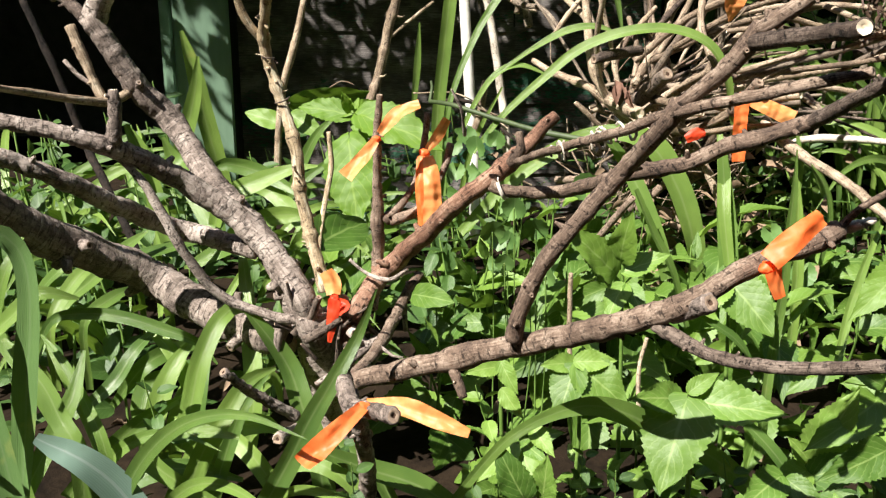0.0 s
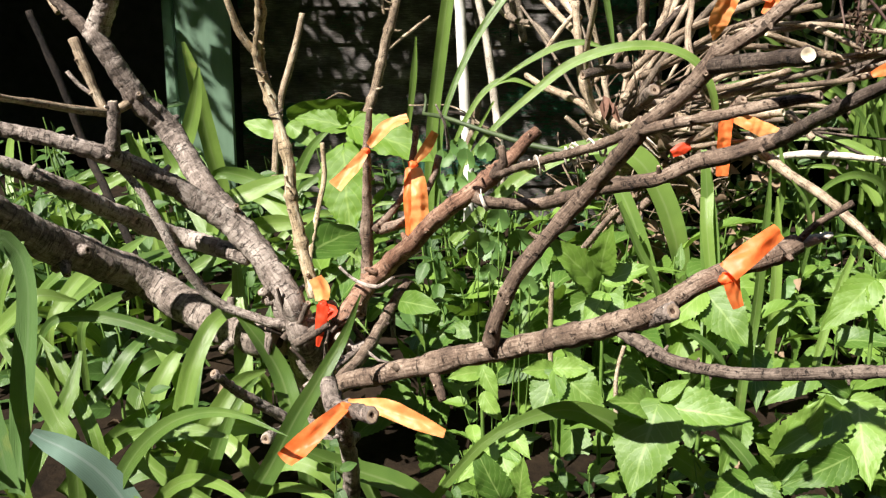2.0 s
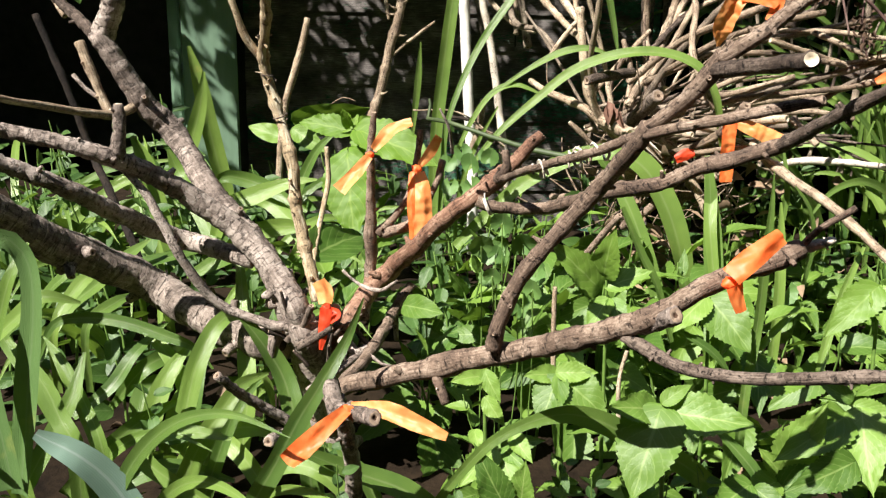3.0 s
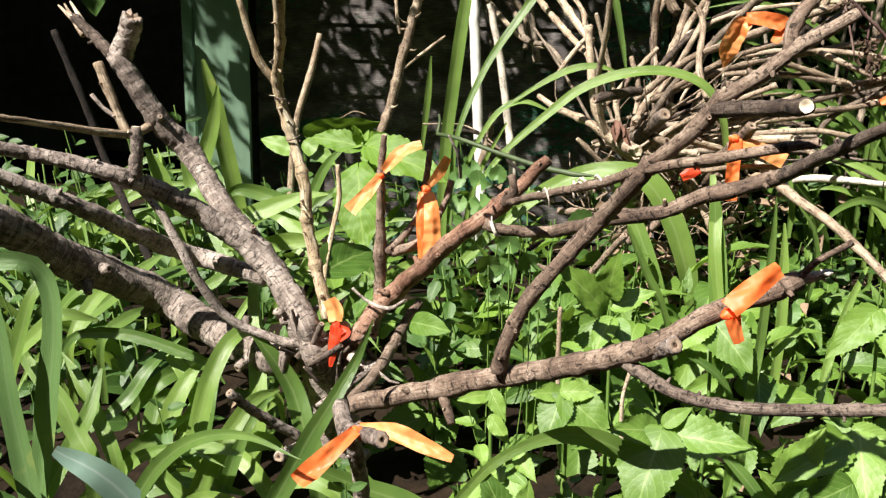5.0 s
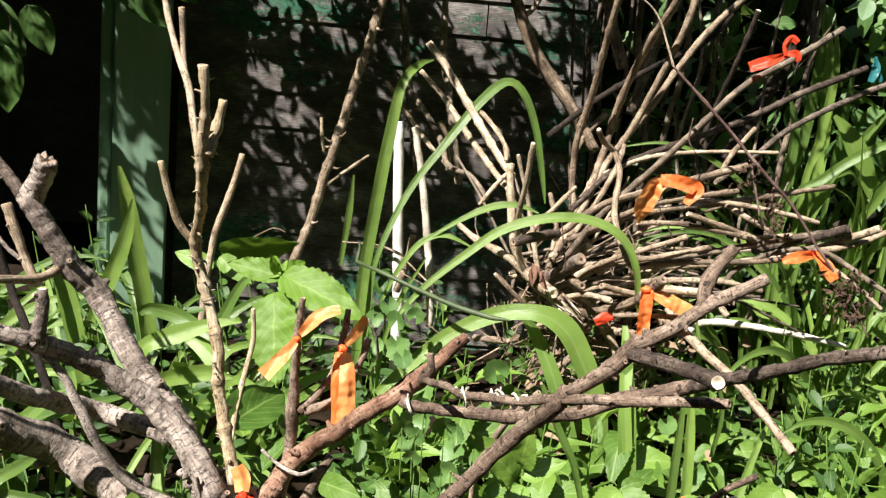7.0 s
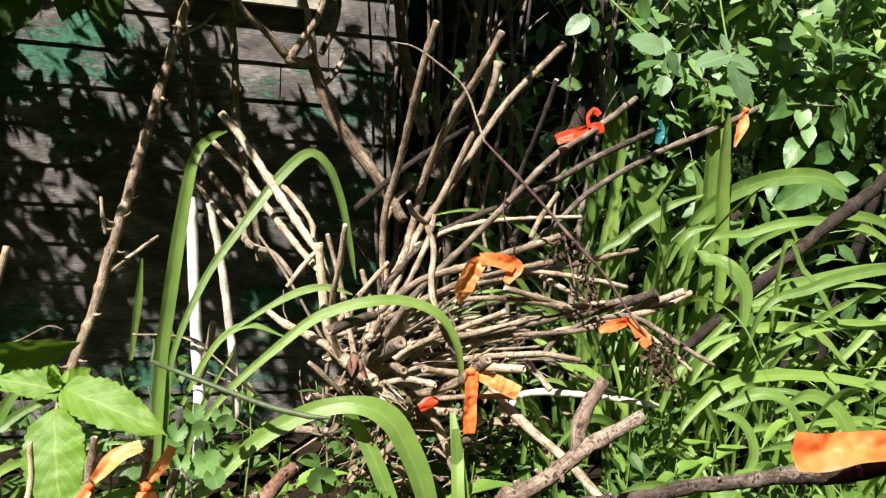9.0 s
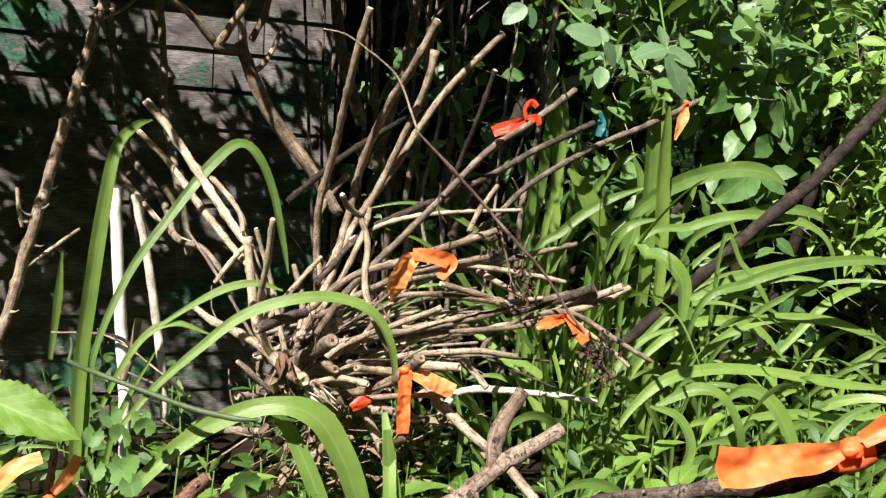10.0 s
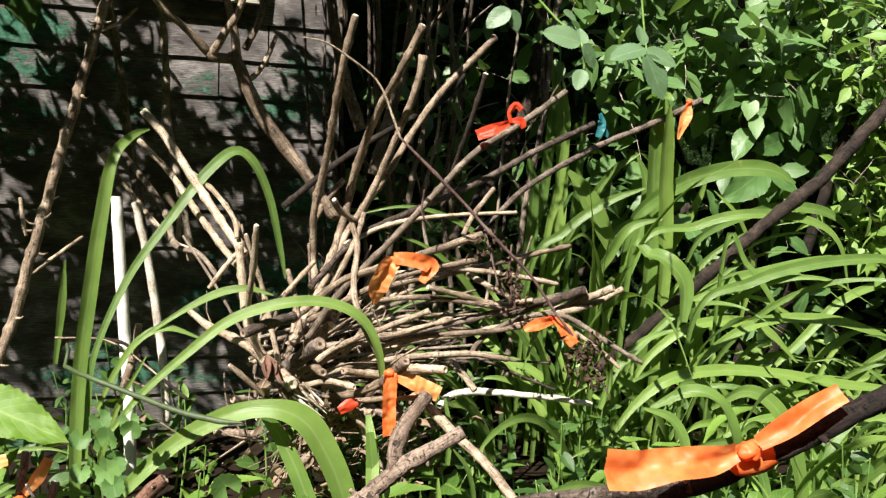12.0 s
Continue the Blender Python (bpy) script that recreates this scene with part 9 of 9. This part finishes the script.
OVAL = [herb(rng, LEAF_OVAL, h, n, s, "leafy_herb", "dull green herb with small smooth oval leaves") for h, n, s in ((0.22, 5, 0.9), (0.30, 6, 0.9))]
LANCE = [herb(rng, LEAF_LANCE, h, n, s, "leafy_herb", "slender green herb with narrow toothed leaves", (30, 75)) for h, n, s in ((0.28, 6, 0.9), (0.22, 5, 1.0))]


def spots(n, x0, x1, y0, y1, size, clear=0.05, keep=lambda x, y: True):
    out = []
    while len(out) < n:
        x, y = rng.uniform(x0, x1), rng.uniform(y0, y1)
        if keep(x, y) and all((x - a) ** 2 + (y - b) ** 2 > clear ** 2 for a, b, _ in out):
            out.append((x, y, rng.uniform(*size)))
    return out


NETTLE = [herb(rng, LEAF_NETTLE, h, n, s, "leafy_herb", "fresh yellow-green herb with coarsely toothed pointed leaves", (-30, 45)) for h, n, s in ((0.24, 4, 0.95), (0.18, 3, 1.05))]
def low(places):
    """Seedlings only, where the taller toothed herbs stand in front."""
    return [(x, y, s * (0.55 if x < 0.56 and y < 1.06 else 1.0)) for x, y, s in places]


sow(rng, HEART, low(spots(64, -0.02, 1.15, 0.86, 1.62, (0.75, 1.25), 0.075)) + spots(26, 0.85, 1.7, 1.2, 1.62, (0.8, 1.3), 0.09), "ground herbs")
sow(rng, OVAL, spots(90, -0.9, 1.5, 1.15, 2.2, (0.8, 1.25), 0.06, lambda x, y: not (0.1 < x < 0.75 and y < 1.75)) + spots(16, -0.95, -0.1, 0.80, 1.35, (0.45, 0.8), 0.06) + spots(14, 0.0, 0.7, 0.84, 0.98, (0.4, 0.6), 0.07) + spots(40, -1.6, -0.6, 1.3, 2.1, (0.9, 1.4), 0.07), "oval-leaved herbs")
sow(rng, LANCE, spots(60, -0.3, 1.9, 1.1, 2.1, (0.8, 1.2), 0.06), "narrow-leaved herbs")
sow(rng, NETTLE, low(spots(14, 0.0, 0.95, 0.90, 1.1, (0.6, 0.9), 0.09)) + spots(8, 0.55, 1.2, 0.95, 1.35, (0.8, 1.1), 0.1), "toothed herbs")
free_clump(lilies_front, rng, 12, (-0.55, 0.95), 0.35, (0.30, 0.50), (55, 85), (0.009, 0.017))
free_clump(lilies_middle, rng, 40, (-0.55, 1.6), 0.35, (0.30, 0.50), (60, 85), (0.012, 0.024))
free_clump(lilies_middle, rng, 40, (-1.05, 1.75), 0.35, (0.30, 0.55), (60, 85), (0.012, 0.024))
free_clump(lilies_right, rng, 70, (1.35, 1.85), 0.50, (0.40, 0.70), (60, 86), (0.016, 0.028))
free_clump(lilies_right, rng, 40, (1.75, 1.75), 0.45, (0.40, 0.65), (60, 86), (0.016, 0.028))
free_clump(lilies_right, rng, 26, (1.25, 1.45), 0.35, (0.28, 0.50), (50, 85), (0.010, 0.022))


# ---- leafy shrubs and the branch overhead ----
rng = random.Random(21)
thicket = thing("leafy_shrub", "dense leafy green shrub beside the daylilies, sunlit in front", "shrub", at=(1.7, 2.1, 0))
limb(thicket, "stem", [(1.7, 2.15, 0.0, 0.022), (1.72, 2.12, 0.5, 0.020), (1.65, 2.1, 1.0, 0.016), (1.5, 2.05, 1.6, 0.012)], BARK_DARK)
limb(thicket, "stem", [(1.75, 2.15, 0.0, 0.020), (1.85, 2.1, 0.5, 0.018), (1.95, 2.0, 1.1, 0.014), (2.1, 1.9, 1.7, 0.010)], BARK_DARK)
leafy_mass(thicket, rng, 170, [(1.25, 2.6, 2.12, 2.3, 0.98, 1.6), (1.4, 2.6, 2.12, 2.25, 1.0, 1.5)], 0.085, 0.046, 0.040, (0.16, 0.34), ROSE_BUSH, toward=(-0.1, -0.7, -0.2))
leafy_mass(thicket, rng, 330, [(0.75, 2.8, 2.25, 2.6, 0.25, 1.5)], 0.085, 0.045, 0.045, (0.2, 0.4), ROSE_BUSH, toward=(0, -0.5, 0))
set_leaf_between(thicket, LEAF_BUSH[0], 0.09, (1.593, 2.020, 1.094), (1.481, 1.980, 0.988), -38)
set_leaf_between(thicket, LEAF_BUSH[1], 0.09, (1.615, 2.020, 1.066), (1.600, 1.980, 0.978), 22)
set_leaf_between(thicket, LEAF_BUSH[0], 0.09, (1.660, 2.020, 1.070), (1.697, 1.980, 0.936), 40)
set_leaf_between(thicket, LEAF_BUSH[1], 0.09, (1.748, 2.020, 1.074), (1.796, 1.980, 0.921), -15)
set_leaf_between(thicket, LEAF_BUSH[0], 0.09, (1.733, 2.020, 0.989), (1.728, 1.980, 0.902), 30)
set_leaf_between(thicket, LEAF_BUSH[1], 0.09, (1.661, 2.020, 0.852), (1.535, 1.980, 0.758), -25)
set_leaf_between(thicket, LEAF_BUSH[0], 0.09, (1.678, 2.020, 0.841), (1.752, 1.980, 0.792), 12)
set_leaf_between(thicket, LEAF_BUSH[1], 0.09, (1.880, 2.020, 0.874), (1.903, 1.980, 0.771), -42)
set_leaf_between(thicket, LEAF_BUSH[0], 0.09, (1.711, 2.020, 0.927), (1.604, 1.980, 0.894), -38)
set_leaf_between(thicket, LEAF_BUSH[1], 0.09, (1.603, 2.020, 0.950), (1.535, 1.980, 0.879), 22)
set_leaf_between(thicket, LEAF_BUSH[0], 0.09, (1.452, 2.020, 1.179), (1.491, 1.980, 1.096), 40)
set_leaf_between(thicket, LEAF_BUSH[1], 0.09, (1.843, 2.020, 1.144), (1.899, 1.980, 1.054), -15)
set_leaf_between(thicket, LEAF_BUSH[0], 0.09, (1.785, 2.020, 1.214), (1.650, 1.980, 1.148), 30)
set_leaf_between(thicket, LEAF_BUSH[1], 0.09, (1.934, 2.020, 1.230), (1.996, 1.980, 1.155), -25)
set_leaf_between(thicket, LEAF_BUSH[0], 0.09, (1.993, 2.020, 0.936), (1.929, 1.980, 0.823), 12)
set_leaf_between(thicket, LEAF_BUSH[1], 0.09, (1.630, 2.020, 0.792), (1.682, 1.980, 0.698), -42)
set_leaf_between(thicket, LEAF_BUSH[0], 0.09, (1.482, 2.020, 0.786), (1.515, 1.980, 0.693), -38)
set_leaf_between(thicket, LEAF_BUSH[1], 0.09, (2.046, 2.020, 0.859), (2.111, 1.980, 0.779), 22)
low = thing("leafy_shrub", "loose low bush with pale green leaves at the bed's end", "shrub", at=(2.1, 1.7, 0))
limb(low, "stem", [(2.1, 1.8, 0.0, 0.012), (2.05, 1.75, 0.4, 0.010), (1.95, 1.65, 0.8, 0.007)], BARK)
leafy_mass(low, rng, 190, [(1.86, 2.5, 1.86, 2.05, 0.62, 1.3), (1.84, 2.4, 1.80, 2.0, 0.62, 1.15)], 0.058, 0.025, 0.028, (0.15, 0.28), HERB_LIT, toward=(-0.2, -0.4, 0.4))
overhead = thing("overhanging_tree", "leafy tree branch hanging over the bed and shading the wall", "tree", at=(-2.5, 1.6, 0))
limb(overhead, "trunk", [(-2.5, 1.6, -0.05, 0.07), (-2.45, 1.62, 0.8, 0.06), (-2.2, 1.7, 1.5, 0.05), (-1.5, 1.8, 1.95, 0.035), (-0.6, 1.85, 2.05, 0.022), (0.3, 1.9, 1.95, 0.010)], BARK)
# hole cut in the unseen crown so that sun reaches one patch of wall
GAPS = [(-0.774, 2.83, 0.10, 0.11)]
leafy_mass(overhead, rng, 1900, [(-1.5, 0.4, 1.55, 2.2, 1.4, 2.2), (-1.3, 0.4, 1.55, 2.0, 1.35, 1.7), (-1.3, 0.4, 1.7, 2.2, 1.3, 1.6), (0.3, 0.72, 1.6, 2.1, 1.45, 1.9)], 0.055, 0.018, 0.020, (0.15, 0.30), ROSE, sag=0.5, gaps=GAPS, least=1.25)
hanging = thing("hanging_branch", "shaded leafy branch tip hanging in front of the wall", "branch", at=(-0.5, 1.7, 1.3))
leafy_mass(hanging, rng, 16, [(-0.75, -0.1, 1.85, 2.1, 1.22, 1.36)], 0.075, 0.04, 0.035, (0.16, 0.3), ROSE, sag=1.5)
free_clump(lilies_right, rng, 40, (2.15, 1.75), 0.40, (0.40, 0.65), (55, 86), (0.014, 0.026))

free_clump(lilies_right, random.Random(51), 46, (1.14, 1.98), 0.22, (0.70, 1.05), (78, 89), (0.014, 0.024))
free_clump(lilies_right, random.Random(52), 30, (1.75, 1.62), 0.30, (0.40, 0.65), (55, 84), (0.014, 0.026))

# ---- curled fibres on the shrub, dried seed heads on the vine ----
def curl(parent, at, axis, radius, turns, girth=0.0012):
    a = Vector(axis).normalized()
    x = a.orthogonal().normalized()
    y = a.cross(x)
    n = int(10 * turns)
    pts = [(*(Vector(at) + (x * math.cos(6.28 * turns * i / n) + y * math.sin(6.28 * turns * i / n)) * radius * (1 + 0.12 * i / n) + a * 0.006 * i / n), girth) for i in range(n + 1)]
    limb(parent, "tendril", pts, BARK_PALE, sides=6, step=0.004)


rng = random.Random(31)
for at, r in CURLS:
    for _ in range(2):
        curl(shrub, Vector(at) + Vector((rng.uniform(-0.006, 0.006), 0, rng.uniform(-0.002, 0.003))), (0.8, rng.uniform(-0.3, 0.3), rng.uniform(-0.2, 0.4)), r * rng.uniform(0.95, 1.25), rng.uniform(0.55, 1.1))
for at, spread, n in SEEDS:
    bm = bmesh.new()
    layer = bm.loops.layers.uv.verify()
    for _ in range(n):
        p = Vector(at) + Vector((rng.gauss(0, spread), rng.gauss(0, spread * 0.6), rng.gauss(0, spread)))
        leaf_into(bm, layer, p, (rng.uniform(-1, 1), rng.uniform(-1, 1), rng.uniform(-1, 1)), rng.uniform(0.006, 0.016), rng.uniform(0.004, 0.010), rng.uniform(0, 180), fold=0.8, droop=0.7)
    tagged(part("seed_head", bm, SEED, vine, "dark brown shrivelled seed head"), kind="stuff")
for pts in HAIRS:
    limb(vine, "tendril", pts, VINE_RED, sides=6, step=0.006)

# ---- broken twigs and knotty stumps in the heart of the clump ----
rng = random.Random(37)
bm = bmesh.new()
for i in range(150):
    p = Vector((rng.gauss(0.42, 0.10), rng.gauss(1.66, 0.07), rng.uniform(0.22, 0.52)))
    d = Vector((rng.uniform(-0.6, 1), rng.uniform(-0.6, 0.3), rng.uniform(-0.5, 0.9))).normalized()
    n, r = rng.uniform(0.04, 0.16), rng.uniform(0.0009, 0.0022)
    k = p + d * n * 0.55 + Vector((rng.uniform(-0.012, 0.012), 0, rng.uniform(-0.012, 0.012)))
    tube_into(bm, [(*p, r), (*k, r * 0.9), (*(p + d * n), r * 0.6)], 5, 0.02, 0.15, 0.3, i * 0.7, cut=0)
tagged(part("twig", bm, (BARK_CANE, BARK_CANE, BARK_CANE), clump, "tangle of thin broken dry twigs"), kind="stuff")
for i in range(22):
    p = Vector((rng.gauss(0.40, 0.075), rng.uniform(1.56, 1.72), rng.uniform(0.27, 0.42)))
    d = Vector((rng.uniform(-0.5, 0.9), rng.uniform(-0.9, -0.1), rng.uniform(-0.1, 0.9))).normalized()
    r = rng.uniform(0.006, 0.011)
    limb(clump, "stub", [(*(p + d * rng.uniform(0.025, 0.05)), r), (*p, r * 1.15), (*(p - d * 0.05), r * 1.3)], rng.choice((BARK_CANE, BARK_OLD, BARK_RED)), CUT_OLD, 0.3, 0.2, 12, step=0.005, jag=0.4, grit=0.0008)

# ---- sawn stubs in the heart of the clump ----
limb(clump, "stub", [(0.381, 1.500, 0.512, 0.0135), (0.361, 1.570, 0.474, 0.0146), (0.340, 1.640, 0.435, 0.0162)], BARK_BROWN, CUT_OLD, 0.2, 0.15, 16, step=0.005, grit=0.0006)
limb(clump, "stub", [(0.336, 1.500, 0.445, 0.0115), (0.320, 1.550, 0.453, 0.0124), (0.304, 1.600, 0.461, 0.0138)], BARK_CANE, CUT, 0.2, 0.15, 16, step=0.005, grit=0.0006)
limb(clump, "stub", [(0.386, 1.490, 0.465, 0.0075), (0.381, 1.535, 0.465, 0.0081), (0.375, 1.580, 0.464, 0.0090)], BARK_CANE, CUT_OLD, 0.2, 0.15, 16, step=0.005, grit=0.0006)
limb(clump, "stub", [(0.418, 1.480, 0.470, 0.0065), (0.464, 1.500, 0.458, 0.0070), (0.510, 1.520, 0.446, 0.0078)], BARK_TAN, CUT_OLD, 0.2, 0.15, 16, step=0.005, grit=0.0006)
limb(clump, "stub", [(0.502, 1.400, 0.503, 0.0100), (0.494, 1.435, 0.478, 0.0108), (0.487, 1.470, 0.453, 0.0120)], BARK_RED, CUT_OLD, 0.2, 0.15, 16, step=0.005, grit=0.0006)
limb(clump, "stub", [(0.577, 1.420, 0.482, 0.0078), (0.545, 1.460, 0.475, 0.0084), (0.514, 1.500, 0.467, 0.0094)], BARK_TAN, CUT, 0.2, 0.15, 16, step=0.005, grit=0.0006)
limb(clump, "stub", [(0.252, 1.480, 0.537, 0.0085), (0.297, 1.515, 0.544, 0.0092), (0.343, 1.550, 0.551, 0.0102)], BARK_BROWN, CUT_OLD, 0.2, 0.15, 16, step=0.005, grit=0.0006)
limb(clump, "stub", [(0.644, 1.450, 0.437, 0.0060), (0.631, 1.475, 0.457, 0.0065), (0.617, 1.500, 0.476, 0.0072)], BARK_CANE, CUT, 0.2, 0.15, 16, step=0.005, grit=0.0006)
limb(clump, "stub", [(0.906, 1.460, 0.613, 0.0075), (0.861, 1.510, 0.579, 0.0081), (0.816, 1.560, 0.544, 0.0090)], BARK_CANE, CUT_OLD, 0.2, 0.15, 16, step=0.005, grit=0.0006)
limb(clump, "stub", [(0.861, 1.480, 0.606, 0.0095), (0.794, 1.525, 0.575, 0.0103), (0.727, 1.570, 0.543, 0.0114)], BARK_BROWN, CUT_OLD, 0.2, 0.15, 16, step=0.005, grit=0.0006)
for i in range(16):
    u, v = rng.random(), rng.uniform(-1, 1)
    a = Vector((0.339, 1.500, 0.436)).lerp(Vector((0.400, 1.460, 0.391)), 0.3 * u) + Vector((0.012 * v, 0.01 * u, 0.014 * v))
    b = a + Vector((rng.uniform(0.02, 0.05), rng.uniform(-0.02, 0.01), rng.uniform(-0.045, -0.01)))
    limb(clump, "splinter", [(*a, 0.0022), (*a.lerp(b, 0.5), 0.0017), (*b, 0.0006)], BARK_CANE if i % 3 else BARK_PALE, sides=5, step=0.01, label="pale frayed wood fibre")

# ---- dead leaves caught in the cane clump and on the soil ----
rng = random.Random(41)
bm = bmesh.new()
layer = bm.loops.layers.uv.verify()
for i in range(260):
    if i % 2:
        p = Vector((rng.gauss(0.45, 0.12), rng.gauss(1.60, 0.06), rng.uniform(0.10, 0.42)))
    else:
        x, y = rng.uniform(-0.7, 1.2), rng.uniform(0.7, 2.1)
        p = Vector((x, y, ground_height(x, y) + rng.uniform(0.005, 0.02)))
    leaf_into(bm, layer, p, (rng.uniform(-1, 1), rng.uniform(-1, 1), rng.uniform(-0.3, 0.5)), rng.uniform(0.02, 0.05), rng.uniform(0.012, 0.026), rng.uniform(-60, 60), fold=0.7, droop=0.5)
tagged(part("dead_leaves", bm, LITTER, None), "curled brown dead leaves caught among canes and soil", "dead leaves", kind="stuff")
crumpled = thing("dead_leaf", "crumpled red-brown dead leaf stuck on the cane crown", "dead leaf", at=(0.299, 1.470, 0.483))
RUSSET = plain("red-brown dead leaf", (0.09, 0.042, 0.028), (0.27, 0.14, 0.095), 90, 0.8, 0.002)
bm = bmesh.new()
layer = bm.loops.layers.uv.verify()
for i in range(5):
    leaf_into(bm, layer, Vector(crumpled.location) + Vector((0.006 * i - 0.012, -0.004 * (i % 2), 0.02 - 0.004 * i)), (rng.uniform(-0.5, 0.5), -0.5, -1), rng.uniform(0.025, 0.040), rng.uniform(0.012, 0.020), rng.uniform(-50, 50), fold=0.9, droop=0.5)
part("blade", bm, RUSSET, crumpled)
